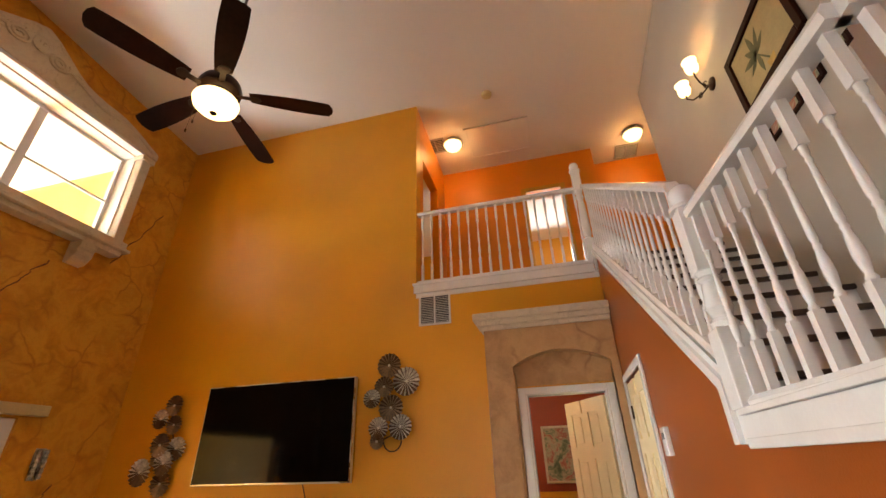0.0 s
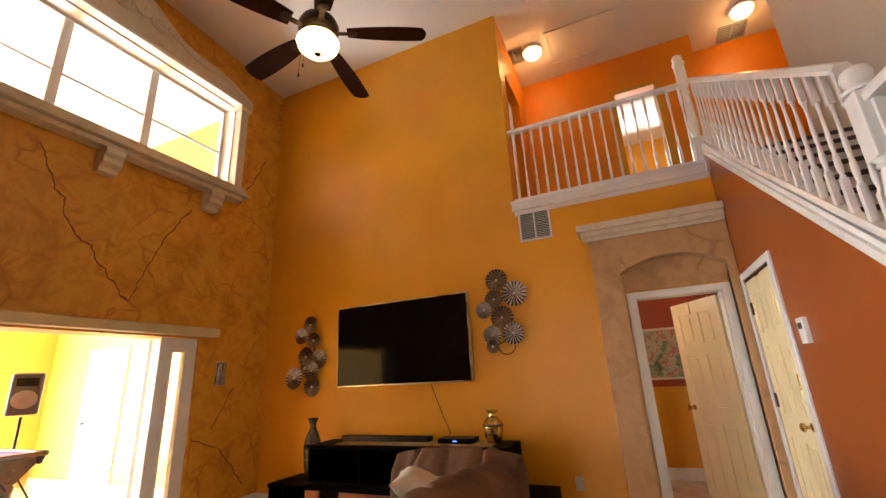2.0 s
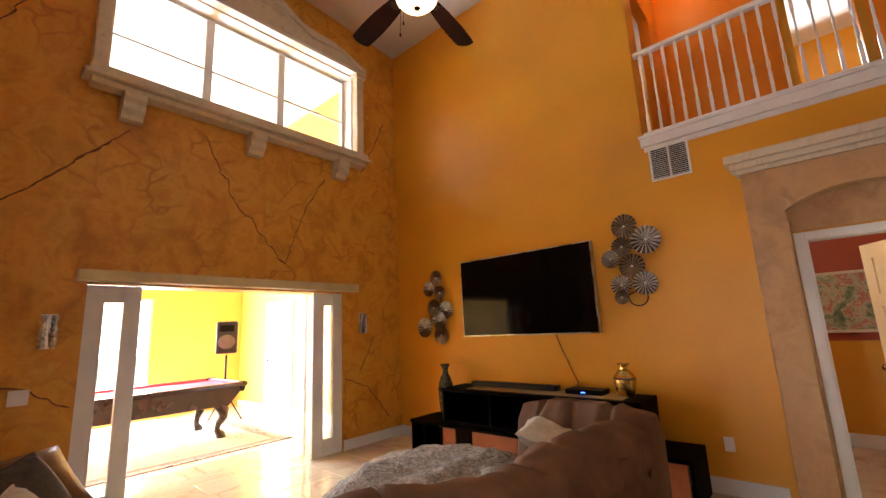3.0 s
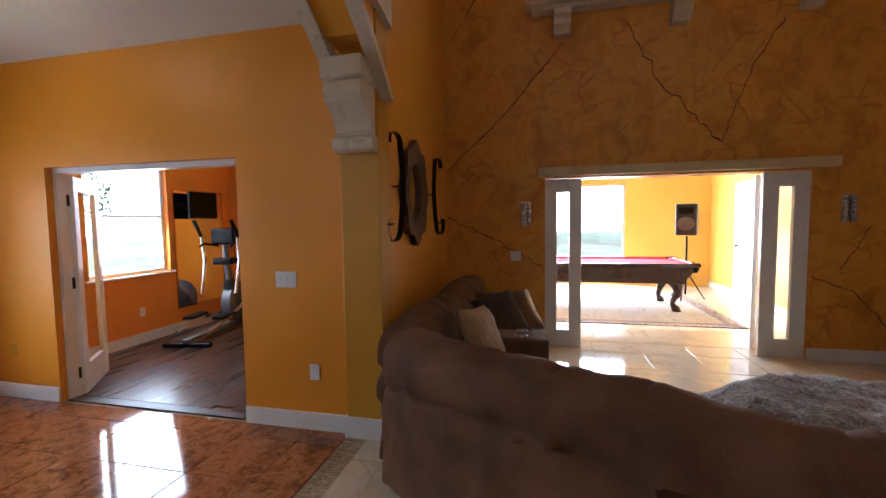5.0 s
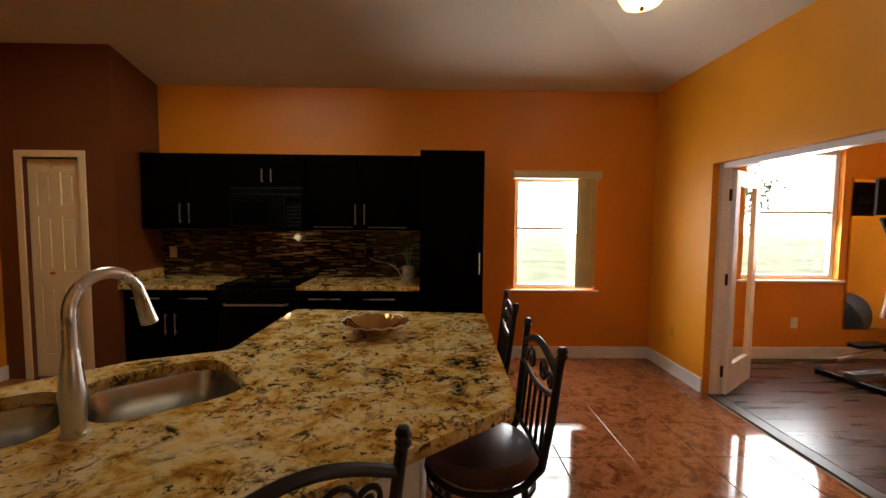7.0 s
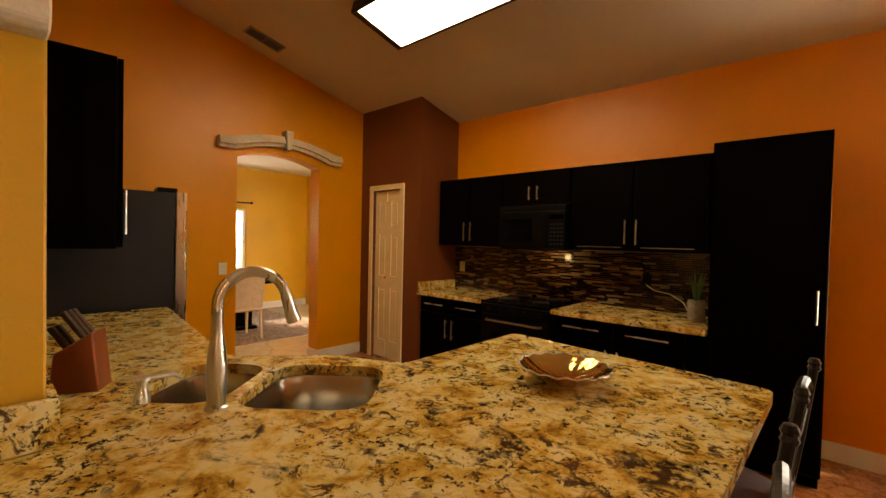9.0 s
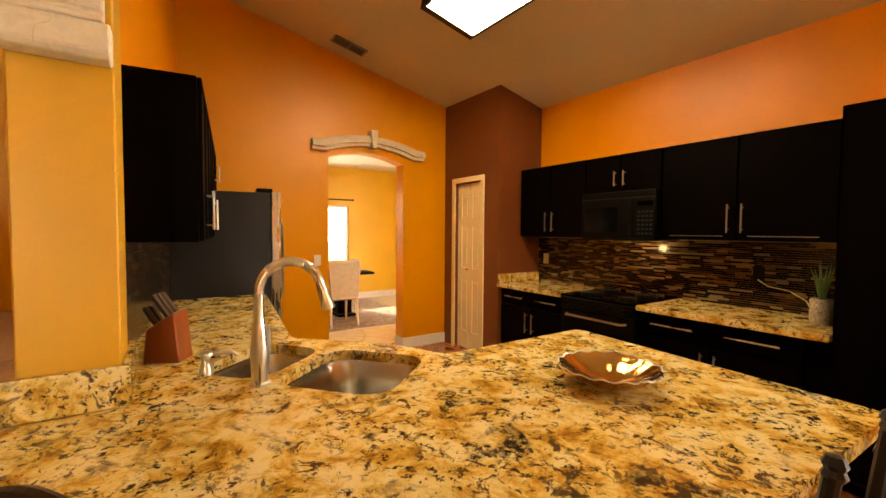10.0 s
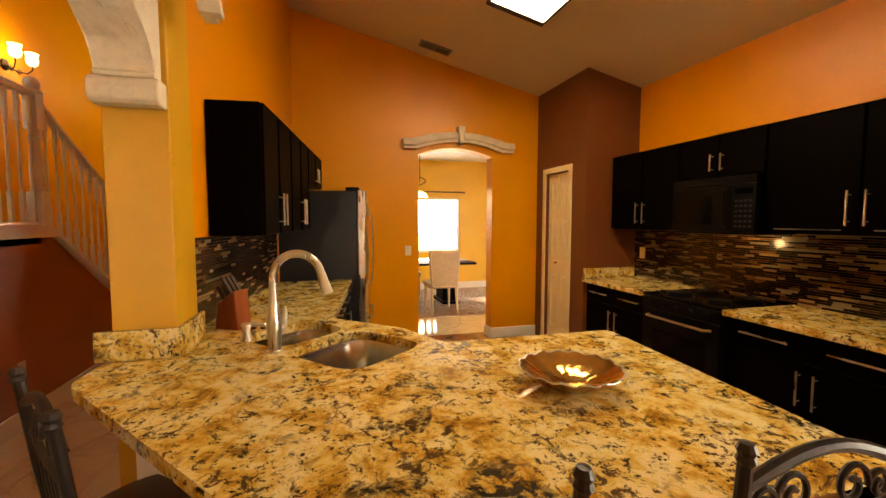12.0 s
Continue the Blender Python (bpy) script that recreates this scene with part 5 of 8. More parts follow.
# ---- kitchen arch: corbels and moulding ----
def corbel(name, label, x, y0, y1, z0, s):
    """A scrolled stone bracket on a column face at x, reaching s towards the opening."""
    t = thing(name, label, "corbel", pose(x, 0, z0), group="arch corbels")
    pr = [(0, 0.078), (0.075, 0.078), (0.078, 0.095), (0.062, 0.10), (0.062, 0.106), (0.072, 0.115), (0.085, 0.16), (0.112, 0.20), (0.16, 0.235), (0.205, 0.265), (0.23, 0.31), (0.232, 0.35), (0.215, 0.388), (0, 0.388)]
    part("scroll", bevel(prism(bmesh.new(), [(s * u, z) for u, z in pr], y0 + 0.012, y1 - 0.012, "y"), 0.004, 1), M_CAST, t)
    part("cap", bevel(prism(bmesh.new(), [(s * u, z) for u, z in ((0, 0.389), (0.195, 0.389), (0.20, 0.402), (0.238, 0.41), (0.24, 0.53), (0, 0.53))], y0, y1, "y"), 0.006, 1), M_CAST, t)
    part("foot_roll", bevel(prism(bmesh.new(), [(s * u, z) for u, z in ((0, -0.02), (0.07, -0.02), (0.09, -0.004), (0.096, 0.03), (0.09, 0.06), (0.075, 0.077), (0, 0.077))], y0 - 0.004, y1 + 0.004, "y"), 0.005, 1), M_CAST, t)
    return t


corbel("corbel", "weathered cast stone scroll corbel under the kitchen arch", 0.052, 3.65, 3.925, 1.985, 1)
corbel("corbel", "weathered cast stone scroll corbel on the kitchen column", 3.333, 3.805, 4.025, 1.92, -1)
for yy, sgn in ((3.92, 1), (3.7, -1)):
    mo = thing("arch_moulding", "weathered stone moulding round the kitchen arch", "moulding", pose(0, 0, 0), group="arch mouldings")
    for off, wd, dp in ((0.0, 0.06, 0.09), (0.06, 0.05, 0.06)):
        inner = [(u, z) for u, z in arc(0.0 - off, 3.40 + off, 2.32, 0.82 + off, 28)]
        outer = [(u, z) for u, z in arc(0.0 - off - wd, 3.40 + off + wd, 2.32, 0.82 + off + wd, 28)]
        y0, y1 = sorted((yy, yy + sgn * dp))
        part("band", bevel(prism(bmesh.new(), inner + outer[::-1], y0 + 0.001, y1, "y"), 0.004, 1), M_CAST, mo)
# small arch moulding over the dining opening
mo = thing("arch_moulding", "cast stone arch moulding with a keystone over the dining opening", "moulding", pose(0, 0, 0), group="arch mouldings")
for off, wd, dp in ((0.0, 0.035, 0.05), (0.035, 0.04, 0.085), (0.075, 0.035, 0.065)):
    inner = arc(1.15 - off * 0.6, 2.20 + off * 0.6, 2.30 + off, 0.10, 20)
    outer = arc(1.15 - (off + wd) * 0.6, 2.20 + (off + wd) * 0.6, 2.30 + off + wd, 0.10, 20)
    wings_i = [(0.985, 2.30 + off), *inner, (2.365, 2.30 + off)]
    wings_o = [(0.985, 2.30 + off + wd), *outer, (2.365, 2.30 + off + wd)]
    part("band", bevel(prism(bmesh.new(), wings_i + wings_o[::-1], 6.289 - dp, 6.289, "x"), 0.004, 1), M_CAST, mo)
part("keystone", bevel(prism(bmesh.new(), [(1.65, 2.37), (1.70, 2.37), (1.72, 2.575), (1.63, 2.575)], 6.18, 6.289, "x"), 0.008, 1), M_CAST, mo)

# ---- living room furniture ----
tv = thing("television", "large black flat television mounted on the golden wall", "television", pose(-0.21, 8.63, 1.82))
part("bezel", bx((-0.88, -0.03, -0.48, 0.88, 0.03, 0.48), w=0.006), M_STEEL, tv, "thin silver bezel")
part("screen", bx((-0.868, -0.033, -0.465, 0.868, -0.0305, 0.468)), M_SCREEN, tv)
part("mount", bx((-0.2, 0.031, -0.15, 0.2, 0.058, 0.15)), M_BLACK, tv)
t = thing("television_cable", "thin dark cable hanging from the television", "cable", pose(0, 0, 0))
part("cable", tube(bmesh.new(), [(0.15, 8.66, 1.35), (0.20, 8.67, 1.2), (0.28, 8.675, 1.0), (0.36, 8.66, 0.84), (0.38, 8.55, 0.79)], 0.005, 6), M_BRONZE, t)

M_RUST = mat("reddish_wood_panel", (0.30, 0.075, 0.022), 0.35, var=0.2, scale=4, fine=40, bump=0.03, stretch=(1, 1, 0.2))
M_TANTOP = mat("tan_runner", (0.42, 0.27, 0.10), 0.7, var=0.12, scale=8, bump=0.1)
sd = thing("media_console", "dark two-tier media console with reddish wood panels", "media console", pose(0, 0, 0))
def board(n_, *b, m=None, l=""):
    return part(n_, bx(*b, w=0.003), m or M_ESPRESSO, sd, l)
board("top_shelf", (-1.12, 8.16, 0.735, 1.12, 8.62, 0.77))
board("bottom_shelf", (-1.12, 8.16, 0.385, 1.12, 8.62, 0.42))
for x in (-1.12, -0.47, 0.19, 1.09):
    board("divider", (x, 8.17, 0.42, x + 0.03, 8.62, 0.735))
board("back_panel", (-1.09, 8.60, 0.42, 1.09, 8.618, 0.735))
board("runner", (-0.8, 8.22, 0.771, 0.95, 8.58, 0.776), m=M_TANTOP, l="tan cloth runner")
board("lower_top", (-1.62, 8.12, 0.345, 1.45, 8.64, 0.383))
for x in (-1.62, -1.42, -1.16, 1.42):
    board("side", (x, 8.14, 0.0, x + 0.03, 8.64, 0.345))
board("plinth", (-1.13, 8.2, 0.0, 1.42, 8.6, 0.04))
for x0, x1, m_ in ((-1.12, -0.93, M_RUST), (-0.92, -0.70, M_ESPRESSO), (-0.69, 0.1, M_RUST), (0.11, 0.35, M_ESPRESSO), (0.36, 1.41, M_RUST)):
    board("front_panel", (x0, 8.15, 0.045, x1, 8.17, 0.34), m=m_)
t = thing("soundbar", "long black soundbar on the media console", "soundbar", pose(-0.31, 8.45, 0.777))
part("body", bx((-0.55, -0.045, 0, 0.55, 0.045, 0.055), w=0.01), M_BLACK, t)
part("grille", bx((-0.52, -0.048, 0.008, 0.52, -0.0455, 0.047)), M_FRIDGE, t)
t = thing("cable_box", "small black cable box with a blue light", "set-top box", pose(0.55, 8.42, 0.777))
part("body", bx((-0.18, -0.1, 0, 0.18, 0.1, 0.045), w=0.004), M_BLACK, t)
part("indicator", bx((-0.02, -0.102, 0.018, 0.02, -0.0995, 0.026)), glow("blue_indicator", (0.05, 0.15, 1), 4), t, "blue indicator light")


def vase(label, x, y, z, h, m, collar):
    t = thing("vase", label, "vase", pose(x, y, z), group="console vases")
    part("body", lathe(bmesh.new(), [(0, 0), (0.055, 0), (0.065, 0.01 * h), (0.085, 0.2 * h), (0.095, 0.45 * h), (0.09, 0.62 * h), (0.06, 0.76 * h), (0.036, 0.83 * h), (0.034, 0.9 * h), (0.06, 0.985 * h), (0.056, h), (0.03, 0.93 * h), (0, 0.93 * h)], seg=24), m, t, smooth=True)
    part("band", lathe(bmesh.new(), [(0.093, 0.5 * h), (0.098, 0.52 * h), (0.098, 0.56 * h), (0.092, 0.58 * h)], seg=24), collar, t, smooth=True)


M_SILVERED = stone_mat("mosaic_silver", [(0.40, (0.012, 0.010, 0.009)), (0.55, (0.05, 0.042, 0.034)), (0.68, (0.26, 0.24, 0.20))], 22, 0.15, bump=0.3)
M_GOLDV = stone_mat("crackled_gold_glaze", [(0.35, (0.16, 0.09, 0.02)), (0.5, (0.45, 0.30, 0.08)), (0.65, (0.62, 0.5, 0.25))], 20, 0.12, bump=0.2)
vase("tall mottled silver and black vase", -1.24, 8.38, 0.384, 0.64, M_SILVERED, M_BLACK)
vase("gold crackle glazed vase with a narrow neck", 0.92, 8.42, 0.777, 0.29, M_BRASS, M_SILVERED)

# fluted metal disc wall art
M_FLUTE = mat("aged_silver_metal", (0.80, 0.74, 0.66), 0.40, 0.25, var=0.3, scale=14, bump=0.1)
# bronze of the dark discs, and the shaded facets of the silver ones
M_FLUTE2 = mat("bronze_and_flute_shade", (0.15, 0.085, 0.045), 0.45, 0.4, var=0.3, scale=14, bump=0.1)

# lighter copy of the bronze for the lit facets of dark discs
M_FLUTE3 = mat("lit_bronze_facet", (0.42, 0.30, 0.19), 0.45, 0.4, var=0.3, scale=14, bump=0.1)


def fluted(r, n=18):
    bm = bmesh.new()
    c = bm.verts.new((0, -0.012, 0))
    rim = []
    for k in range(2 * n):
        a = math.pi * k / n
        d = -0.03 if k % 2 else 0.0
        rim.append(bm.verts.new((r * math.cos(a), d, r * math.sin(a))))
    for k in range(2 * n):
        f = bm.faces.new((c, rim[k], rim[(k + 1) % (2 * n)]))
        # every other facet takes the second metal: flute shading put into colour
        f.material_index = k % 2
    return bm


def disc_art(label, discs, hook):
    t = thing("metal_wall_art", label, "wall art", pose(0, 8.688, 0), group="disc wall art")
    for k, (x, z, r, dark) in enumerate(discs):
        o = part("disc", fluted(r), M_FLUTE2 if dark else M_FLUTE, t)
        o.data.materials.append(M_FLUTE3 if dark else M_FLUTE2)
        o.location = (x, -0.02 - 0.011 * (k % 4), z)
        part("knob", lathe(bmesh.new(), [(0, 0), (0.013, 0), (0.012, 0.010), (0.006, 0.016), (0, 0.017)], seg=10, m=pose(0, -0.012, 0, 90, 0, 0)), M_FLUTE, o, "bright metal knob", smooth=True)
    pts = [(discs[0][0], -0.008, discs[0][1]), *[((a[0] + b[0]) / 2 + 0.03, -0.008, (a[1] + b[1]) / 2) for a, b in zip(discs, discs[1:])], (discs[-1][0], -0.008, discs[-1][1])]
    part("stem", tube(bmesh.new(), pts, 0.006, 6), M_IRON, t)
    if hook:
        x, z = hook
        part("hook", tube(bmesh.new(), [(x + 0.09 * math.cos(a), -0.02, z + 0.09 * math.sin(a)) for a in [math.pi + math.pi * k / 12 for k in range(13)]], 0.006, 6), M_IRON, t)


disc_art("cluster of fluted silver and bronze discs beside the television", [(1.01, 2.39, 0.125, 1), (1.20, 2.22, 0.14, 0), (0.97, 2.18, 0.10, 1), (0.85, 2.07, 0.09, 0), (1.04, 1.98, 0.125, 1), (0.92, 1.80, 0.10, 0), (1.15, 1.80, 0.115, 0), (0.92, 1.68, 0.07, 1)], (1.06, 1.68))
disc_art("cluster of fluted metal discs beside the television near the corner", [(-1.58, 2.15, 0.11, 1), (-1.71, 2.01, 0.105, 0), (-1.50, 1.94, 0.10, 1), (-1.61, 1.74, 0.12, 1), (-1.42, 1.70, 0.12, 0), (-1.64, 1.60, 0.07, 1), (-1.52, 1.56, 0.12, 0), (-1.79, 1.48, 0.135, 0), (-1.52, 1.37, 0.125, 1)], None)

# small crystal sconces and switches on the faux stone wall
M_CRYSTAL = mat("crystal_chips", (0.62, 0.60, 0.58), 0.12, 0.6, var=0.3, scale=30, bump=0.3)
for y in (4.80, 7.98):
    t = thing("crystal_sconce", "small beaded crystal wall sconce beside the opening", "wall lamp", pose(-2.378, y, 1.58), group="crystal sconces")
    part("back_plate", bx((0, -0.05, -0.14, 0.012, 0.05, 0.14), w=0.003), M_STEEL, t)
    for s in (-1, 1):
        part("crystal_rod", lathe(bmesh.new(), [(0, -0.13), *[(0.026 if k % 2 else 0.018, -0.13 + 0.26 * k / 12) for k in range(13)], (0, 0.13)], cx=0.04, cy=s * 0.035, seg=8), M_CRYSTAL, t)


def switch_plate(m, label, n=1, w=0.075, outlet=False, material=None):
    t = thing("outlet" if outlet else "light_switch", label, "outlet" if outlet else "switch", m)
    W = w + 0.045 * (n - 1)
    part("plate", bx((-W / 2, -0.006, -0.058, W / 2, 0, 0.058), w=0.002), material or M_WHITE, t)
    for k in range(n):
        u = (k - (n - 1) / 2) * 0.046
        if outlet:
            for z in (-0.02, 0.02):
                part("socket", bx((u - 0.016, -0.008, z - 0.013, u + 0.016, -0.006, z + 0.013), w=0.0008), material or M_WHITE, t)
        else:
            part("rocker", bx((u - 0.016, -0.009, -0.032, u + 0.016, -0.006, 0.032), w=0.001), material or M_WHITE, t)


switch_plate(pose(-2.379, 4.68, 1.08, 0, 0, 90), "white light switch on the faux stone wall", 2)
switch_plate(pose(0.001, 3.175, 1.10, 0, 0, 90), "wide white light switch plate by the gym opening", 3)
switch_plate(pose(0.001, 3.38, 0.43, 0, 0, 90), "white wall outlet by the kitchen column", 1, outlet=True)
switch_plate(pose(0.001, 0.45, 0.42, 0, 0, 90), "golden wall outlet near the corner", 1, outlet=True, material=M_PEACH)
switch_plate(pose(6.289, 2.30, 1.12, 0, 0, -90), "white light switch beside the dining arch", 1)
switch_plate(pose(1.62, 8.689, 0.4), "white outlet under the wall art", 1, outlet=True)
switch_plate(pose(5.0, SY0 - 0.001, 0.42), "white outlet on the burnt orange wall", 1, outlet=True)
switch_plate(pose(-1.62, 0.001, 0.4, 0, 0, 180), "white gym wall outlet", 1, outlet=True)

# wrought iron wall piece with a carved plaque
ir = thing("iron_wall_decor", "carved wooden mirror plaque between black iron scroll candle holders", "wall decor", pose(0.05, 3.842, -0.02) @ Matrix.Diagonal((1.6, 1, 1, 1)))
M_CARVED = mat("carved_brown_wood", (0.13, 0.06, 0.025), 0.6, var=0.35, scale=14, bump=0.5, fine=35)
ol = []
for k in range(48):
    a = 2 * math.pi * k / 48
    q = 1 + 0.07 * math.cos(8 * a)
    ol.append((-0.62 + 0.21 * q * math.cos(a), 1.78 + 0.44 * q * math.sin(a)))
hole = [(-0.62 + 0.11 * math.cos(2 * math.pi * k / 48), 1.78 + 0.26 * math.sin(2 * math.pi * k / 48)) for k in range(48)]
bm = bmesh.new()
fo, fi = [bm.verts.new((x, 0.06, z)) for x, z in ol], [bm.verts.new((x, 0.045, z)) for x, z in hole]
bo, bi = [bm.verts.new((x, 0.0, z)) for x, z in ol], [bm.verts.new((x, 0.0, z)) for x, z in hole]
for k in range(48):
    j = (k + 1) % 48
    for a_, b_ in ((fo, fi), (bo, fo), (fi, bi)):
        bm.faces.new((a_[k], a_[j], b_[j], b_[k]))
part("plaque", bm, M_CARVED, ir)
part("mirror", prism(bmesh.new(), hole, 0.004, 0.012, "y"), mat("mirror_silver", (0.8, 0.8, 0.8), 0.03, 1.0, var=0.02, scale=3, bump=0), ir, "dim oval mirror")
for cx, s in ((-0.25, 1), (-1.05, -1)):
    bar = []
    for k in range(41):
        a = k / 40
        if a < 0.3:
            th = math.pi * (a / 0.3) * 1.15 - 0.35
            bar.append((cx + s * (0.02 + 0.08 * math.cos(th)), 0.07, 2.12 + 0.07 * math.sin(th)))
        elif a < 0.75:
            u = (a - 0.3) / 0.45
            bar.append((cx - s * (0.06 - 0.02 * u + 0.04 * math.sin(u * math.pi)), 0.07, 2.1 - 0.62 * u))
        else:
            th = math.pi + math.pi * 1.25 * (a - 0.75) / 0.25
            bar.append((cx + s * (0.06 + 0.1 * math.cos(th)), 0.07, 1.48 + 0.1 * math.sin(th)))
    bmf = bmesh.new()
    rings = []
    for p_ in bar:
        rings.append([bmf.verts.new((p_[0], p_[1] + d, p_[2])) for d in (-0.022, 0.022)])
    for a_, b_ in zip(rings, rings[1:]):
        bmf.faces.new((a_[0], a_[1], b_[1], b_[0]))
    r_ = bmesh.ops.solidify(bmf, geom=bmf.faces[:], thickness=0.007)
    part("scroll_bar", bmf, M_IRON, ir)
    part("candle_cup", lathe(bmesh.new(), [(0, 0), (0.03, 0), (0.045, 0.012), (0.045, 0.016), (0, 0.012)], cx=cx + s * 0.13, cy=0.07, cz=1.5, seg=14), M_IRON, ir, smooth=True)
    part("wall_stud", tube(bmesh.new(), [(cx - s * 0.05, 0.0, 1.8), (cx - s * 0.05, 0.065, 1.8)], 0.008, 6), M_IRON, ir)


# sectional sofa
def lerp_path(pts, n):
    pts = [Vector(p) for p in pts]
    ds = [0.0]
    for a, b in zip(pts, pts[1:]):
        ds.append(ds[-1] + (b - a).length)
    out = []
    for k in range(n + 1):
        d = ds[-1] * k / n
        i = max(j for j in range(len(ds)) if ds[j] <= d + 1e-9)
        i = min(i, len(pts) - 2)
        out.append(pts[i].lerp(pts[i + 1], (d - ds[i]) / (ds[i + 1] - ds[i])))
    return out


def puffed(path, prof, amp=0.012, freq=6.0, seed=0.0, bulge=0.04, n=84):
    """A stuffed upholstery run: a closed profile (offset across, height) along a plan path, with sags and folds and rounded ends."""
    pts = lerp_path(path, n)
    bm = bmesh.new()
    rings = []
    cx = sum(u for u, z in prof) / len(prof)
    cz_ = sum(z for u, z in prof) / len(prof)
    for k, p in enumerate(pts):
        d = (pts[min(k + 1, n)] - pts[max(k - 1, 0)]).normalized()
        sd_ = Vector((-d.y, d.x))
        a = k / n
        end = min(1.0, min(a, 1 - a) * n / 3.0)
        sc = 0.90 + 0.10 * math.sqrt(max(0, 1 - (1 - end) ** 2))
        ring = []
        for u, z in prof:
            uu, zz = cx + (u - cx) * sc, (cz_ + (z - cz_) * (0.9 + 0.1 * sc) if z > 0.2 else z)
            q = noise.noise((p.x * freq * 0.5 + seed, p.y * freq * 0.5, z * 3)) * amp * 2 + noise.noise((p.x * freq * 1.7, p.y * freq * 1.7 + seed, z * 7)) * amp
            w = noise.noise((p.x * 2.2 + p.y * 2.2 + z * 5 + seed, z * 2.5 - p.x, seed))
            q += -amp * 2.4 * math.exp(-(w / 0.05) ** 2) * (1 if z > 0.3 else 0.3)
            up = bulge * math.sin(math.pi * a) if z > cz_ else 0
            ring.append(bm.verts.new((p.x + sd_.x * (uu + q), p.y + sd_.y * (uu + q), zz + up + (q if z > 0.3 else 0))))
        rings.append(ring)
    m_ = len(prof)
    for a_, b_ in zip(rings, rings[1:]):
        for i in range(m_):
            bm.faces.new((a_[i], a_[(i + 1) % m_], b_[(i + 1) % m_], b_[i]))
    bm.faces.new(rings[0]), bm.faces.new(rings[-1])
    return bm


def smooth_outline(pts, n=3):
    """Rounds an open profile by corner cutting; the foot points stay."""
    for _ in range(n):
        out = [pts[0]]
        for (a, b), (c, d) in zip(pts, pts[1:]):
            out += [(a * 0.75 + c * 0.25, b * 0.75 + d * 0.25), (a * 0.25 + c * 0.75, b * 0.25 + d * 0.75)]
        pts = [*out, pts[-1]]
    return pts


BACK = smooth_outline([(-0.17, 0.05), (-0.15, 0.3), (-0.16, 0.55), (-0.115, 0.60), (-0.17, 0.66), (-0.15, 0.82), (-0.04, 0.89), (0.06, 0.89), (0.15, 0.82), (0.19, 0.66), (0.2, 0.5), (0.2, 0.3), (0.17, 0.05)], 2)
SEAT = [(0.17, 0.05), (0.17, 0.42), (0.22, 0.47), (0.5, 0.48), (0.74, 0.46), (0.8, 0.4), (0.79, 0.28), (0.77, 0.05)]
sofa = thing("sectional_sofa", "large taupe suede sectional sofa with puffy back cushions", "sofa", pose(0, 0, 0))
for k, path in enumerate((((-2.05, 4.2), (-0.75, 4.18)), ((-0.75, 4.18), (0.35, 4.16)), ((0.40, 4.2), (0.62, 4.45), (0.98, 5.05), (1.30, 5.68), (1.335, 5.80)), ((1.33, 5.70), (1.36, 6.45), (1.36, 7.0)))):
    part("backrest", puffed([*path], BACK, seed=k * 3.1, amp=0.009), M_LEATHER, sofa, smooth=True)
    part("seat", puffed([*path], SEAT, seed=k * 5.7, amp=0.008, bulge=0.02), M_LEATHER, sofa, smooth=True)
part("arm_pad", puffed([(1.50, 7.16), (0.60, 7.2)], [(-0.16, 0.05), (-0.17, 0.55), (-0.15, 0.78), (-0.05, 0.90), (0.06, 0.90), (0.15, 0.8), (0.17, 0.55), (0.16, 0.05)], seed=9, amp=0.02, bulge=0.05), M_LEATHER, sofa, smooth=True)
part("console", bx((-0.74, 4.42, 0.05, -0.46, 5.03, 0.62), w=0.03, seg=3), M_LEATHER, sofa)
for x in (-0.67, -0.53):
    part("cup_holder", lathe(bmesh.new(), [(0.045, 0.621), (0.05, 0.628), (0.04, 0.63), (0.036, 0.60), (0, 0.60)], x, 4.83, 0, 16), M_STEEL, sofa)


def pillow(label, m, w, h, material, seed=0):
    t = thing("throw_pillow", label, "pillow", m, group="sofa pillows")
    bm = bmesh.new()
    n = 12
    grids = []
    for s in (1, -1):
        g = []
        for i in range(n + 1):
            row = []
            for j in range(n + 1):
                u, v = 2 * i / n - 1, 2 * j / n - 1
                e = (1 - u ** 4) * (1 - v ** 4)
                pin = 1 - 0.07 * (1 - abs(u)) * v * v - 0.0
                row.append(bm.verts.new((u * w / 2 * (1 - 0.06 * (1 - v * v) * abs(u)), s * (0.004 + 0.075 * e ** 0.55 + 0.012 * noise.noise((u * 3 + seed, v * 3, s))), v * h / 2 * pin)))
            g.append(row)
        grids.append(g)
        for i in range(n):
            for j in range(n):
                bm.faces.new((g[i][j], g[i + 1][j], g[i + 1][j + 1], g[i][j + 1]))
    a, b = grids
    edge = [(i, 0) for i in range(n)] + [(n, j) for j in range(n)] + [(i, n) for i in range(n, 0, -1)] + [(0, j) for j in range(n, 0, -1)]
    for (i, j), (k, l) in zip(edge, edge[1:] + edge[:1]):
        bm.faces.new((a[i][j], a[k][l], b[k][l], b[i][j]))
    part("cover", bm, material, t, smooth=True)
    pip = [((2 * i / n - 1) * w / 2 * (1 - 0.06 * (1 - (2 * j / n - 1) ** 2) * abs(2 * i / n - 1)), 0, (2 * j / n - 1) * h / 2 * (1 - 0.07 * (1 - abs(2 * i / n - 1)) * (2 * j / n - 1) ** 2)) for i, j in edge]
    part("piping", tube(bmesh.new(), pip, 0.006, 6, closed=True), material, t)


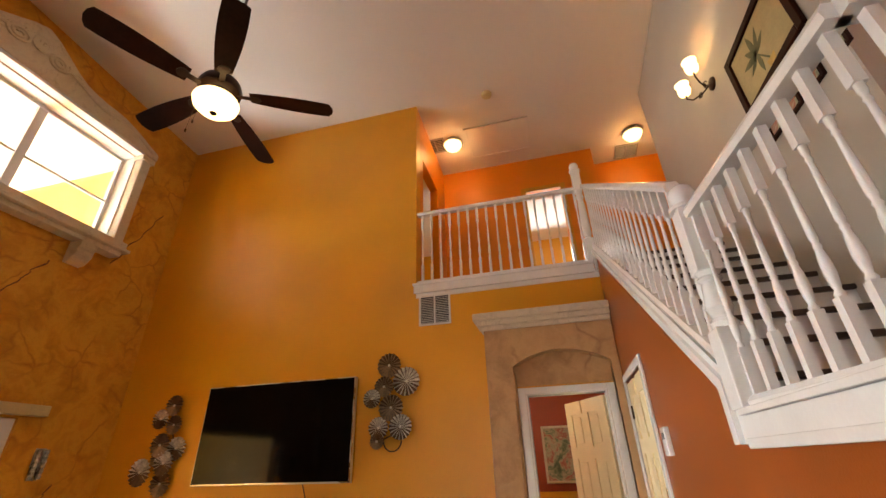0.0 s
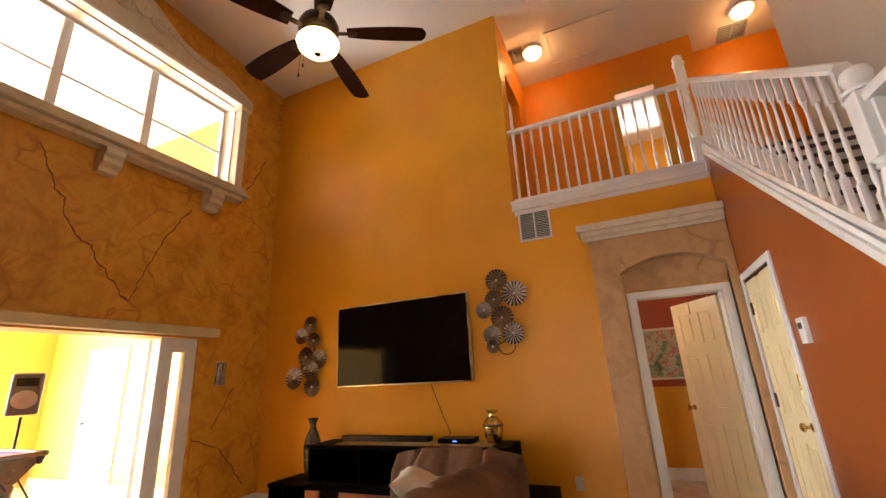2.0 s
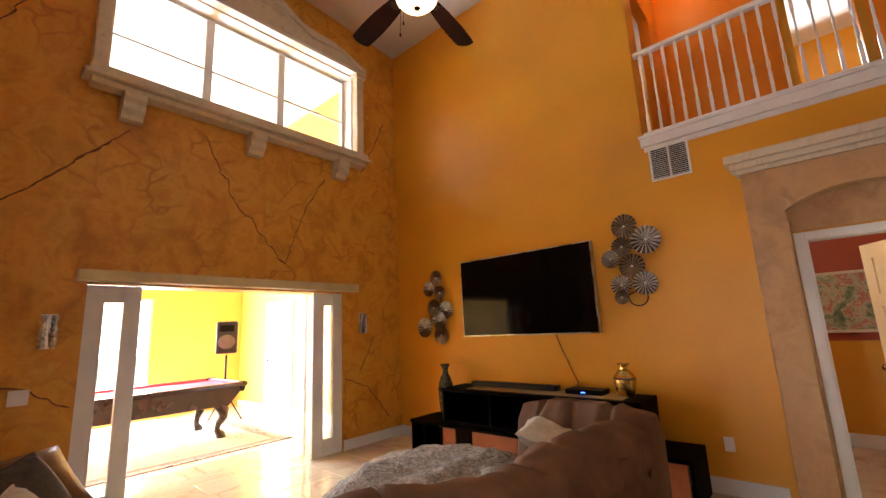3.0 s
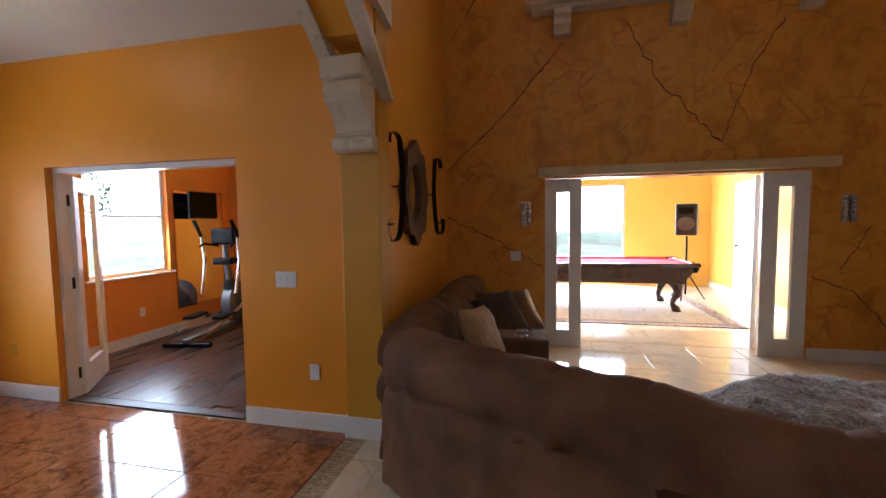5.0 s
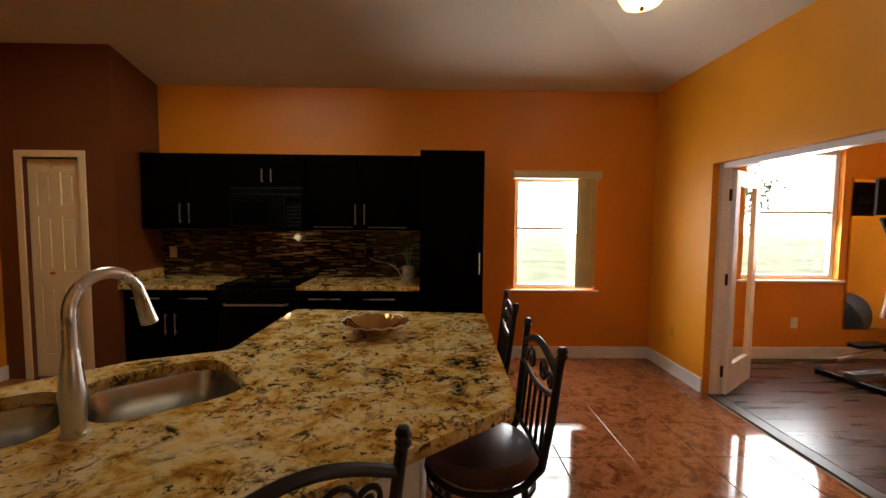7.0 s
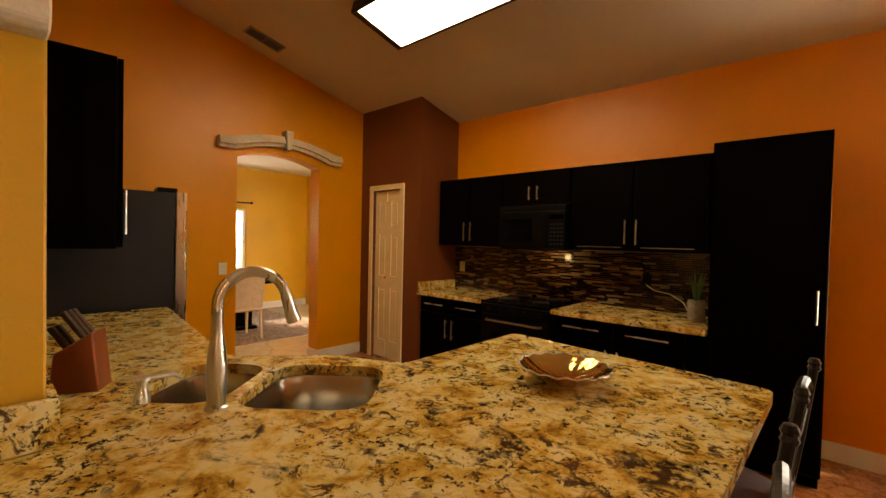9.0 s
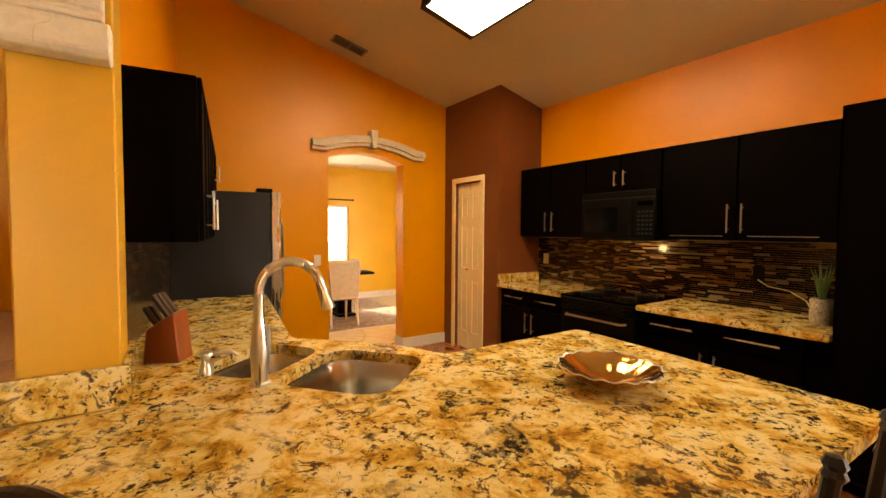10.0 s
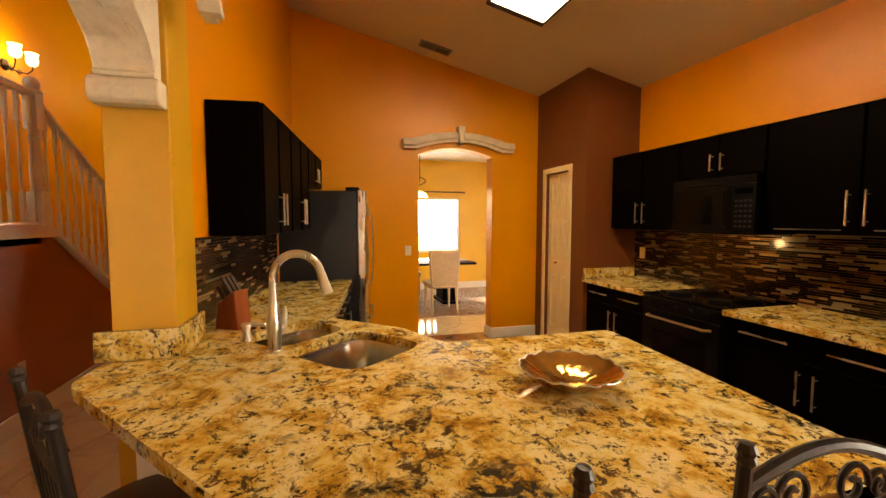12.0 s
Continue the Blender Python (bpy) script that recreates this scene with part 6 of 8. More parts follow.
M_HIDE = mat("brown_leather", (0.17, 0.075, 0.03), 0.3, var=0.25, scale=6, bump=0.08)
M_FUR = mat("dark_fur", (0.06, 0.03, 0.018), 0.9, var=0.4, scale=30, fine=220, bump=0.9)
M_BEIGE = mat("beige_cloth", (0.34, 0.22, 0.11), 0.85, var=0.15, scale=20, bump=0.3)
pillow("shiny brown leather throw pillow on the sofa", pose(-1.35, 4.68, 0.64, 46, 0, -60), 0.58, 0.46, M_HIDE, 1)
pillow("dark fur throw pillow on the sofa", pose(-0.93, 4.64, 0.67, 35, 6, -40), 0.46, 0.42, M_FUR, 2)
pillow("beige cloth throw pillow on the sofa", pose(-0.18, 4.58, 0.69, 24, -6, -14), 0.46, 0.44, M_BEIGE, 3)
pillow("cream cloth throw pillow leaning by the sofa arm", pose(0.92, 6.98, 0.72, 70, 0, -70), 0.46, 0.42, mat("cream_cloth", (0.55, 0.47, 0.36), 0.85, var=0.08, scale=18, bump=0.3), 4)

# ottoman under a fur throw
ot = thing("ottoman", "low round ottoman beside the sectional sofa", "ottoman", pose(0.22, 6.62, 0))
part("body", lathe(bmesh.new(), [(0, 0.04), (0.56, 0.04), (0.58, 0.1), (0.58, 0.42), (0.54, 0.47), (0, 0.48)], seg=32), M_LEATHER, ot, smooth=True)
bm = bmesh.new()
n = 56
gr = []
for i in range(n + 1):
    row = []
    for j in range(n + 1):
        u, v = 2 * i / n - 1, 2 * j / n - 1
        x, y = u * 0.82, v * 0.86
        r = math.hypot(x, y)
        z = 0.515 - max(0, r - 0.5) ** 1.3 * 0.75 + 0.035 * noise.noise((x * 5, y * 5, 3)) + 0.022 * noise.noise((x * 14, y * 14, 7)) + 0.008 * noise.noise((x * 40, y * 40, 1))
        row.append(bm.verts.new((x * (1 - 0.12 * max(0, r - 0.55)), y * (1 - 0.12 * max(0, r - 0.55)), max(0.2, z))))
    gr.append(row)
for i in range(n):
    for j in range(n):
        bm.faces.new((gr[i][j], gr[i + 1][j], gr[i + 1][j + 1], gr[i][j + 1]))
bmesh.ops.solidify(bm, geom=bm.faces[:], thickness=0.012)
th = thing("fur_throw", "crumpled grey brown fur throw draped over the ottoman", "throw blanket", pose(0.22, 6.62, 0.02))
part("cloth", bm, stone_mat("mottled_fur", [(0.36, (0.17, 0.125, 0.095)), (0.5, (0.46, 0.39, 0.32)), (0.62, (0.72, 0.66, 0.58))], 16, 0.95, bump=0.8), th, smooth=True)

# ---- pool room ----
M_MAHOG = mat("dark_mahogany", (0.035, 0.014, 0.010), 0.22, var=0.3, scale=4, fine=30, bump=0.02, coat=0.3)
M_FELT = mat("red_felt", (0.62, 0.03, 0.07), 0.9, var=0.06, scale=20, fine=300, bump=0.1)
pt = thing("pool_table", "dark wood pool table with red felt and carved legs", "pool table", pose(-5.08, 6.08, 0))
W2, L2 = 0.68, 1.28
part("bed", bx((-W2 + 0.13, -L2 + 0.13, 0.735, W2 - 0.13, L2 - 0.13, 0.765)), M_FELT, pt)
for s in (-1, 1):
    part("rail", bx((s * W2 - 0.075 if s > 0 else -W2, -L2, 0.74, W2 if s > 0 else -W2 + 0.075, L2, 0.80), w=0.012), M_MAHOG, pt)
    part("rail", bx((-W2 + 0.075, L2 - 0.075 if s > 0 else -L2, 0.74, W2 - 0.075, L2 if s > 0 else -L2 + 0.075, 0.80), w=0.012), M_MAHOG, pt)
    part("cushion", bx((W2 - 0.135 if s > 0 else -W2 + 0.076, -L2 + 0.16, 0.755, W2 - 0.076 if s > 0 else -W2 + 0.135, L2 - 0.16, 0.795), w=0.01), M_FELT, pt)
    part("cushion", bx((-W2 + 0.16, L2 - 0.135 if s > 0 else -L2 + 0.076, 0.755, W2 - 0.16, L2 - 0.076 if s > 0 else -L2 + 0.135, 0.795), w=0.01), M_FELT, pt)
bm = bmesh.new()
lo, hi = [(-0.52, -1.08), (0.52, -1.08), (0.52, 1.08), (-0.52, 1.08)], [(-W2 + 0.03, -L2 + 0.03), (W2 - 0.03, -L2 + 0.03), (W2 - 0.03, L2 - 0.03), (-W2 + 0.03, L2 - 0.03)]
a_, b_ = [bm.verts.new((x, y, 0.46)) for x, y in lo], [bm.verts.new((x, y, 0.738)) for x, y in hi]
bm.faces.new(a_), bm.faces.new(b_)
for k in range(4):
    bm.faces.new((a_[k], a_[(k + 1) % 4], b_[(k + 1) % 4], b_[k]))
part("apron", bevel(bm, 0.012), M_MAHOG, pt)
for sx in (-1, 1):
    for sy in (-1, 1):
        pts = [(sx * 0.42, sy * 0.96, 0.5), (sx * 0.47, sy * 1.02, 0.40), (sx * 0.47, sy * 1.02, 0.30), (sx * 0.43, sy * 0.97, 0.2), (sx * 0.42, sy * 0.96, 0.12), (sx * 0.45, sy * 1.0, 0.06), (sx * 0.46, sy * 1.01, 0.0)]
        part("leg", tube(bmesh.new(), pts, [0.09, 0.085, 0.065, 0.045, 0.04, 0.062, 0.07], 12), M_MAHOG, pt, "curved carved claw foot leg", smooth=True)
        part("pocket", lathe(bmesh.new(), [(0.06, 0.805), (0.065, 0.79), (0.05, 0.72), (0.03, 0.66), (0, 0.65)], sx * (W2 - 0.06), sy * (L2 - 0.06), 0, 12), M_BLACK, pt)
t = thing("area_rug", "cream patterned rug with a dark scroll border under the pool table", "rug", pose(-5.05, 6.0, 0.0))
M_RUG = stone_mat("cream_rug_pile", [(0.4, (0.42, 0.34, 0.26)), (0.5, (0.62, 0.55, 0.46)), (0.62, (0.52, 0.44, 0.36))], 9, 0.95, bump=0.4)
M_RUGB = stone_mat("rug_border_pile", [(0.44, (0.10, 0.06, 0.05)), (0.5, (0.45, 0.36, 0.28)), (0.6, (0.20, 0.10, 0.08))], 12, 0.95, bump=0.4)
part("field", bx((-1.2, -1.5, 0.001, 1.2, 1.5, 0.012)), M_RUG, t)
for b in ((-1.4, -1.7, 0.001, 1.4, -1.5, 0.013), (-1.4, 1.5, 0.001, 1.4, 1.7, 0.013), (-1.4, -1.5, 0.001, -1.2, 1.5, 0.013), (1.2, -1.5, 0.001, 1.4, 1.5, 0.013)):
    part("border", bx(b), M_RUGB, t, "dark scrolled rug border")
pd = tagged(thing("door_pool_room", "white panel door with a white casing in the pool room", "door", pose(-5.73, 8.55, 0)), kind="structure")
part("casing", bx((-0.53, -0.022, 0, -0.43, -0.001, 2.14), (0.43, -0.022, 0, 0.53, -0.001, 2.14), (-0.43, -0.022, 2.04, 0.43, -0.001, 2.14), w=0.004), M_WHITE, pd)
part("leaf", bx((-0.425, -0.014, 0.01, 0.425, -0.001, 2.035), w=0.003), M_WHITE, pd)
for x in (-0.20, 0.20):
    for z0, z1 in ((0.20, 0.82), (0.98, 1.60), (1.70, 1.92)):
        part("panel", bx((x - 0.14, -0.022, z0, x + 0.14, -0.0145, z1), w=0.006), M_WHITE, pd)
part("knob", lathe(bmesh.new(), [(0, 0), (0.012, 0), (0.012, 0.03), (0.026, 0.045), (0.026, 0.06), (0, 0.068)], seg=12, m=pose(-0.36, -0.014, 0.98, 90, 0, 0)), M_BRONZE, pd, smooth=True)
sp = thing("loudspeaker", "grey loudspeaker cabinet on its pole stand", "loudspeaker", pose(-5.78, 7.57, 1.19, 0, 0, 66) @ Matrix.Diagonal((1.08, 1.0, 0.95, 1)))
part("cabinet", bx((-0.16, -0.15, 0, 0.16, 0.15, 0.60), w=0.03, seg=3), M_FRIDGE, sp)
part("woofer", lathe(bmesh.new(), [(0, 0.0), (0.05, 0.008), (0.11, -0.012), (0.125, 0.0), (0.13, 0.006), (0.115, 0.012), (0.05, 0.03), (0.0, 0.035)], seg=22, m=pose(0, -0.148, 0.22, 90, 0, 0)), mat("grey_cone", (0.09, 0.09, 0.10), 0.5, 0.0, var=0.1, scale=12), sp, "mid grey woofer cone")
part("horn", bx((-0.11, -0.156, 0.41, 0.11, -0.149, 0.53), w=0.003), M_BLACK, sp)
ss = thing("speaker_stand", "black tripod speaker stand", "speaker stand", pose(-5.78, 7.57, 0))
part("pole", tube(bmesh.new(), [(0, 0, 0.1), (0, 0, 1.17)], 0.018, 10), M_BLACK, ss)
for k in range(3):
    a = radians(90 + 120 * k)
    part("leg", tube(bmesh.new(), [(0, 0, 0.55), (0.32 * math.cos(a), 0.32 * math.sin(a), 0.012)], 0.012, 8), M_BLACK, ss)

# ---- gym ----
el = thing("elliptical_trainer", "grey and black elliptical exercise machine", "elliptical trainer", pose(-2.25, 0.62, 0, 0, 0, 10))
M_GREYP = mat("grey_machine_plastic", (0.13, 0.135, 0.145), 0.4, 0.2, var=0.1, scale=8)
part("base_rail", bx((-0.75, -0.05, 0.06, 0.75, 0.05, 0.11), w=0.012), M_GREYP, el)
for x in (-0.75, 0.72):
    part("foot_bar", bx((x - 0.04, -0.3, 0.0, x + 0.04, 0.3, 0.06), w=0.015), M_BLACK, el)
part("flywheel_housing", lathe(bmesh.new(), [(0, -0.09), (0.26, -0.09), (0.30, -0.06), (0.30, 0.06), (0.26, 0.09), (0, 0.09)], seg=26, m=pose(-0.42, 0, 0.36, 90, 0, 0)), M_GREYP, el, smooth=True)
part("mast", tube(bmesh.new(), [(-0.30, 0, 0.4), (-0.22, 0, 0.9), (-0.18, 0, 1.32)], [0.06, 0.045, 0.035], 10), M_GREYP, el, smooth=True)
part("monitor", bx((-0.28, -0.17, 1.22, -0.12, 0.17, 1.45), w=0.03), M_BLACK, el)
for s in (-1, 1):
    part("moving_arm", tube(bmesh.new(), [(0.02, s * 0.24, 0.55), (-0.1, s * 0.25, 1.0), (-0.05, s * 0.26, 1.35), (0.08, s * 0.26, 1.55)], [0.022, 0.022, 0.018, 0.022], 10), M_STEEL, el, smooth=True)
    part("pedal_arm", tube(bmesh.new(), [(-0.4, s * 0.16, 0.30 + 0.08 * s), (0.1, s * 0.19, 0.24), (0.62, s * 0.2, 0.16)], 0.022, 8), M_STEEL, el)
    part("pedal", bx((0.05, s * 0.2 - 0.07, 0.27, 0.42, s * 0.2 + 0.07, 0.31), w=0.015), M_BLACK, el)
    part("grip", tube(bmesh.new(), [(-0.2, s * 0.1, 1.2), (-0.05, s * 0.22, 1.24), (0.05, s * 0.22, 1.2)], 0.015, 8), M_BLACK, el)
part("shroud", tube(bmesh.new(), [(-0.50, 0, 0.10), (-0.42, 0, 0.34), (-0.30, 0, 0.56), (-0.24, 0, 0.72)], [0.20, 0.185, 0.12, 0.06], 14), mat("charcoal_machine_plastic", (0.03, 0.032, 0.036), 0.35, var=0.1, scale=8), el, "charcoal plastic shroud", smooth=True)
part("tray", bx((-0.27, -0.14, 0.94, -0.08, 0.14, 1.03), w=0.02), M_BLACK, el, "black bottle tray")
for s in (-1, 1):
    part("arm_grip", tube(bmesh.new(), [(-0.055, s * 0.26, 1.34), (0.01, s * 0.261, 1.45), (0.083, s * 0.261, 1.555)], [0.025, 0.027, 0.026], 10), M_BLACK, el, "black foam grip")
mi = thing("gym_mirror", "tall wall mirror on the orange gym wall", "mirror", pose(-2.62, 0.0, 0))
part("glass", bx((-0.44, 0.003, 0.35, 0.44, 0.012, 1.98)), mat("gym_mirror_silver", (0.85, 0.85, 0.85), 0.02, 1.0, var=0.02, scale=3, bump=0), mi)
part("edge", bx((-0.46, 0.001, 0.33, -0.44, 0.016, 2.0), (0.44, 0.001, 0.33, 0.46, 0.016, 2.0), (-0.44, 0.001, 0.33, 0.44, 0.016, 0.35), (-0.44, 0.001, 1.98, 0.44, 0.016, 2.0)), M_BRASS, mi)
t = thing("gym_television", "small black television on a bracket in the gym", "television", pose(-2.46, 0.22, 1.78, 0, 0, 170))
part("body", bx((-0.22, -0.02, -0.19, 0.22, 0.02, 0.19), w=0.006), M_BLACK, t)
part("screen", bx((-0.205, -0.023, -0.17, 0.205, -0.0205, 0.175)), M_SCREEN, t)
part("bracket", bx((-0.04, 0.021, -0.04, 0.04, 0.2, 0.04)), M_BLACK, t)
# gym door frame and glazed leaf folded back
t = tagged(thing("door_frame_gym", "white door frame of the gym opening", "door frame", pose(0, 0, 0)), kind="structure")
part("jamb", bx((-0.149, 0.94, 0, -0.06, 0.985, 1.995), w=0.003), M_WHITE, t)
part("jamb", bx((-0.149, 2.74, 0, -0.10, 2.78, 1.995), w=0.003), M_WHITE, t)
part("header", bx((-0.149, 0.985, 1.95, -0.06, 2.74, 1.995), w=0.003), M_WHITE, t)
part("threshold", bx((-0.13, 0.985, -0.012, -0.03, 2.74, 0.008), w=0.003), M_TREAD, t, "dark wood threshold")
t = tagged(thing("door_gym", "white glazed door leaf folded back into the gym", "door", pose(-0.155, 1.0, 0.01, 0, 0, 218)), kind="structure")
part("frame", bx((0, -0.02, 0, 0.11, 0.02, 1.93), (0.55, -0.02, 0, 0.66, 0.02, 1.93), (0.11, -0.02, 0, 0.55, 0.02, 0.25), (0.11, -0.02, 1.8, 0.55, 0.02, 1.93), w=0.004), M_WHITE, t)
g = part("pane", bx((0.11, -0.004, 0.25, 0.55, 0.004, 1.8)), M_GLASS, t)
g.visible_shadow = False
hinges(t, (0.2, 1.0, 1.72), 0.0, 0.02)

# garden seen through the gym window
rng = random.Random(4)
def shrub(x, y, h, r):
    t = thing("garden_tree", "leafy green tree beyond the window", "tree", pose(x, y, -0.12))
    part("trunk", tube(bmesh.new(), [(0, 0, 0), (0.03, 0.02, h * 0.3), (-0.02, 0.0, h * 0.6)], [0.09, 0.07, 0.04], 8), M_TREAD, t)
    vs, fs = [], []
    for k in range(900):
        v = Vector((rng.gauss(0, 1), rng.gauss(0, 1), rng.gauss(0, 1))).normalized() * (rng.random() ** 0.4)
        v *= 1 + 0.35 * noise.noise(v * 2.2 + Vector((x, y, 0)))
        c = Vector((v.x * r, v.y * r, h * 0.62 + v.z * h * 0.36))
        a, b = Vector((rng.gauss(0, 1), rng.gauss(0, 1), rng.gauss(0, 1))).normalized() * 0.16, Vector((rng.gauss(0, 1), rng.gauss(0, 1), rng.gauss(0, 1))).normalized() * 0.07
        i = len(vs)
        vs += [c - a, c + b, c + a, c - b]
        fs.append((i, i + 1, i + 2, i + 3))
    me = bpy.data.meshes.new("crown")
    me.from_pydata([tuple(v) for v in vs], [], fs)
    me.materials.append(M_LEAFY)
    part("crown", me, M_LEAFY, t)


M_LEAFY = mat("green_leaves", (0.06, 0.13, 0.03), 0.6, var=0.4, scale=3, bump=0)
for x, y, h, r in ((-10.5, -16, 4.5, 2.2), (-14.5, -20, 5.5, 2.6), (-19, -25, 6, 3)):
    shrub(x, y, h, r)


# ---- kitchen ----
def ring_pts(cx, cy, w, h, r, ang, n=6):
    """A rounded rectangle turned by ang degrees."""
    pts = rounded([(-w / 2, -h / 2), (w / 2, -h / 2), (w / 2, h / 2), (-w / 2, h / 2)], r, n)
    c, s = math.cos(radians(ang)), math.sin(radians(ang))
    return [(cx + x * c - y * s, cy + x * s + y * c) for x, y in pts]


SINK_A = 41
c_, s_ = math.cos(radians(SINK_A)), math.sin(radians(SINK_A))
SINKS = [(3.265, 3.095, 0.43, 0.45), (3.58, 3.365, 0.31, 0.42)]
holes = [ring_pts(x, y, w, h, 0.12, SINK_A) for x, y, w, h in SINKS]
bm = bmesh.new()
for z in (0.92, 0.88):
    edges = []
    for loop in (PEN, *holes):
        vs = [bm.verts.new((x, y, z)) for x, y in loop]
        edges += [bm.edges.new((vs[k], vs[(k + 1) % len(vs)])) for k in range(len(vs))]
    bmesh.ops.triangle_fill(bm, use_beauty=True, edges=edges)
bm.verts.ensure_lookup_table()
tot = len(PEN) + sum(len(h) for h in holes)
st_ = 0
for loop in (PEN, *holes):
    n = len(loop)
    for k in range(n):
        a, b = st_ + k, st_ + (k + 1) % n
        bm.faces.new((bm.verts[a], bm.verts[b], bm.verts[tot + b], bm.verts[tot + a]))
    st_ += n
part("worktop", bm, M_GRANITE, pen)
part("upstand", bx((3.311, 3.778, 0.921, 3.333, 4.08, 1.04), (3.333, 3.778, 0.921, 3.65, 3.798, 1.04), w=0.003), M_GRANITE, pen)
part("base_wall", bevel(prism(bmesh.new(), [(2.42, 2.1), (3.02, 2.1), (3.06, 2.78), (3.42, 2.95), (3.72, 3.36), (3.30, 3.80), (3.0, 3.80), (2.42, 3.3)], 0.1, 0.67), 0.004, 1), M_ESPRESSO, pen)
part("bar_panel", bx((2.395, 2.1, 0.0, 2.418, 3.3, 0.878), w=0.003), M_WHITE, pen, "white painted bar panel")
part("bar_panel", bevel(prism(bmesh.new(), [(2.395, 3.31), (2.418, 3.302), (3.0, 3.803), (2.985, 3.825)], 0.0, 0.878), 0.002, 1), M_WHITE, pen, "white painted bar panel")
cabinet("base_cabinet", 3.95, 5.42, 0.0, 0.878, 3.875, 3.25, 3, "dark espresso base cabinet beside the fridge", True, kick=0.09)
sink = thing("kitchen_sink", "double bowl stainless steel sink under the granite", "sink", pose(0, 0, 0))
for (x, y, w, h), ol_ in zip(SINKS, holes):
    bm = bmesh.new()
    rings = []
    for sc, z in ((1.02, 0.879), (0.99, 0.87), (0.96, 0.75), (0.88, 0.70), (0.5, 0.695), (0.08, 0.69)):
        rings.append([bm.verts.new((x + (px - x) * sc, y + (py - y) * sc, z)) for px, py in ol_])
    for a_, b_ in zip(rings, rings[1:]):
        n = len(a_)
        for k in range(n):
            bm.faces.new((a_[k], a_[(k + 1) % n], b_[(k + 1) % n], b_[k]))
    bm.faces.new(rings[-1])
    o = part("bowl", bm, M_BASIN, sink, smooth=True)
    part("drain", lathe(bmesh.new(), [(0.04, 0.694), (0.042, 0.698), (0.03, 0.697), (0.0, 0.692)], x, y, 0, 16), M_STEEL, sink)
fa = thing("kitchen_faucet", "brushed steel gooseneck faucet with a lever", "faucet", pose(3.29, 3.427, 0.92))
dx, dy = -0.25, -0.97
part("base", lathe(bmesh.new(), [(0.0, 0), (0.034, 0), (0.034, 0.008), (0.026, 0.012), (0.028, 0.06), (0.031, 0.11), (0.024, 0.18), (0.017, 0.23), (0.0, 0.235)], seg=20), M_STEEL, fa, smooth=True)
pts = [(0, 0, 0.2), (0, 0, 0.3)] + [((0.1 - 0.1 * math.cos(a)) * dx, (0.1 - 0.1 * math.cos(a)) * dy, 0.315 + 0.1 * math.sin(a)) for a in [math.pi * k / 14 * 0.93 for k in range(15)]]
part("neck", tube(bmesh.new(), pts, [0.0165] * 12 + [0.0165] * 5, 14), M_STEEL, fa, smooth=True)
e = Vector(pts[-1])
part("spray_head", tube(bmesh.new(), [e, e + Vector((dx * 0.012, dy * 0.012, -0.04)), e + Vector((dx * 0.028, dy * 0.028, -0.09))], [0.0175, 0.020, 0.024], 14), M_STEEL, fa, smooth=True)
part("lever", tube(bmesh.new(), [(0.02, -0.02, 0.085), (0.05, -0.035, 0.10), (0.06, -0.04, 0.15), (0.055, -0.04, 0.18)], [0.013, 0.012, 0.009, 0.006], 10), M_STEEL, fa, smooth=True)
so = thing("soap_dispenser", "brushed steel soap pump beside the faucet", "soap dispenser", pose(3.50, 3.57, 0.92))
part("body", lathe(bmesh.new(), [(0, 0), (0.024, 0), (0.022, 0.02), (0.014, 0.045), (0.016, 0.06), (0.026, 0.072), (0.024, 0.08), (0, 0.082)], seg=16), M_STEEL, so, smooth=True)
part("spout", tube(bmesh.new(), [(0, 0, 0.072), (-0.03, -0.08, 0.078), (-0.035, -0.10, 0.062)], [0.009, 0.008, 0.006], 8), M_STEEL, so)
kb = thing("knife_block", "cherry wood knife block full of dark handled knives", "knife block", pose(3.775, 3.68, 0.92, 0, 0, -30))
M_CHERRY = mat("cherry_wood", (0.24, 0.055, 0.016), 0.35, var=0.2, scale=5, fine=30, bump=0.02, stretch=(1, 1, 0.2))
part("block", bevel(prism(bmesh.new(), [(-0.07, 0.0), (0.07, 0.0), (0.055, 0.13), (-0.05, 0.20)], -0.05, 0.05, "x"), 0.004, 1), M_CHERRY, kb)
for k, (u, v) in enumerate(((-0.03, -0.03), (0.0, -0.03), (0.03, -0.03), (-0.02, 0.02), (0.02, 0.02))):
    ln = 0.12 if k < 3 else 0.1
    z0 = 0.19 - 0.067 * (v + 0.05) / 0.1
    kn = part("knife_handle", bx((-0.011, -0.008, 0, 0.011, 0.008, ln), w=0.004), M_BRONZE, kb)
    kn.matrix_basis = pose(u, v, z0 - 0.012, -34, 0, 0)
bo = thing("glass_bowl", "scalloped amber gold glass bowl on the peninsula", "bowl", pose(2.645, 2.43, 0.92))
M_AMBER = mat("amber_gold_glass", (0.62, 0.34, 0.10), 0.12, 0.9, var=0.25, scale=9, bump=0.25, fine=25)
bm = bmesh.new()
rings = []
for r, z in ((0.05, 0.0), (0.065, 0.004), (0.105, 0.018), (0.142, 0.042), (0.168, 0.064), (0.164, 0.065), (0.138, 0.047), (0.10, 0.026), (0.055, 0.012), (0.01, 0.01)):
    rings.append([bm.verts.new(((r * (1 + 0.012 * math.sin(16 * a) * (r / 0.19))) * math.cos(a), (r * (1 + 0.012 * math.sin(16 * a) * (r / 0.19))) * math.sin(a), z + 0.004 * math.sin(16 * a) * (r / 0.19) ** 2)) for a in [2 * math.pi * k / 72 for k in range(72)]])
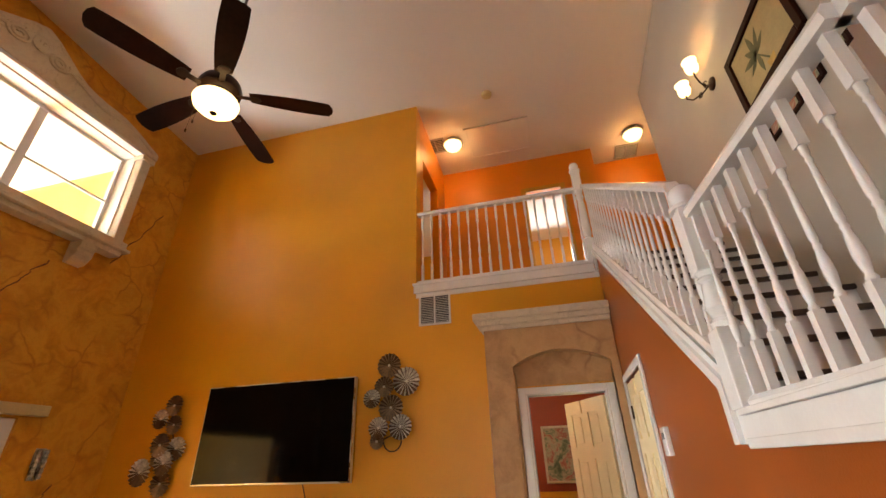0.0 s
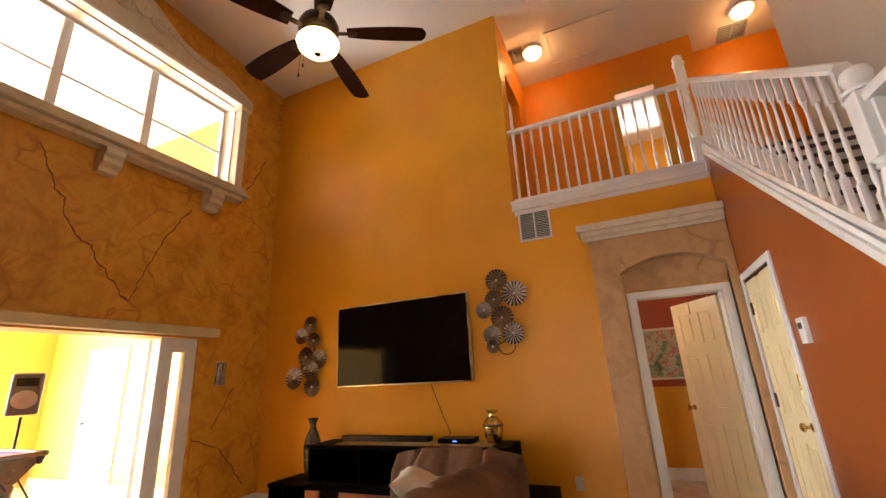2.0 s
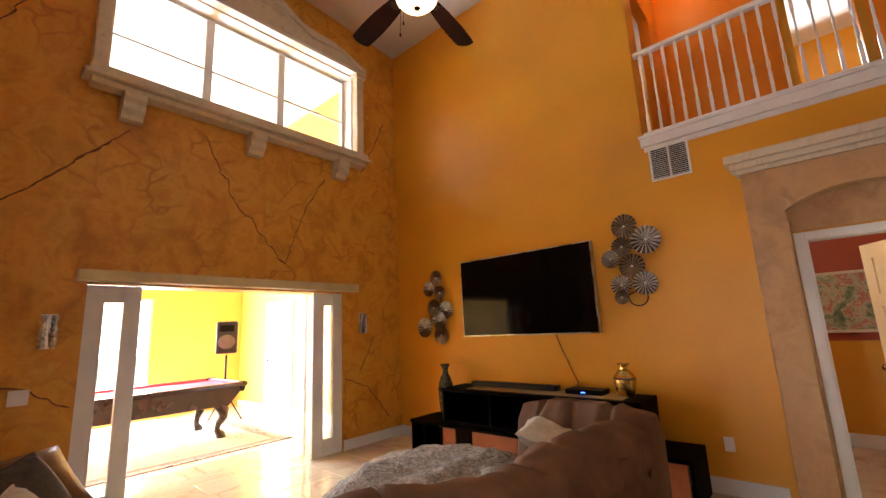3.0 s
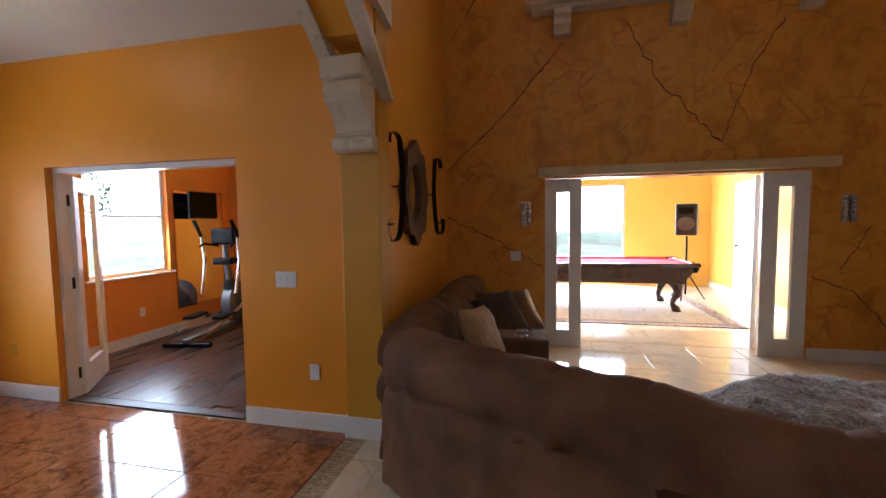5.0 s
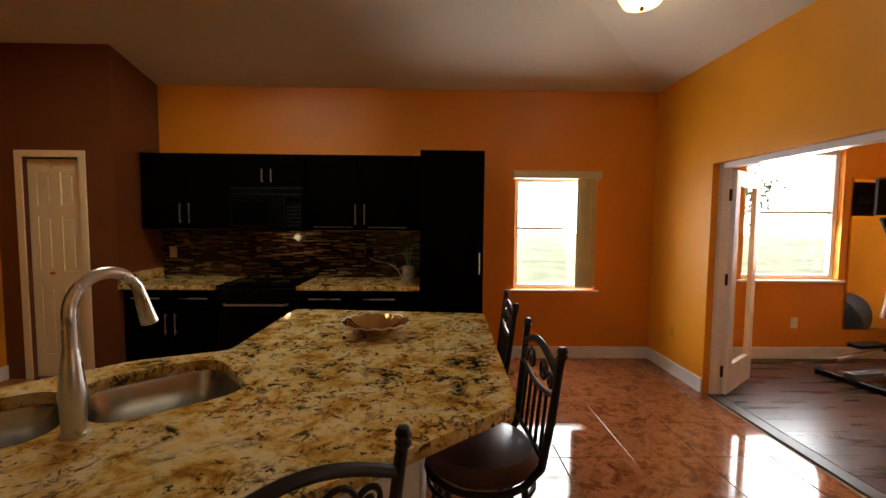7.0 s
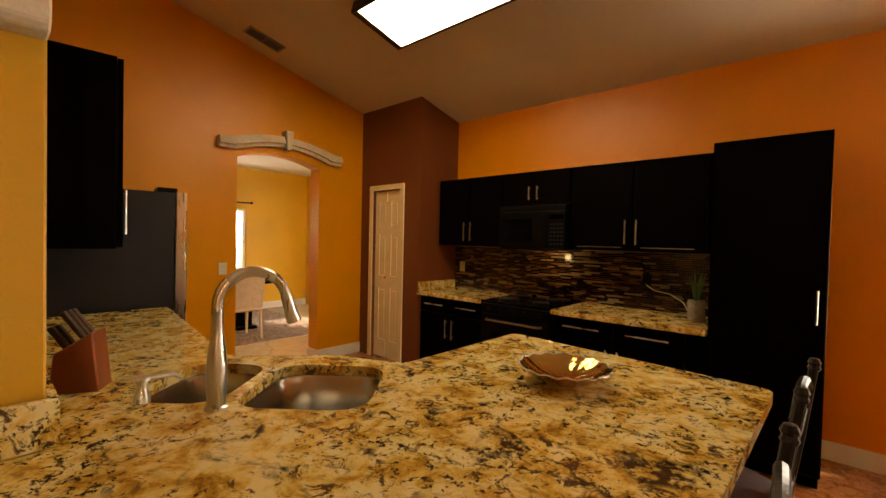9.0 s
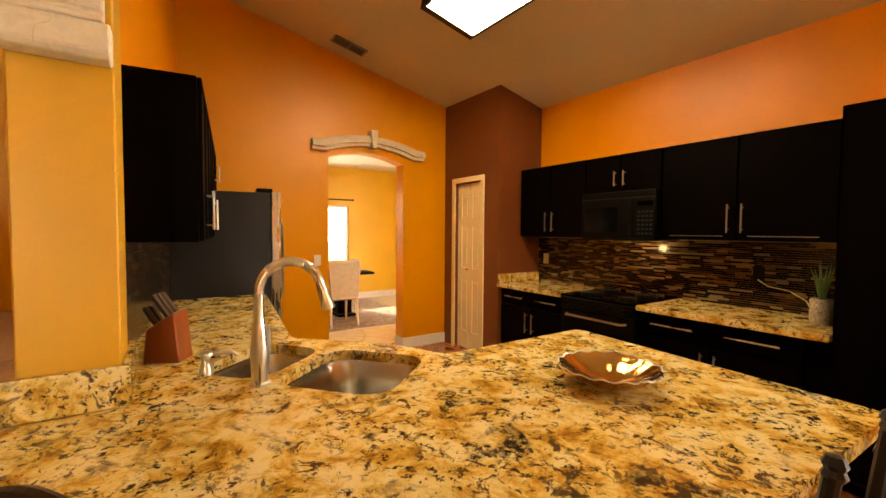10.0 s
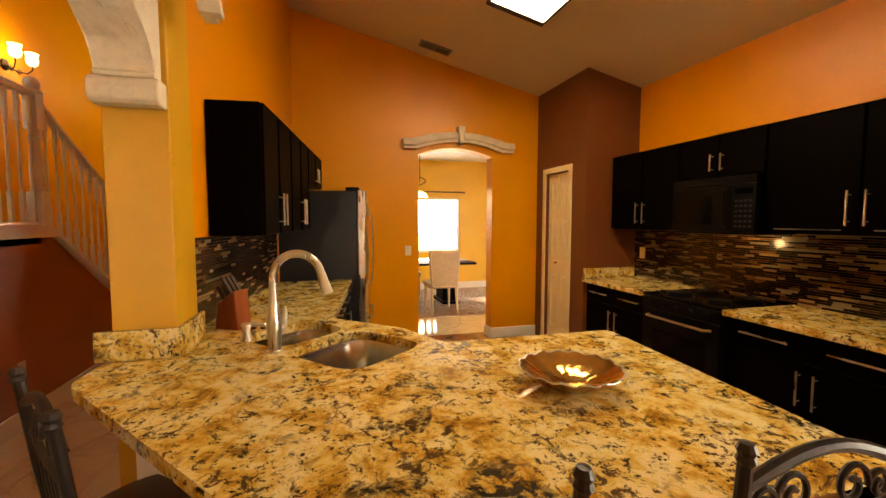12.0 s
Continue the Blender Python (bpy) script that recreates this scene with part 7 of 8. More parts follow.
for a_, b_ in zip(rings, rings[1:]):
    for k in range(72):
        bm.faces.new((a_[k], a_[(k + 1) % 72], b_[(k + 1) % 72], b_[k]))
bm.faces.new(rings[0]), bm.faces.new(rings[-1])
part("dish", bm, M_AMBER, bo, smooth=True)
part("rim", tube(bmesh.new(), [(0.168 * (1 + 0.012 * math.sin(16 * a)) * math.cos(a), 0.168 * (1 + 0.012 * math.sin(16 * a)) * math.sin(a), 0.066 + 0.004 * math.sin(16 * a)) for a in [2 * math.pi * k / 72 for k in range(72)]], 0.003, 6, True), M_STEEL, bo)

# wall cabinets and fridge on the north wall
cabinet("wall_cabinet", 3.99, 4.72, 1.385, 2.12, 3.875, 3.575, 2, "dark espresso wall cabinet near the column")
cabinet("wall_cabinet", 4.722, 5.44, 1.385, 2.12, 3.875, 3.575, 2, "dark espresso wall cabinet beside the fridge")
cabinet("wall_cabinet", 5.442, 6.24, 1.80, 2.12, 3.875, 3.575, 2, "short espresso wall cabinet above the fridge")
for ob in [o for o in bpy.data.objects if o.parent is None and o.name.split(".")[0] in ("wall_cabinet", "base_cabinet") and o.location.y > 3]:
    ob.matrix_world = SKEW @ ob.matrix_world
fr = thing("refrigerator", "large slate grey refrigerator with steel doors", "refrigerator", pose(5.47, 2.86, 0, 0, 0, -7) @ pose(0.40, 0.80, 0) @ Matrix.Diagonal((0.88, 0.88, 1, 1)))
part("body", bx((-0.45, -0.82, 0.0, 0.45, 0.1, 1.75), w=0.008), M_FRIDGE, fr)
for nm, x0, x1, z0, z1 in (("door", -0.45, -0.003, 0.62, 1.76), ("door", 0.003, 0.45, 0.62, 1.76), ("freezer_drawer", -0.45, 0.45, 0.05, 0.61)):
    d_ = part(nm, bx((x0, -0.91, z0, x1, -0.825, z1), w=0.012, seg=3), M_STEEL, fr, "brushed steel front")
    if nm == "door":
        hx = -0.04 if x0 < -0.1 else 0.04
        part("handle", tube(bmesh.new(), [(hx, -0.915, 0.78), (hx, -0.965, 0.86), (hx, -0.975, 1.15), (hx, -0.965, 1.5), (hx, -0.915, 1.6)], 0.012, 10), M_STEEL, d_)
    else:
        part("handle", tube(bmesh.new(), [(-0.36, -0.915, 0.52), (-0.33, -0.965, 0.52), (0.33, -0.965, 0.52), (0.36, -0.915, 0.52)], 0.012, 10), M_STEEL, d_)
part("hinge_cover", bx((-0.44, -0.84, 1.752, -0.2, -0.7, 1.785), w=0.006), M_BLACK, fr)

# microwave and stove
mw = thing("microwave", "black over-the-range microwave with a keypad", "microwave", pose(3.995, 0.003, 1.375) @ Matrix.Diagonal((0.96, 1, 1, 1)))
part("body", bx((-0.375, 0, 0, 0.375, 0.37, 0.425), w=0.006), M_BLACK, mw)
d_ = part("door", bx((-0.18, 0.371, 0.015, 0.37, 0.395, 0.36), w=0.006), M_BLACK, mw)
part("window", bx((-0.02, 0.3955, 0.07, 0.33, 0.398, 0.29)), M_SCREEN, d_)
part("handle", tube(bmesh.new(), [(-0.15, 0.396, 0.05), (-0.15, 0.43, 0.08), (-0.15, 0.43, 0.30), (-0.15, 0.396, 0.33)], 0.008, 8), M_BLACK, d_)
part("grille", bx((-0.37, 0.371, 0.365, 0.37, 0.392, 0.42), w=0.003), M_BLACK, mw)
pn = part("control_panel", bx((-0.37, 0.371, 0.015, -0.185, 0.395, 0.36), w=0.004), M_BLACK, mw)
me = mesh_of("key", bx((-0.012, 0, -0.008, 0.012, 0.0015, 0.008)), M_FRIDGE)
for i in range(4):
    for j in range(6):
        o = part("key", me, M_FRIDGE, pn)
        o.location = (-0.335 + 0.037 * i, 0.3955, 0.06 + 0.036 * j)
part("display", bx((-0.35, 0.3955, 0.29, -0.21, 0.397, 0.33)), M_SCREEN, pn)
sv = thing("stove", "black slide-in range with a glass cooktop", "stove", pose(3.995, 0.003, 0) @ Matrix.Diagonal((0.965, 1, 0.912, 1)))
part("body", bx((-0.375, 0.0, 0.02, 0.375, 0.62, 0.945), w=0.005), M_BLACK, sv)
part("cooktop", bx((-0.378, 0.0, 0.946, 0.378, 0.66, 0.968), w=0.005), M_SCREEN, sv)
for x, y, r in ((-0.18, 0.18, 0.09), (0.18, 0.18, 0.075), (-0.18, 0.46, 0.075), (0.18, 0.46, 0.1)):
    part("burner", lathe(bmesh.new(), [(r * 0.3, 0.969), (r, 0.969), (r, 0.985), (r * 0.8, 0.99), (r * 0.3, 0.985)], x, y, 0, 20), M_BLACK, sv)
od = part("oven_door", bx((-0.37, 0.621, 0.22, 0.37, 0.655, 0.83), w=0.006), M_BLACK, sv)
part("oven_window", bx((-0.26, 0.6555, 0.36, 0.26, 0.658, 0.66)), M_SCREEN, od)
part("handle", tube(bmesh.new(), [(-0.3, 0.656, 0.78), (-0.28, 0.70, 0.78), (0.28, 0.70, 0.78), (0.3, 0.656, 0.78)], 0.011, 8), M_STEEL, od)
part("drawer", bx((-0.37, 0.621, 0.05, 0.37, 0.65, 0.21), w=0.005), M_BLACK, sv)
part("control_panel", bx((-0.37, 0.621, 0.84, 0.37, 0.665, 0.94), w=0.006), M_BLACK, sv)
for k in range(5):
    part("control_knob", lathe(bmesh.new(), [(0, 0), (0.022, 0), (0.018, 0.025), (0, 0.027)], seg=14, m=pose(-0.28 + 0.14 * k, 0.665, 0.89, -90, 0, 0)), M_BLACK, sv)
# canister with greenery on the south worktop
cn = thing("canister", "mottled ceramic canister with green sprigs", "canister", pose(2.62, 0.30, CT))
part("pot", lathe(bmesh.new(), [(0, 0), (0.055, 0), (0.06, 0.01), (0.06, 0.15), (0.055, 0.16), (0.045, 0.155), (0, 0.15)], seg=20), stone_mat("pebbled_glass", [(0.35, (0.10, 0.08, 0.06)), (0.5, (0.28, 0.22, 0.16)), (0.65, (0.42, 0.34, 0.25))], 26, 0.2, bump=0.4), cn, smooth=True)
for k in range(6):
    a = k * 1.05
    part("sprig", tube(bmesh.new(), [(0.01 * math.cos(a), 0.01 * math.sin(a), 0.15), (0.03 * math.cos(a), 0.03 * math.sin(a), 0.26), (0.055 * math.cos(a), 0.055 * math.sin(a), 0.33 + 0.01 * k)], [0.003, 0.009, 0.002], 6), M_LEAFY, cn)
switch_plate(pose(5.12, 0.022, 1.14, 0, 0, 180), "beige outlet on the mosaic backsplash", 1, outlet=True, material=M_BLIND)
switch_plate(pose(3.05, 0.022, 1.14, 0, 0, 180), "dark outlet on the mosaic backsplash", 1, outlet=True, material=M_BLACK)
switch_plate(pose(3.72, 3.928, 1.12), "white outlet on the backsplash by the column", 1, outlet=True)
t = thing("counter_cord", "pale cord trailing from the backsplash outlet", "cord", pose(0, 0, 0))
part("cord", tube(bmesh.new(), [(3.05, 0.04, 1.10), (2.98, 0.06, 1.06), (2.86, 0.05, 1.04), (2.76, 0.06, 0.985), (2.70, 0.08, CT + 0.006)], 0.004, 6), M_BLIND, t)

# pantry door
t = tagged(thing("door_pantry", "narrow cream six-panel pantry door, closed", "door", pose(5.552, 0.58, 0)), kind="structure")
lf = six_panel(t, 0.496, 2.02, M_DOOR)
part("knob", lathe(bmesh.new(), [(0, 0), (0.012, 0), (0.009, 0.012), (0.017, 0.02), (0.016, 0.03), (0, 0.034)], seg=12, m=pose(0.3, 0.02, 0.98, -90, 0, 0)), M_BRASS, lf, "small brass knob")
t = tagged(thing("door_frame_pantry", "cream pantry door casing", "door frame", pose(0, 0, 0)), kind="structure")
part("casing", bx((5.49, 0.641, 0, 5.55, 0.658, 2.09), (6.05, 0.641, 0, 6.11, 0.658, 2.09), (5.55, 0.641, 2.03, 6.05, 0.658, 2.09), w=0.003), M_DOOR, t)

# fluorescent box light on the sloping ceiling
fl = thing("box_light", "lit rectangular fluorescent light with a bronze frame", "ceiling light", pose(4.09, 1.665, ceiling_k(4.09, 1.665) - 0.002, 0, 0, 90) @ pose(0, 0, 0, 0, -13.2, 0))
part("frame", bx((-0.26, -0.66, -0.10, -0.24, 0.66, 0.0), (0.24, -0.66, -0.10, 0.26, 0.66, 0.0), (-0.24, -0.66, -0.10, 0.24, -0.60, 0.0), (-0.24, 0.60, -0.10, 0.24, 0.66, 0.0), w=0.004), M_BRONZE, fl)
o = part("diffuser", bx((-0.24, -0.60, -0.098, 0.24, 0.60, -0.06), w=0.01), M_TUBE, fl, "glowing white diffuser")
o.visible_shadow = False

# ---- bar stools ----
M_SEAT = mat("oxblood_leather", (0.06, 0.016, 0.010), 0.35, var=0.2, scale=8, bump=0.06)


def bar_stool(label, x, y, ang):
    """Swivel stool; its back stands at local -x."""
    t = thing("bar_stool", label, "bar stool", pose(x, y, 0, 0, 0, ang) @ Matrix.Diagonal((1, 0.92, 1.04, 1)), group="bar stools at the peninsula")
    part("seat", lathe(bmesh.new(), [(0, 0.60), (0.19, 0.60), (0.205, 0.615), (0.205, 0.64), (0.185, 0.665), (0.1, 0.68), (0, 0.682)], seg=28), M_SEAT, t, smooth=True)
    part("seat_ring", tube(bmesh.new(), [(0.195 * math.cos(a), 0.195 * math.sin(a), 0.585) for a in [2 * math.pi * k / 28 for k in range(28)]], 0.012, 8, True), M_IRON, t)
    part("frame_ring", tube(bmesh.new(), [(0.19 * math.cos(a), 0.19 * math.sin(a), 0.535) for a in [2 * math.pi * k / 28 for k in range(28)]], 0.009, 8, True), M_IRON, t)
    part("foot_ring", tube(bmesh.new(), [(0.225 * math.cos(a), 0.225 * math.sin(a), 0.22) for a in [2 * math.pi * k / 32 for k in range(32)]], 0.010, 8, True), M_IRON, t)
    for k in range(4):
        a = radians(45 + 90 * k)
        c, s = math.cos(a), math.sin(a)
        part("leg", tube(bmesh.new(), [(0.18 * c, 0.18 * s, 0.58), (0.20 * c, 0.20 * s, 0.40), (0.225 * c, 0.225 * s, 0.20), (0.26 * c, 0.26 * s, 0.0)], 0.012, 8), M_IRON, t)
    for s in (-1, 1):
        bp = part("back_post", tube(bmesh.new(), [(-0.12, s * 0.155, 0.585), (-0.17, s * 0.18, 0.66), (-0.19, s * 0.20, 0.810), (-0.215, s * 0.215, 1.020)], [0.012, 0.014, 0.014, 0.013], 10), M_IRON, t)
        part("finial", lathe(bmesh.new(), [(0.013, 1.016), (0.018, 1.024), (0.014, 1.033), (0.018, 1.041), (0.012, 1.054), (0, 1.056)], -0.217, s * 0.216, 0, 10), M_IRON, bp)
    top = [(-0.205, -0.21 + 0.42 * k / 16, 0.965 + 0.055 * math.sin(math.pi * k / 16)) for k in range(17)]
    part("top_rail", tube(bmesh.new(), top, 0.013, 8), M_IRON, t)
    low = [(-0.198, -0.205 + 0.41 * k / 16, 0.898 - 0.025 * math.sin(math.pi * k / 16)) for k in range(17)]
    part("middle_rail", tube(bmesh.new(), low, 0.009, 8), M_IRON, t)
    part("lower_rail", tube(bmesh.new(), [(-0.175, -0.185, 0.684), (-0.178, 0, 0.680), (-0.175, 0.185, 0.684)], 0.010, 8), M_IRON, t)
    for k in range(5):
        yy = -0.13 + 0.065 * k
        part("spindle", tube(bmesh.new(), [(-0.177, yy, 0.681), (-0.197, yy * 0.978, 0.881)], 0.0065, 6), M_IRON, t)
    for s in (-1, 1):
        for cy, cz_, r, fl_ in ((0.075, 0.936, 0.045, 1), (0.15, 0.928, 0.032, -1)):
            pts = [(-0.2, s * (cy + fl_ * u), cz_ + v) for u, v in scroll_pts(r, 1.35)]
            part("scroll", tube(bmesh.new(), pts, 0.0065, 6), M_IRON, t)
    return t


bar_stool("dark iron bar stool with a scrolled back by the angled edge", 2.70, 3.68, -53)
bar_stool("dark iron bar stool with a scrolled back, at the peninsula side", 2.18, 3.04, 3)
bar_stool("dark iron bar stool with a scrolled back, at the peninsula end", 2.17, 2.31, -3)

# ---- dining room ----
M_LINEN = mat("grey_linen", (0.50, 0.43, 0.33), 0.8, var=0.08, scale=20, bump=0.15)
dt = thing("dining_table", "dark dining table with a pedestal and a pale runner", "dining table", pose(8.75, 1.6, 0))
part("tabletop", bx((-0.55, -0.85, 0.72, 0.55, 0.85, 0.76), w=0.012), M_ESPRESSO, dt)
for y in (-0.45, 0.45):
    part("pedestal", bx((-0.25, y - 0.12, 0.03, 0.25, y + 0.12, 0.72), w=0.02), M_ESPRESSO, dt)
    part("foot", bx((-0.35, y - 0.15, 0.013, 0.35, y + 0.15, 0.06), w=0.01), M_ESPRESSO, dt)
t = thing("table_runner", "pale runner cloth on the dining table", "table runner", pose(8.75, 1.6, 0.762))
part("cloth", bx((-0.2, -0.8, 0, 0.2, 0.8, 0.006), w=0.002), M_WHITE, t)
part("hem", bx((-0.2, -0.82, 0, 0.2, -0.801, 0.007), w=0.001), M_LINEN, t)


def dining_chair(label, x, y, ang):
    t = thing("dining_chair", label, "chair", pose(x, y, 0, 0, 0, ang), group="dining chairs")
    part("seat", bx((-0.22, -0.24, 0.40, 0.26, 0.24, 0.49), w=0.03, seg=3), M_LINEN, t)
    ol_ = rounded([(-0.21, 0.44), (0.21, 0.44), (0.25, 0.98), (0.2, 1.02), (0.0, 0.985), (-0.2, 1.02), (-0.25, 0.98)], 0.03)
    b = part("backrest", bevel(prism(bmesh.new(), ol_, -0.27, -0.20, "x"), 0.012, 2), M_LINEN, t)
    part("nail_trim", tube(bmesh.new(), [(-0.272, u * 0.95, 0.44 + (v - 0.44) * 0.965) for u, v in ol_], 0.006, 6, True), M_CAST, b)
    for sx, sy in ((-0.22, -0.2), (-0.22, 0.2), (0.22, -0.2), (0.22, 0.2)):
        part("leg", tube(bmesh.new(), [(sx, sy, 0.41), (sx * 1.05, sy * 1.02, 0.2), (sx * (1.25 if sx < 0 else 1.05), sy * 1.03, 0.014)], [0.026, 0.02, 0.015], 8), M_CAST, t)
    return t


dining_chair("grey linen upholstered dining chair with a curved back", 7.98, 1.45, 0)
dining_chair("grey linen upholstered dining chair beside the table", 7.98, 2.12, 4)
dining_chair("patterned linen dining chair across the table", 9.55, 1.72, 180)
t = thing("area_rug", "grey patterned rug under the dining table", "rug", pose(8.7, 1.5, 0.0))
part("field", bx((-1.15, -1.4, 0.001, 1.3, 1.4, 0.012)), M_RUGB, t)
part("fringe", bx((-1.17, -1.4, 0.001, -1.151, 1.4, 0.008)), M_RUG, t)
pdn = thing("pendant_light", "lit glass pendant lamp over the dining table", "pendant lamp", pose(8.2, 1.75, 0))
part("rod", tube(bmesh.new(), [(0, 0, 2.1), (0, 0, 2.75)], 0.008, 8), M_IRON, pdn)
part("canopy", lathe(bmesh.new(), [(0, 2.72), (0.06, 2.73), (0.06, 2.75), (0, 2.75)], seg=16), M_IRON, pdn)
part("scroll", tube(bmesh.new(), [(0, 0.10 * math.sin(3.1 * k / 16 * 2), 1.92 + 0.26 * k / 16) for k in range(17)], 0.008, 8), M_IRON, pdn)
o = part("shade", lathe(bmesh.new(), [(0.03, 1.95), (0.1, 1.92), (0.14, 1.86), (0.13, 1.85), (0.02, 1.90)], seg=22), M_LAMP, pdn, "glowing glass shade", smooth=True)
o.visible_shadow = False
t = thing("candlestick", "tall slim candlestick on the dining table", "candlestick", pose(8.6, 1.78, 0.769))
part("stick", lathe(bmesh.new(), [(0, 0), (0.04, 0), (0.03, 0.02), (0.01, 0.05), (0.014, 0.12), (0.009, 0.2), (0.02, 0.22), (0, 0.22)], seg=12), M_STEEL, t)
part("candle", lathe(bmesh.new(), [(0, 0.221), (0.011, 0.221), (0.011, 0.4), (0, 0.4)], seg=10), M_WHITE, t)
t = thing("curtain_rod", "thin dark curtain rod over the dining window", "curtain rod", pose(10.15, 1.3, 2.08))
part("rod", tube(bmesh.new(), [(0, -0.95, 0), (0, 0.95, 0)], 0.012, 8), M_IRON, t)
for y in (-0.95, 0.95):
    part("finial", lathe(bmesh.new(), [(0, -0.03), (0.025, 0), (0, 0.03)], 0, y, 0, 10), M_IRON, t)
    part("bracket", tube(bmesh.new(), [(0, y * 0.85, 0), (0.05, y * 0.85, -0.01)], 0.008, 6), M_IRON, t)


# ---- laid pieces: floors and backsplash ----
def laid(parent, xs, ys, z0, z1, material, inside, gap=0.003):
    """Tiles between grid lines, sharing one mesh where the size is the same."""
    cache = {}
    for x0, x1 in zip(xs, xs[1:]):
        for y0, y1 in zip(ys, ys[1:]):
            if not inside((x0 + x1) / 2, (y0 + y1) / 2):
                continue
            k = (round(x1 - x0, 3), round(y1 - y0, 3))
            if k not in cache:
                w, h = k[0] / 2 - gap, k[1] / 2 - gap
                bm = bmesh.new()
                b0 = [bm.verts.new((sx * w, sy * h, z0)) for sx, sy in ((-1, -1), (1, -1), (1, 1), (-1, 1))]
                b1 = [bm.verts.new((sx * w, sy * h, z1 - 0.001)) for sx, sy in ((-1, -1), (1, -1), (1, 1), (-1, 1))]
                b2 = [bm.verts.new((sx * (w - 0.002), sy * (h - 0.002), z1)) for sx, sy in ((-1, -1), (1, -1), (1, 1), (-1, 1))]
                bm.faces.new(b2)
                for p, q in ((b0, b1), (b1, b2)):
                    for i in range(4):
                        bm.faces.new((p[i], p[(i + 1) % 4], q[(i + 1) % 4], q[i]))
                cache[k] = mesh_of("tile", bm, material)
            o = part("tile", cache[k], material, parent)
            o.location = ((x0 + x1) / 2, (y0 + y1) / 2, 0)


def lines(a, b, start, step):
    out = [a]
    k = math.ceil((a - start) / step)
    while start + k * step < b - 0.02:
        if start + k * step > a + 0.02:
            out.append(start + k * step)
        k += 1
    return [*out, b]


def tile_mat(base, amount):
    """Per-tile shift of the pattern, so that no two tiles show the same clouding."""
    n, l = base.node_tree.nodes, base.node_tree.links
    oi, tc = n.new("ShaderNodeObjectInfo"), next(k for k in n if k.bl_idname == "ShaderNodeTexCoord")
    ad = n.new("ShaderNodeVectorMath")
    sc = n.new("ShaderNodeVectorMath")
    sc.operation, sc.inputs[3].default_value = "SCALE", 37.0
    cb = n.new("ShaderNodeCombineXYZ")
    for i in range(3):
        l.new(oi.outputs["Random"], cb.inputs[i])
    l.new(cb.outputs[0], sc.inputs[0])
    users = [k.to_socket for k in list(tc.outputs["Object"].links)]
    l.new(tc.outputs["Object"], ad.inputs[0]), l.new(sc.outputs[0], ad.inputs[1])
    for s in users:
        l.new(ad.outputs[0], s)
    return base


tile_mat(M_TILE, 1), tile_mat(M_MARBLE, 1), tile_mat(M_PLANK, 1)
fk, fl_, fg = bpy.data.objects["floor_kitchen"], bpy.data.objects["floor_living"], bpy.data.objects["floor_gym"]
laid(fk, lines(0.0, 6.58, 1.10, 0.455), lines(0.0, 3.64, 1.49, 0.46), -0.006, 0.0, M_TILE, lambda x, y: not (x > 5.3 and y < 0.55))
laid(fl_, lines(-2.698, 8.2, 0.30, 0.52), lines(3.80, 8.72, 4.0, 0.52), -0.006, 0.0, M_MARBLE, lambda x, y: x < 3.3 or y < 5.5)
bm = bmesh.new()
# mosaic strip between kitchen and living room
rs = random.Random(11)
M_MOSAIC = mat("tan_mosaic", (0.40, 0.28, 0.16), 0.35, var=0.2, scale=30, per_object=0.3)
tv_, tf_ = [], []
for i in range(80):
    for j in range(3):
        x, y = 0.062 + i * 0.0405, 3.648 + j * 0.05
        w = 0.018 if (i + j) % 3 else 0.012
        k = len(tv_)
        tv_ += [(x, y, -0.001), (x + 2 * w, y, -0.001), (x + 2 * w, y + 0.045, -0.001), (x, y + 0.045, -0.001), (x, y, -0.007), (x + 2 * w, y, -0.007), (x + 2 * w, y + 0.045, -0.007), (x, y + 0.045, -0.007)]
        tf_ += [(k, k + 1, k + 2, k + 3), (k, k + 1, k + 5, k + 4), (k + 1, k + 2, k + 6, k + 5), (k + 2, k + 3, k + 7, k + 6), (k + 3, k, k + 4, k + 7)]
me = bpy.data.meshes.new("mosaic_border")
me.from_pydata(tv_, [], tf_)
me.materials.append(M_MOSAIC)
tagged(part("mosaic_border", me, M_MOSAIC, fk), "tan mosaic border strip in the floor", kind="stuff")
# gym planks
rs = random.Random(5)
cache = {}
for r in range(20):
    y0 = 0.0 + r * 0.18
    x = -3.3 - rs.random() * 0.8
    while x < -0.155:
        x1 = min(x + 1.1, -0.15)
        xa = max(x, -3.3)
        if x1 - xa > 0.05:
            k = round(x1 - xa, 3)
            if k not in cache:
                cache[k] = mesh_of("plank", bx((-k / 2 + 0.001, -0.0885, -0.012, k / 2 - 0.001, 0.0885, 0.0)), M_PLANK)
            o = part("plank", cache[k], M_PLANK, fg)
            o.location = ((xa + x1) / 2, y0 + 0.09, 0)
        x += 1.1


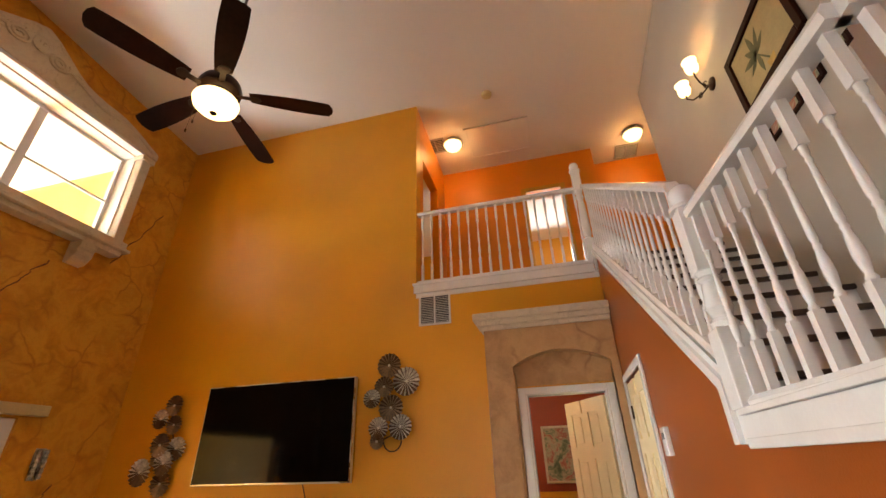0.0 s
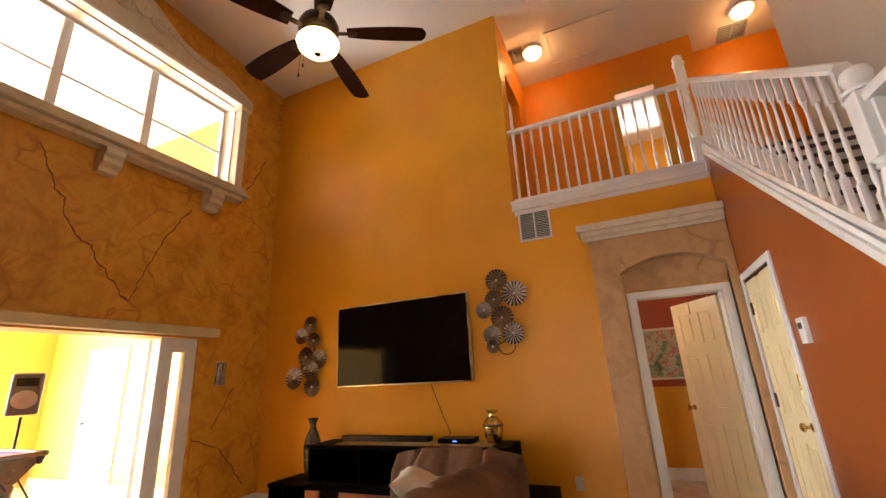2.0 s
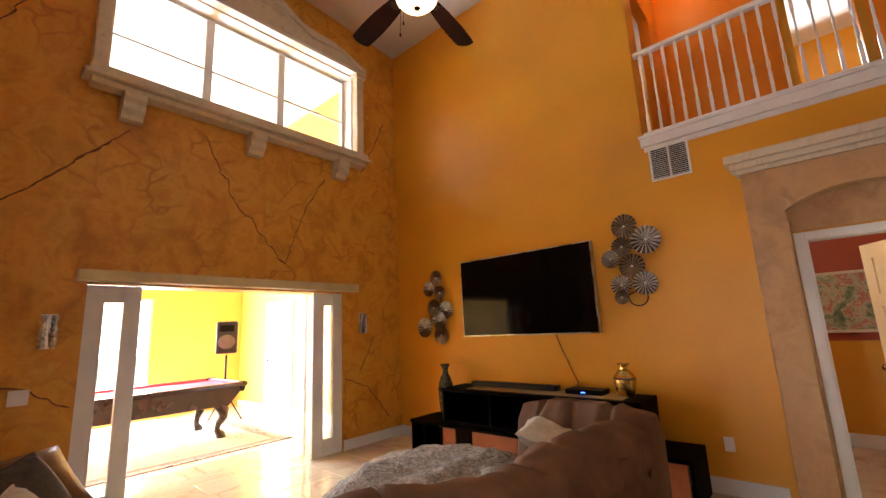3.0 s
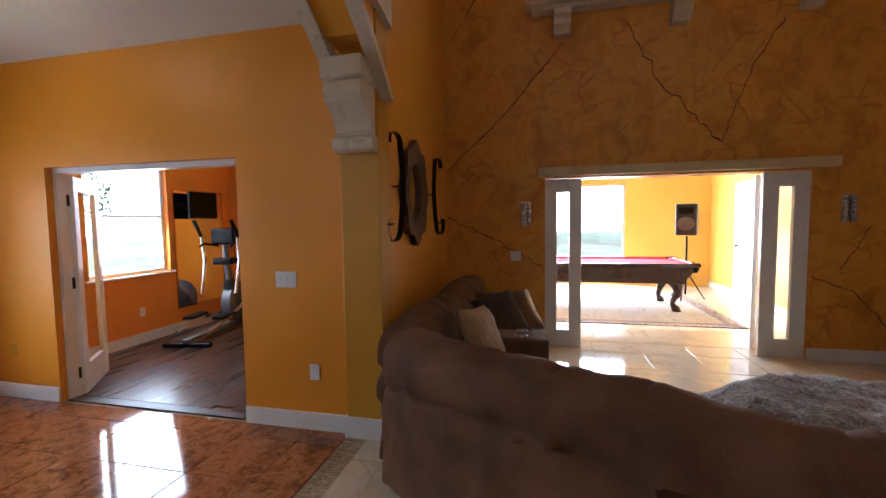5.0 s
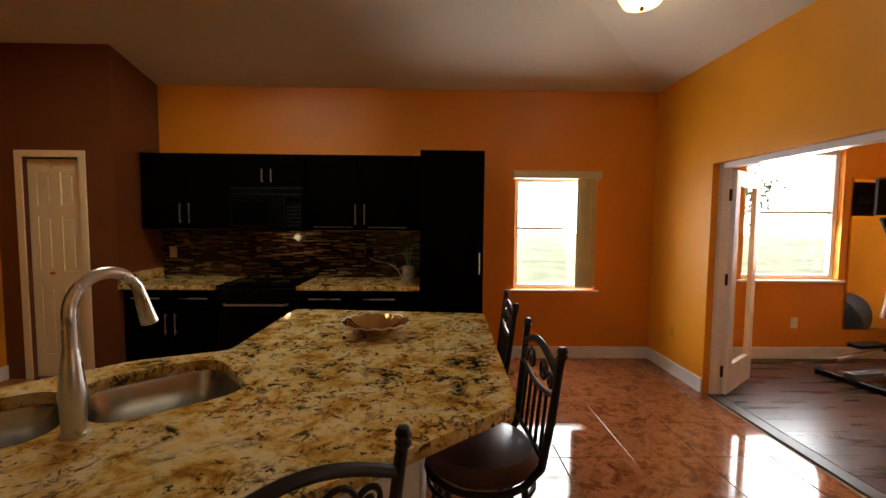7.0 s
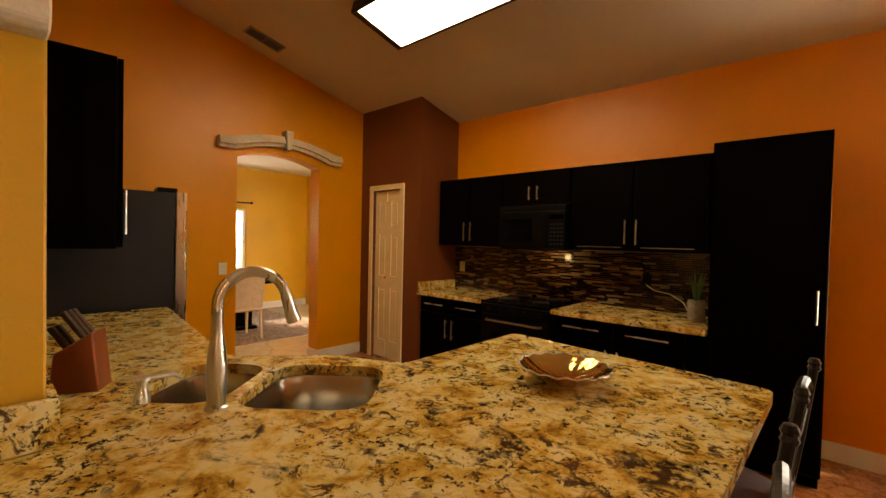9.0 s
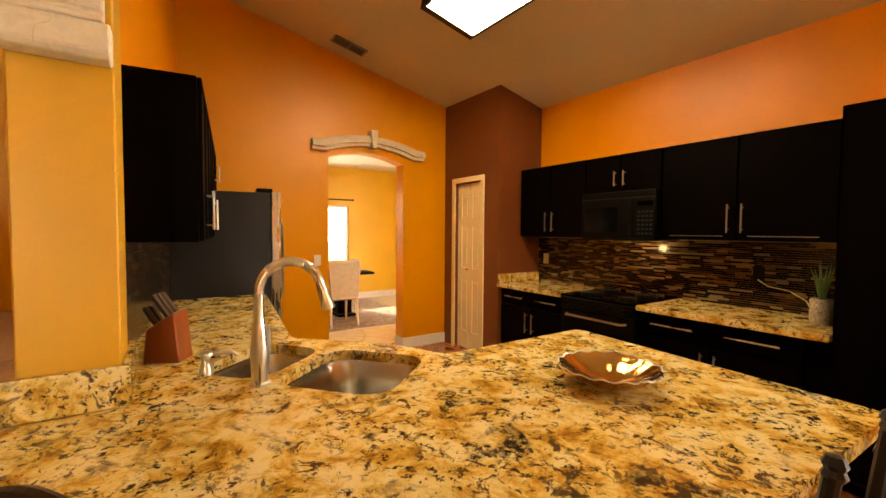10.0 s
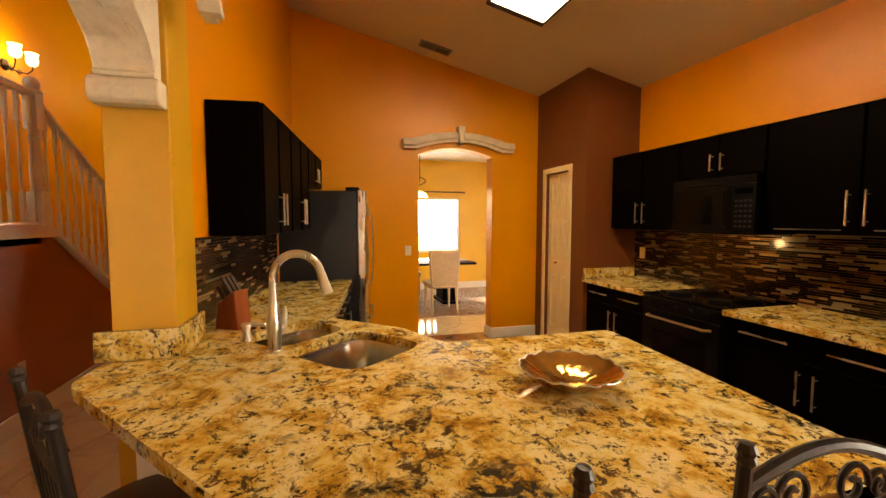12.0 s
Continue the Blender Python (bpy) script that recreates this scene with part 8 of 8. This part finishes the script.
def strip_mat(name, island):
    """Glazed mosaic strips in browns, tan, grey and cream, chosen strip by strip."""
    m = bpy.data.materials.new(name)
    m.use_nodes = True
    n, l = m.node_tree.nodes, m.node_tree.links
    b = n["Principled BSDF"]
    src = n.new("ShaderNodeNewGeometry").outputs["Random Per Island"] if island else n.new("ShaderNodeObjectInfo").outputs["Random"]
    r = n.new("ShaderNodeValToRGB")
    r.color_ramp.interpolation = "CONSTANT"
    e = r.color_ramp.elements
    cols = [(0.0, (0.012, 0.004, 0.003)), (0.30, (0.030, 0.009, 0.005)), (0.52, (0.055, 0.02, 0.010)), (0.66, (0.13, 0.065, 0.028)), (0.80, (0.25, 0.16, 0.08)), (0.88, (0.02, 0.015, 0.012)), (0.95, (0.22, 0.17, 0.11))]
    while len(e) < len(cols):
        e.new(0.5)
    for k, (p, c) in enumerate(cols):
        e[k].position, e[k].color = p, (*c, 1)
    tn = n.new("ShaderNodeTexNoise")
    tn.inputs["Scale"].default_value = 40
    mx = n.new("ShaderNodeMix")
    mx.data_type, mx.blend_type = "RGBA", "MULTIPLY"
    mx.inputs[0].default_value = 0.35
    l.new(src, r.inputs[0]), l.new(r.outputs[0], mx.inputs[6]), l.new(tn.outputs["Color"], mx.inputs[7])
    l.new(mx.outputs[2], b.inputs["Base Color"])
    b.inputs["Roughness"].default_value = 0.2
    return m


M_STRIP, M_STRIPS = strip_mat("mosaic_strip_glaze", False), strip_mat("mosaic_strips_glaze", True)


def backsplash(name, label, x0, x1, z0, z1, y, s, near, seed):
    """A mosaic of thin strips on a grout bed; s is the way it faces along y."""
    ya, yb = sorted((y, y + s * 0.012))
    bed = setting(name, bx((x0, ya, z0, x1, yb, z1)), M_GROUT, label, "backsplash")
    rs = random.Random(seed)
    cache, vs, fs, made = {}, [], [], 0
    z = z0 + 0.001
    rows = []
    while z < z1 - 0.012:
        x = x0 - rs.random() * 0.1
        while x < x1:
            ln = rs.choice((0.05, 0.075, 0.10, 0.15))
            a, b = max(x, x0), min(x + ln, x1)
            if b - a > 0.012:
                rows.append((a, b, z))
            x += ln
        z += 0.0165
    rows.sort(key=lambda q: abs((q[0] + q[1]) / 2 - near))
    for a, b, z in rows:
        w = round((b - a) / 2 - 0.001, 3)
        if made < 300:
            if w not in cache:
                cache[w] = mesh_of("strip", bx((-w, -0.004, 0, w, 0.004, 0.0150)), M_STRIP)
            o = part("strip", cache[w], M_STRIP, bed)
            o.location = ((a + b) / 2, y + s * (0.014 + 0.002 * rs.random()), z)
            made += 1
        else:
            k = len(vs)
            f = y + s * (0.0165 + 0.002 * rs.random())
            bk = y + s * 0.0121
            vs += [(a + 0.001, f, z), (b - 0.001, f, z), (b - 0.001, f, z + 0.015), (a + 0.001, f, z + 0.015), (a + 0.001, bk, z), (b - 0.001, bk, z), (b - 0.001, bk, z + 0.015), (a + 0.001, bk, z + 0.015)]
            fs += [(k, k + 1, k + 2, k + 3), (k, k + 1, k + 5, k + 4), (k + 1, k + 2, k + 6, k + 5), (k + 2, k + 3, k + 7, k + 6), (k + 3, k, k + 4, k + 7)]
    me = bpy.data.meshes.new("strips")
    me.from_pydata(vs, [], fs)
    me.materials.append(M_STRIPS)
    tagged(part("strips", me, M_STRIPS, bed), "small glazed mosaic strips", kind="stuff")
    return bed


backsplash("backsplash_south", "brown and tan glazed mosaic strip backsplash", 2.496, 5.243, CT + 0.001, 1.388, 0.001, 1, 3.3, 3)
backsplash("backsplash_north", "brown and grey glazed mosaic strip backsplash", 3.655, 5.44, 0.922, 1.383, 3.879, -1, 3.9, 8).matrix_world = SKEW
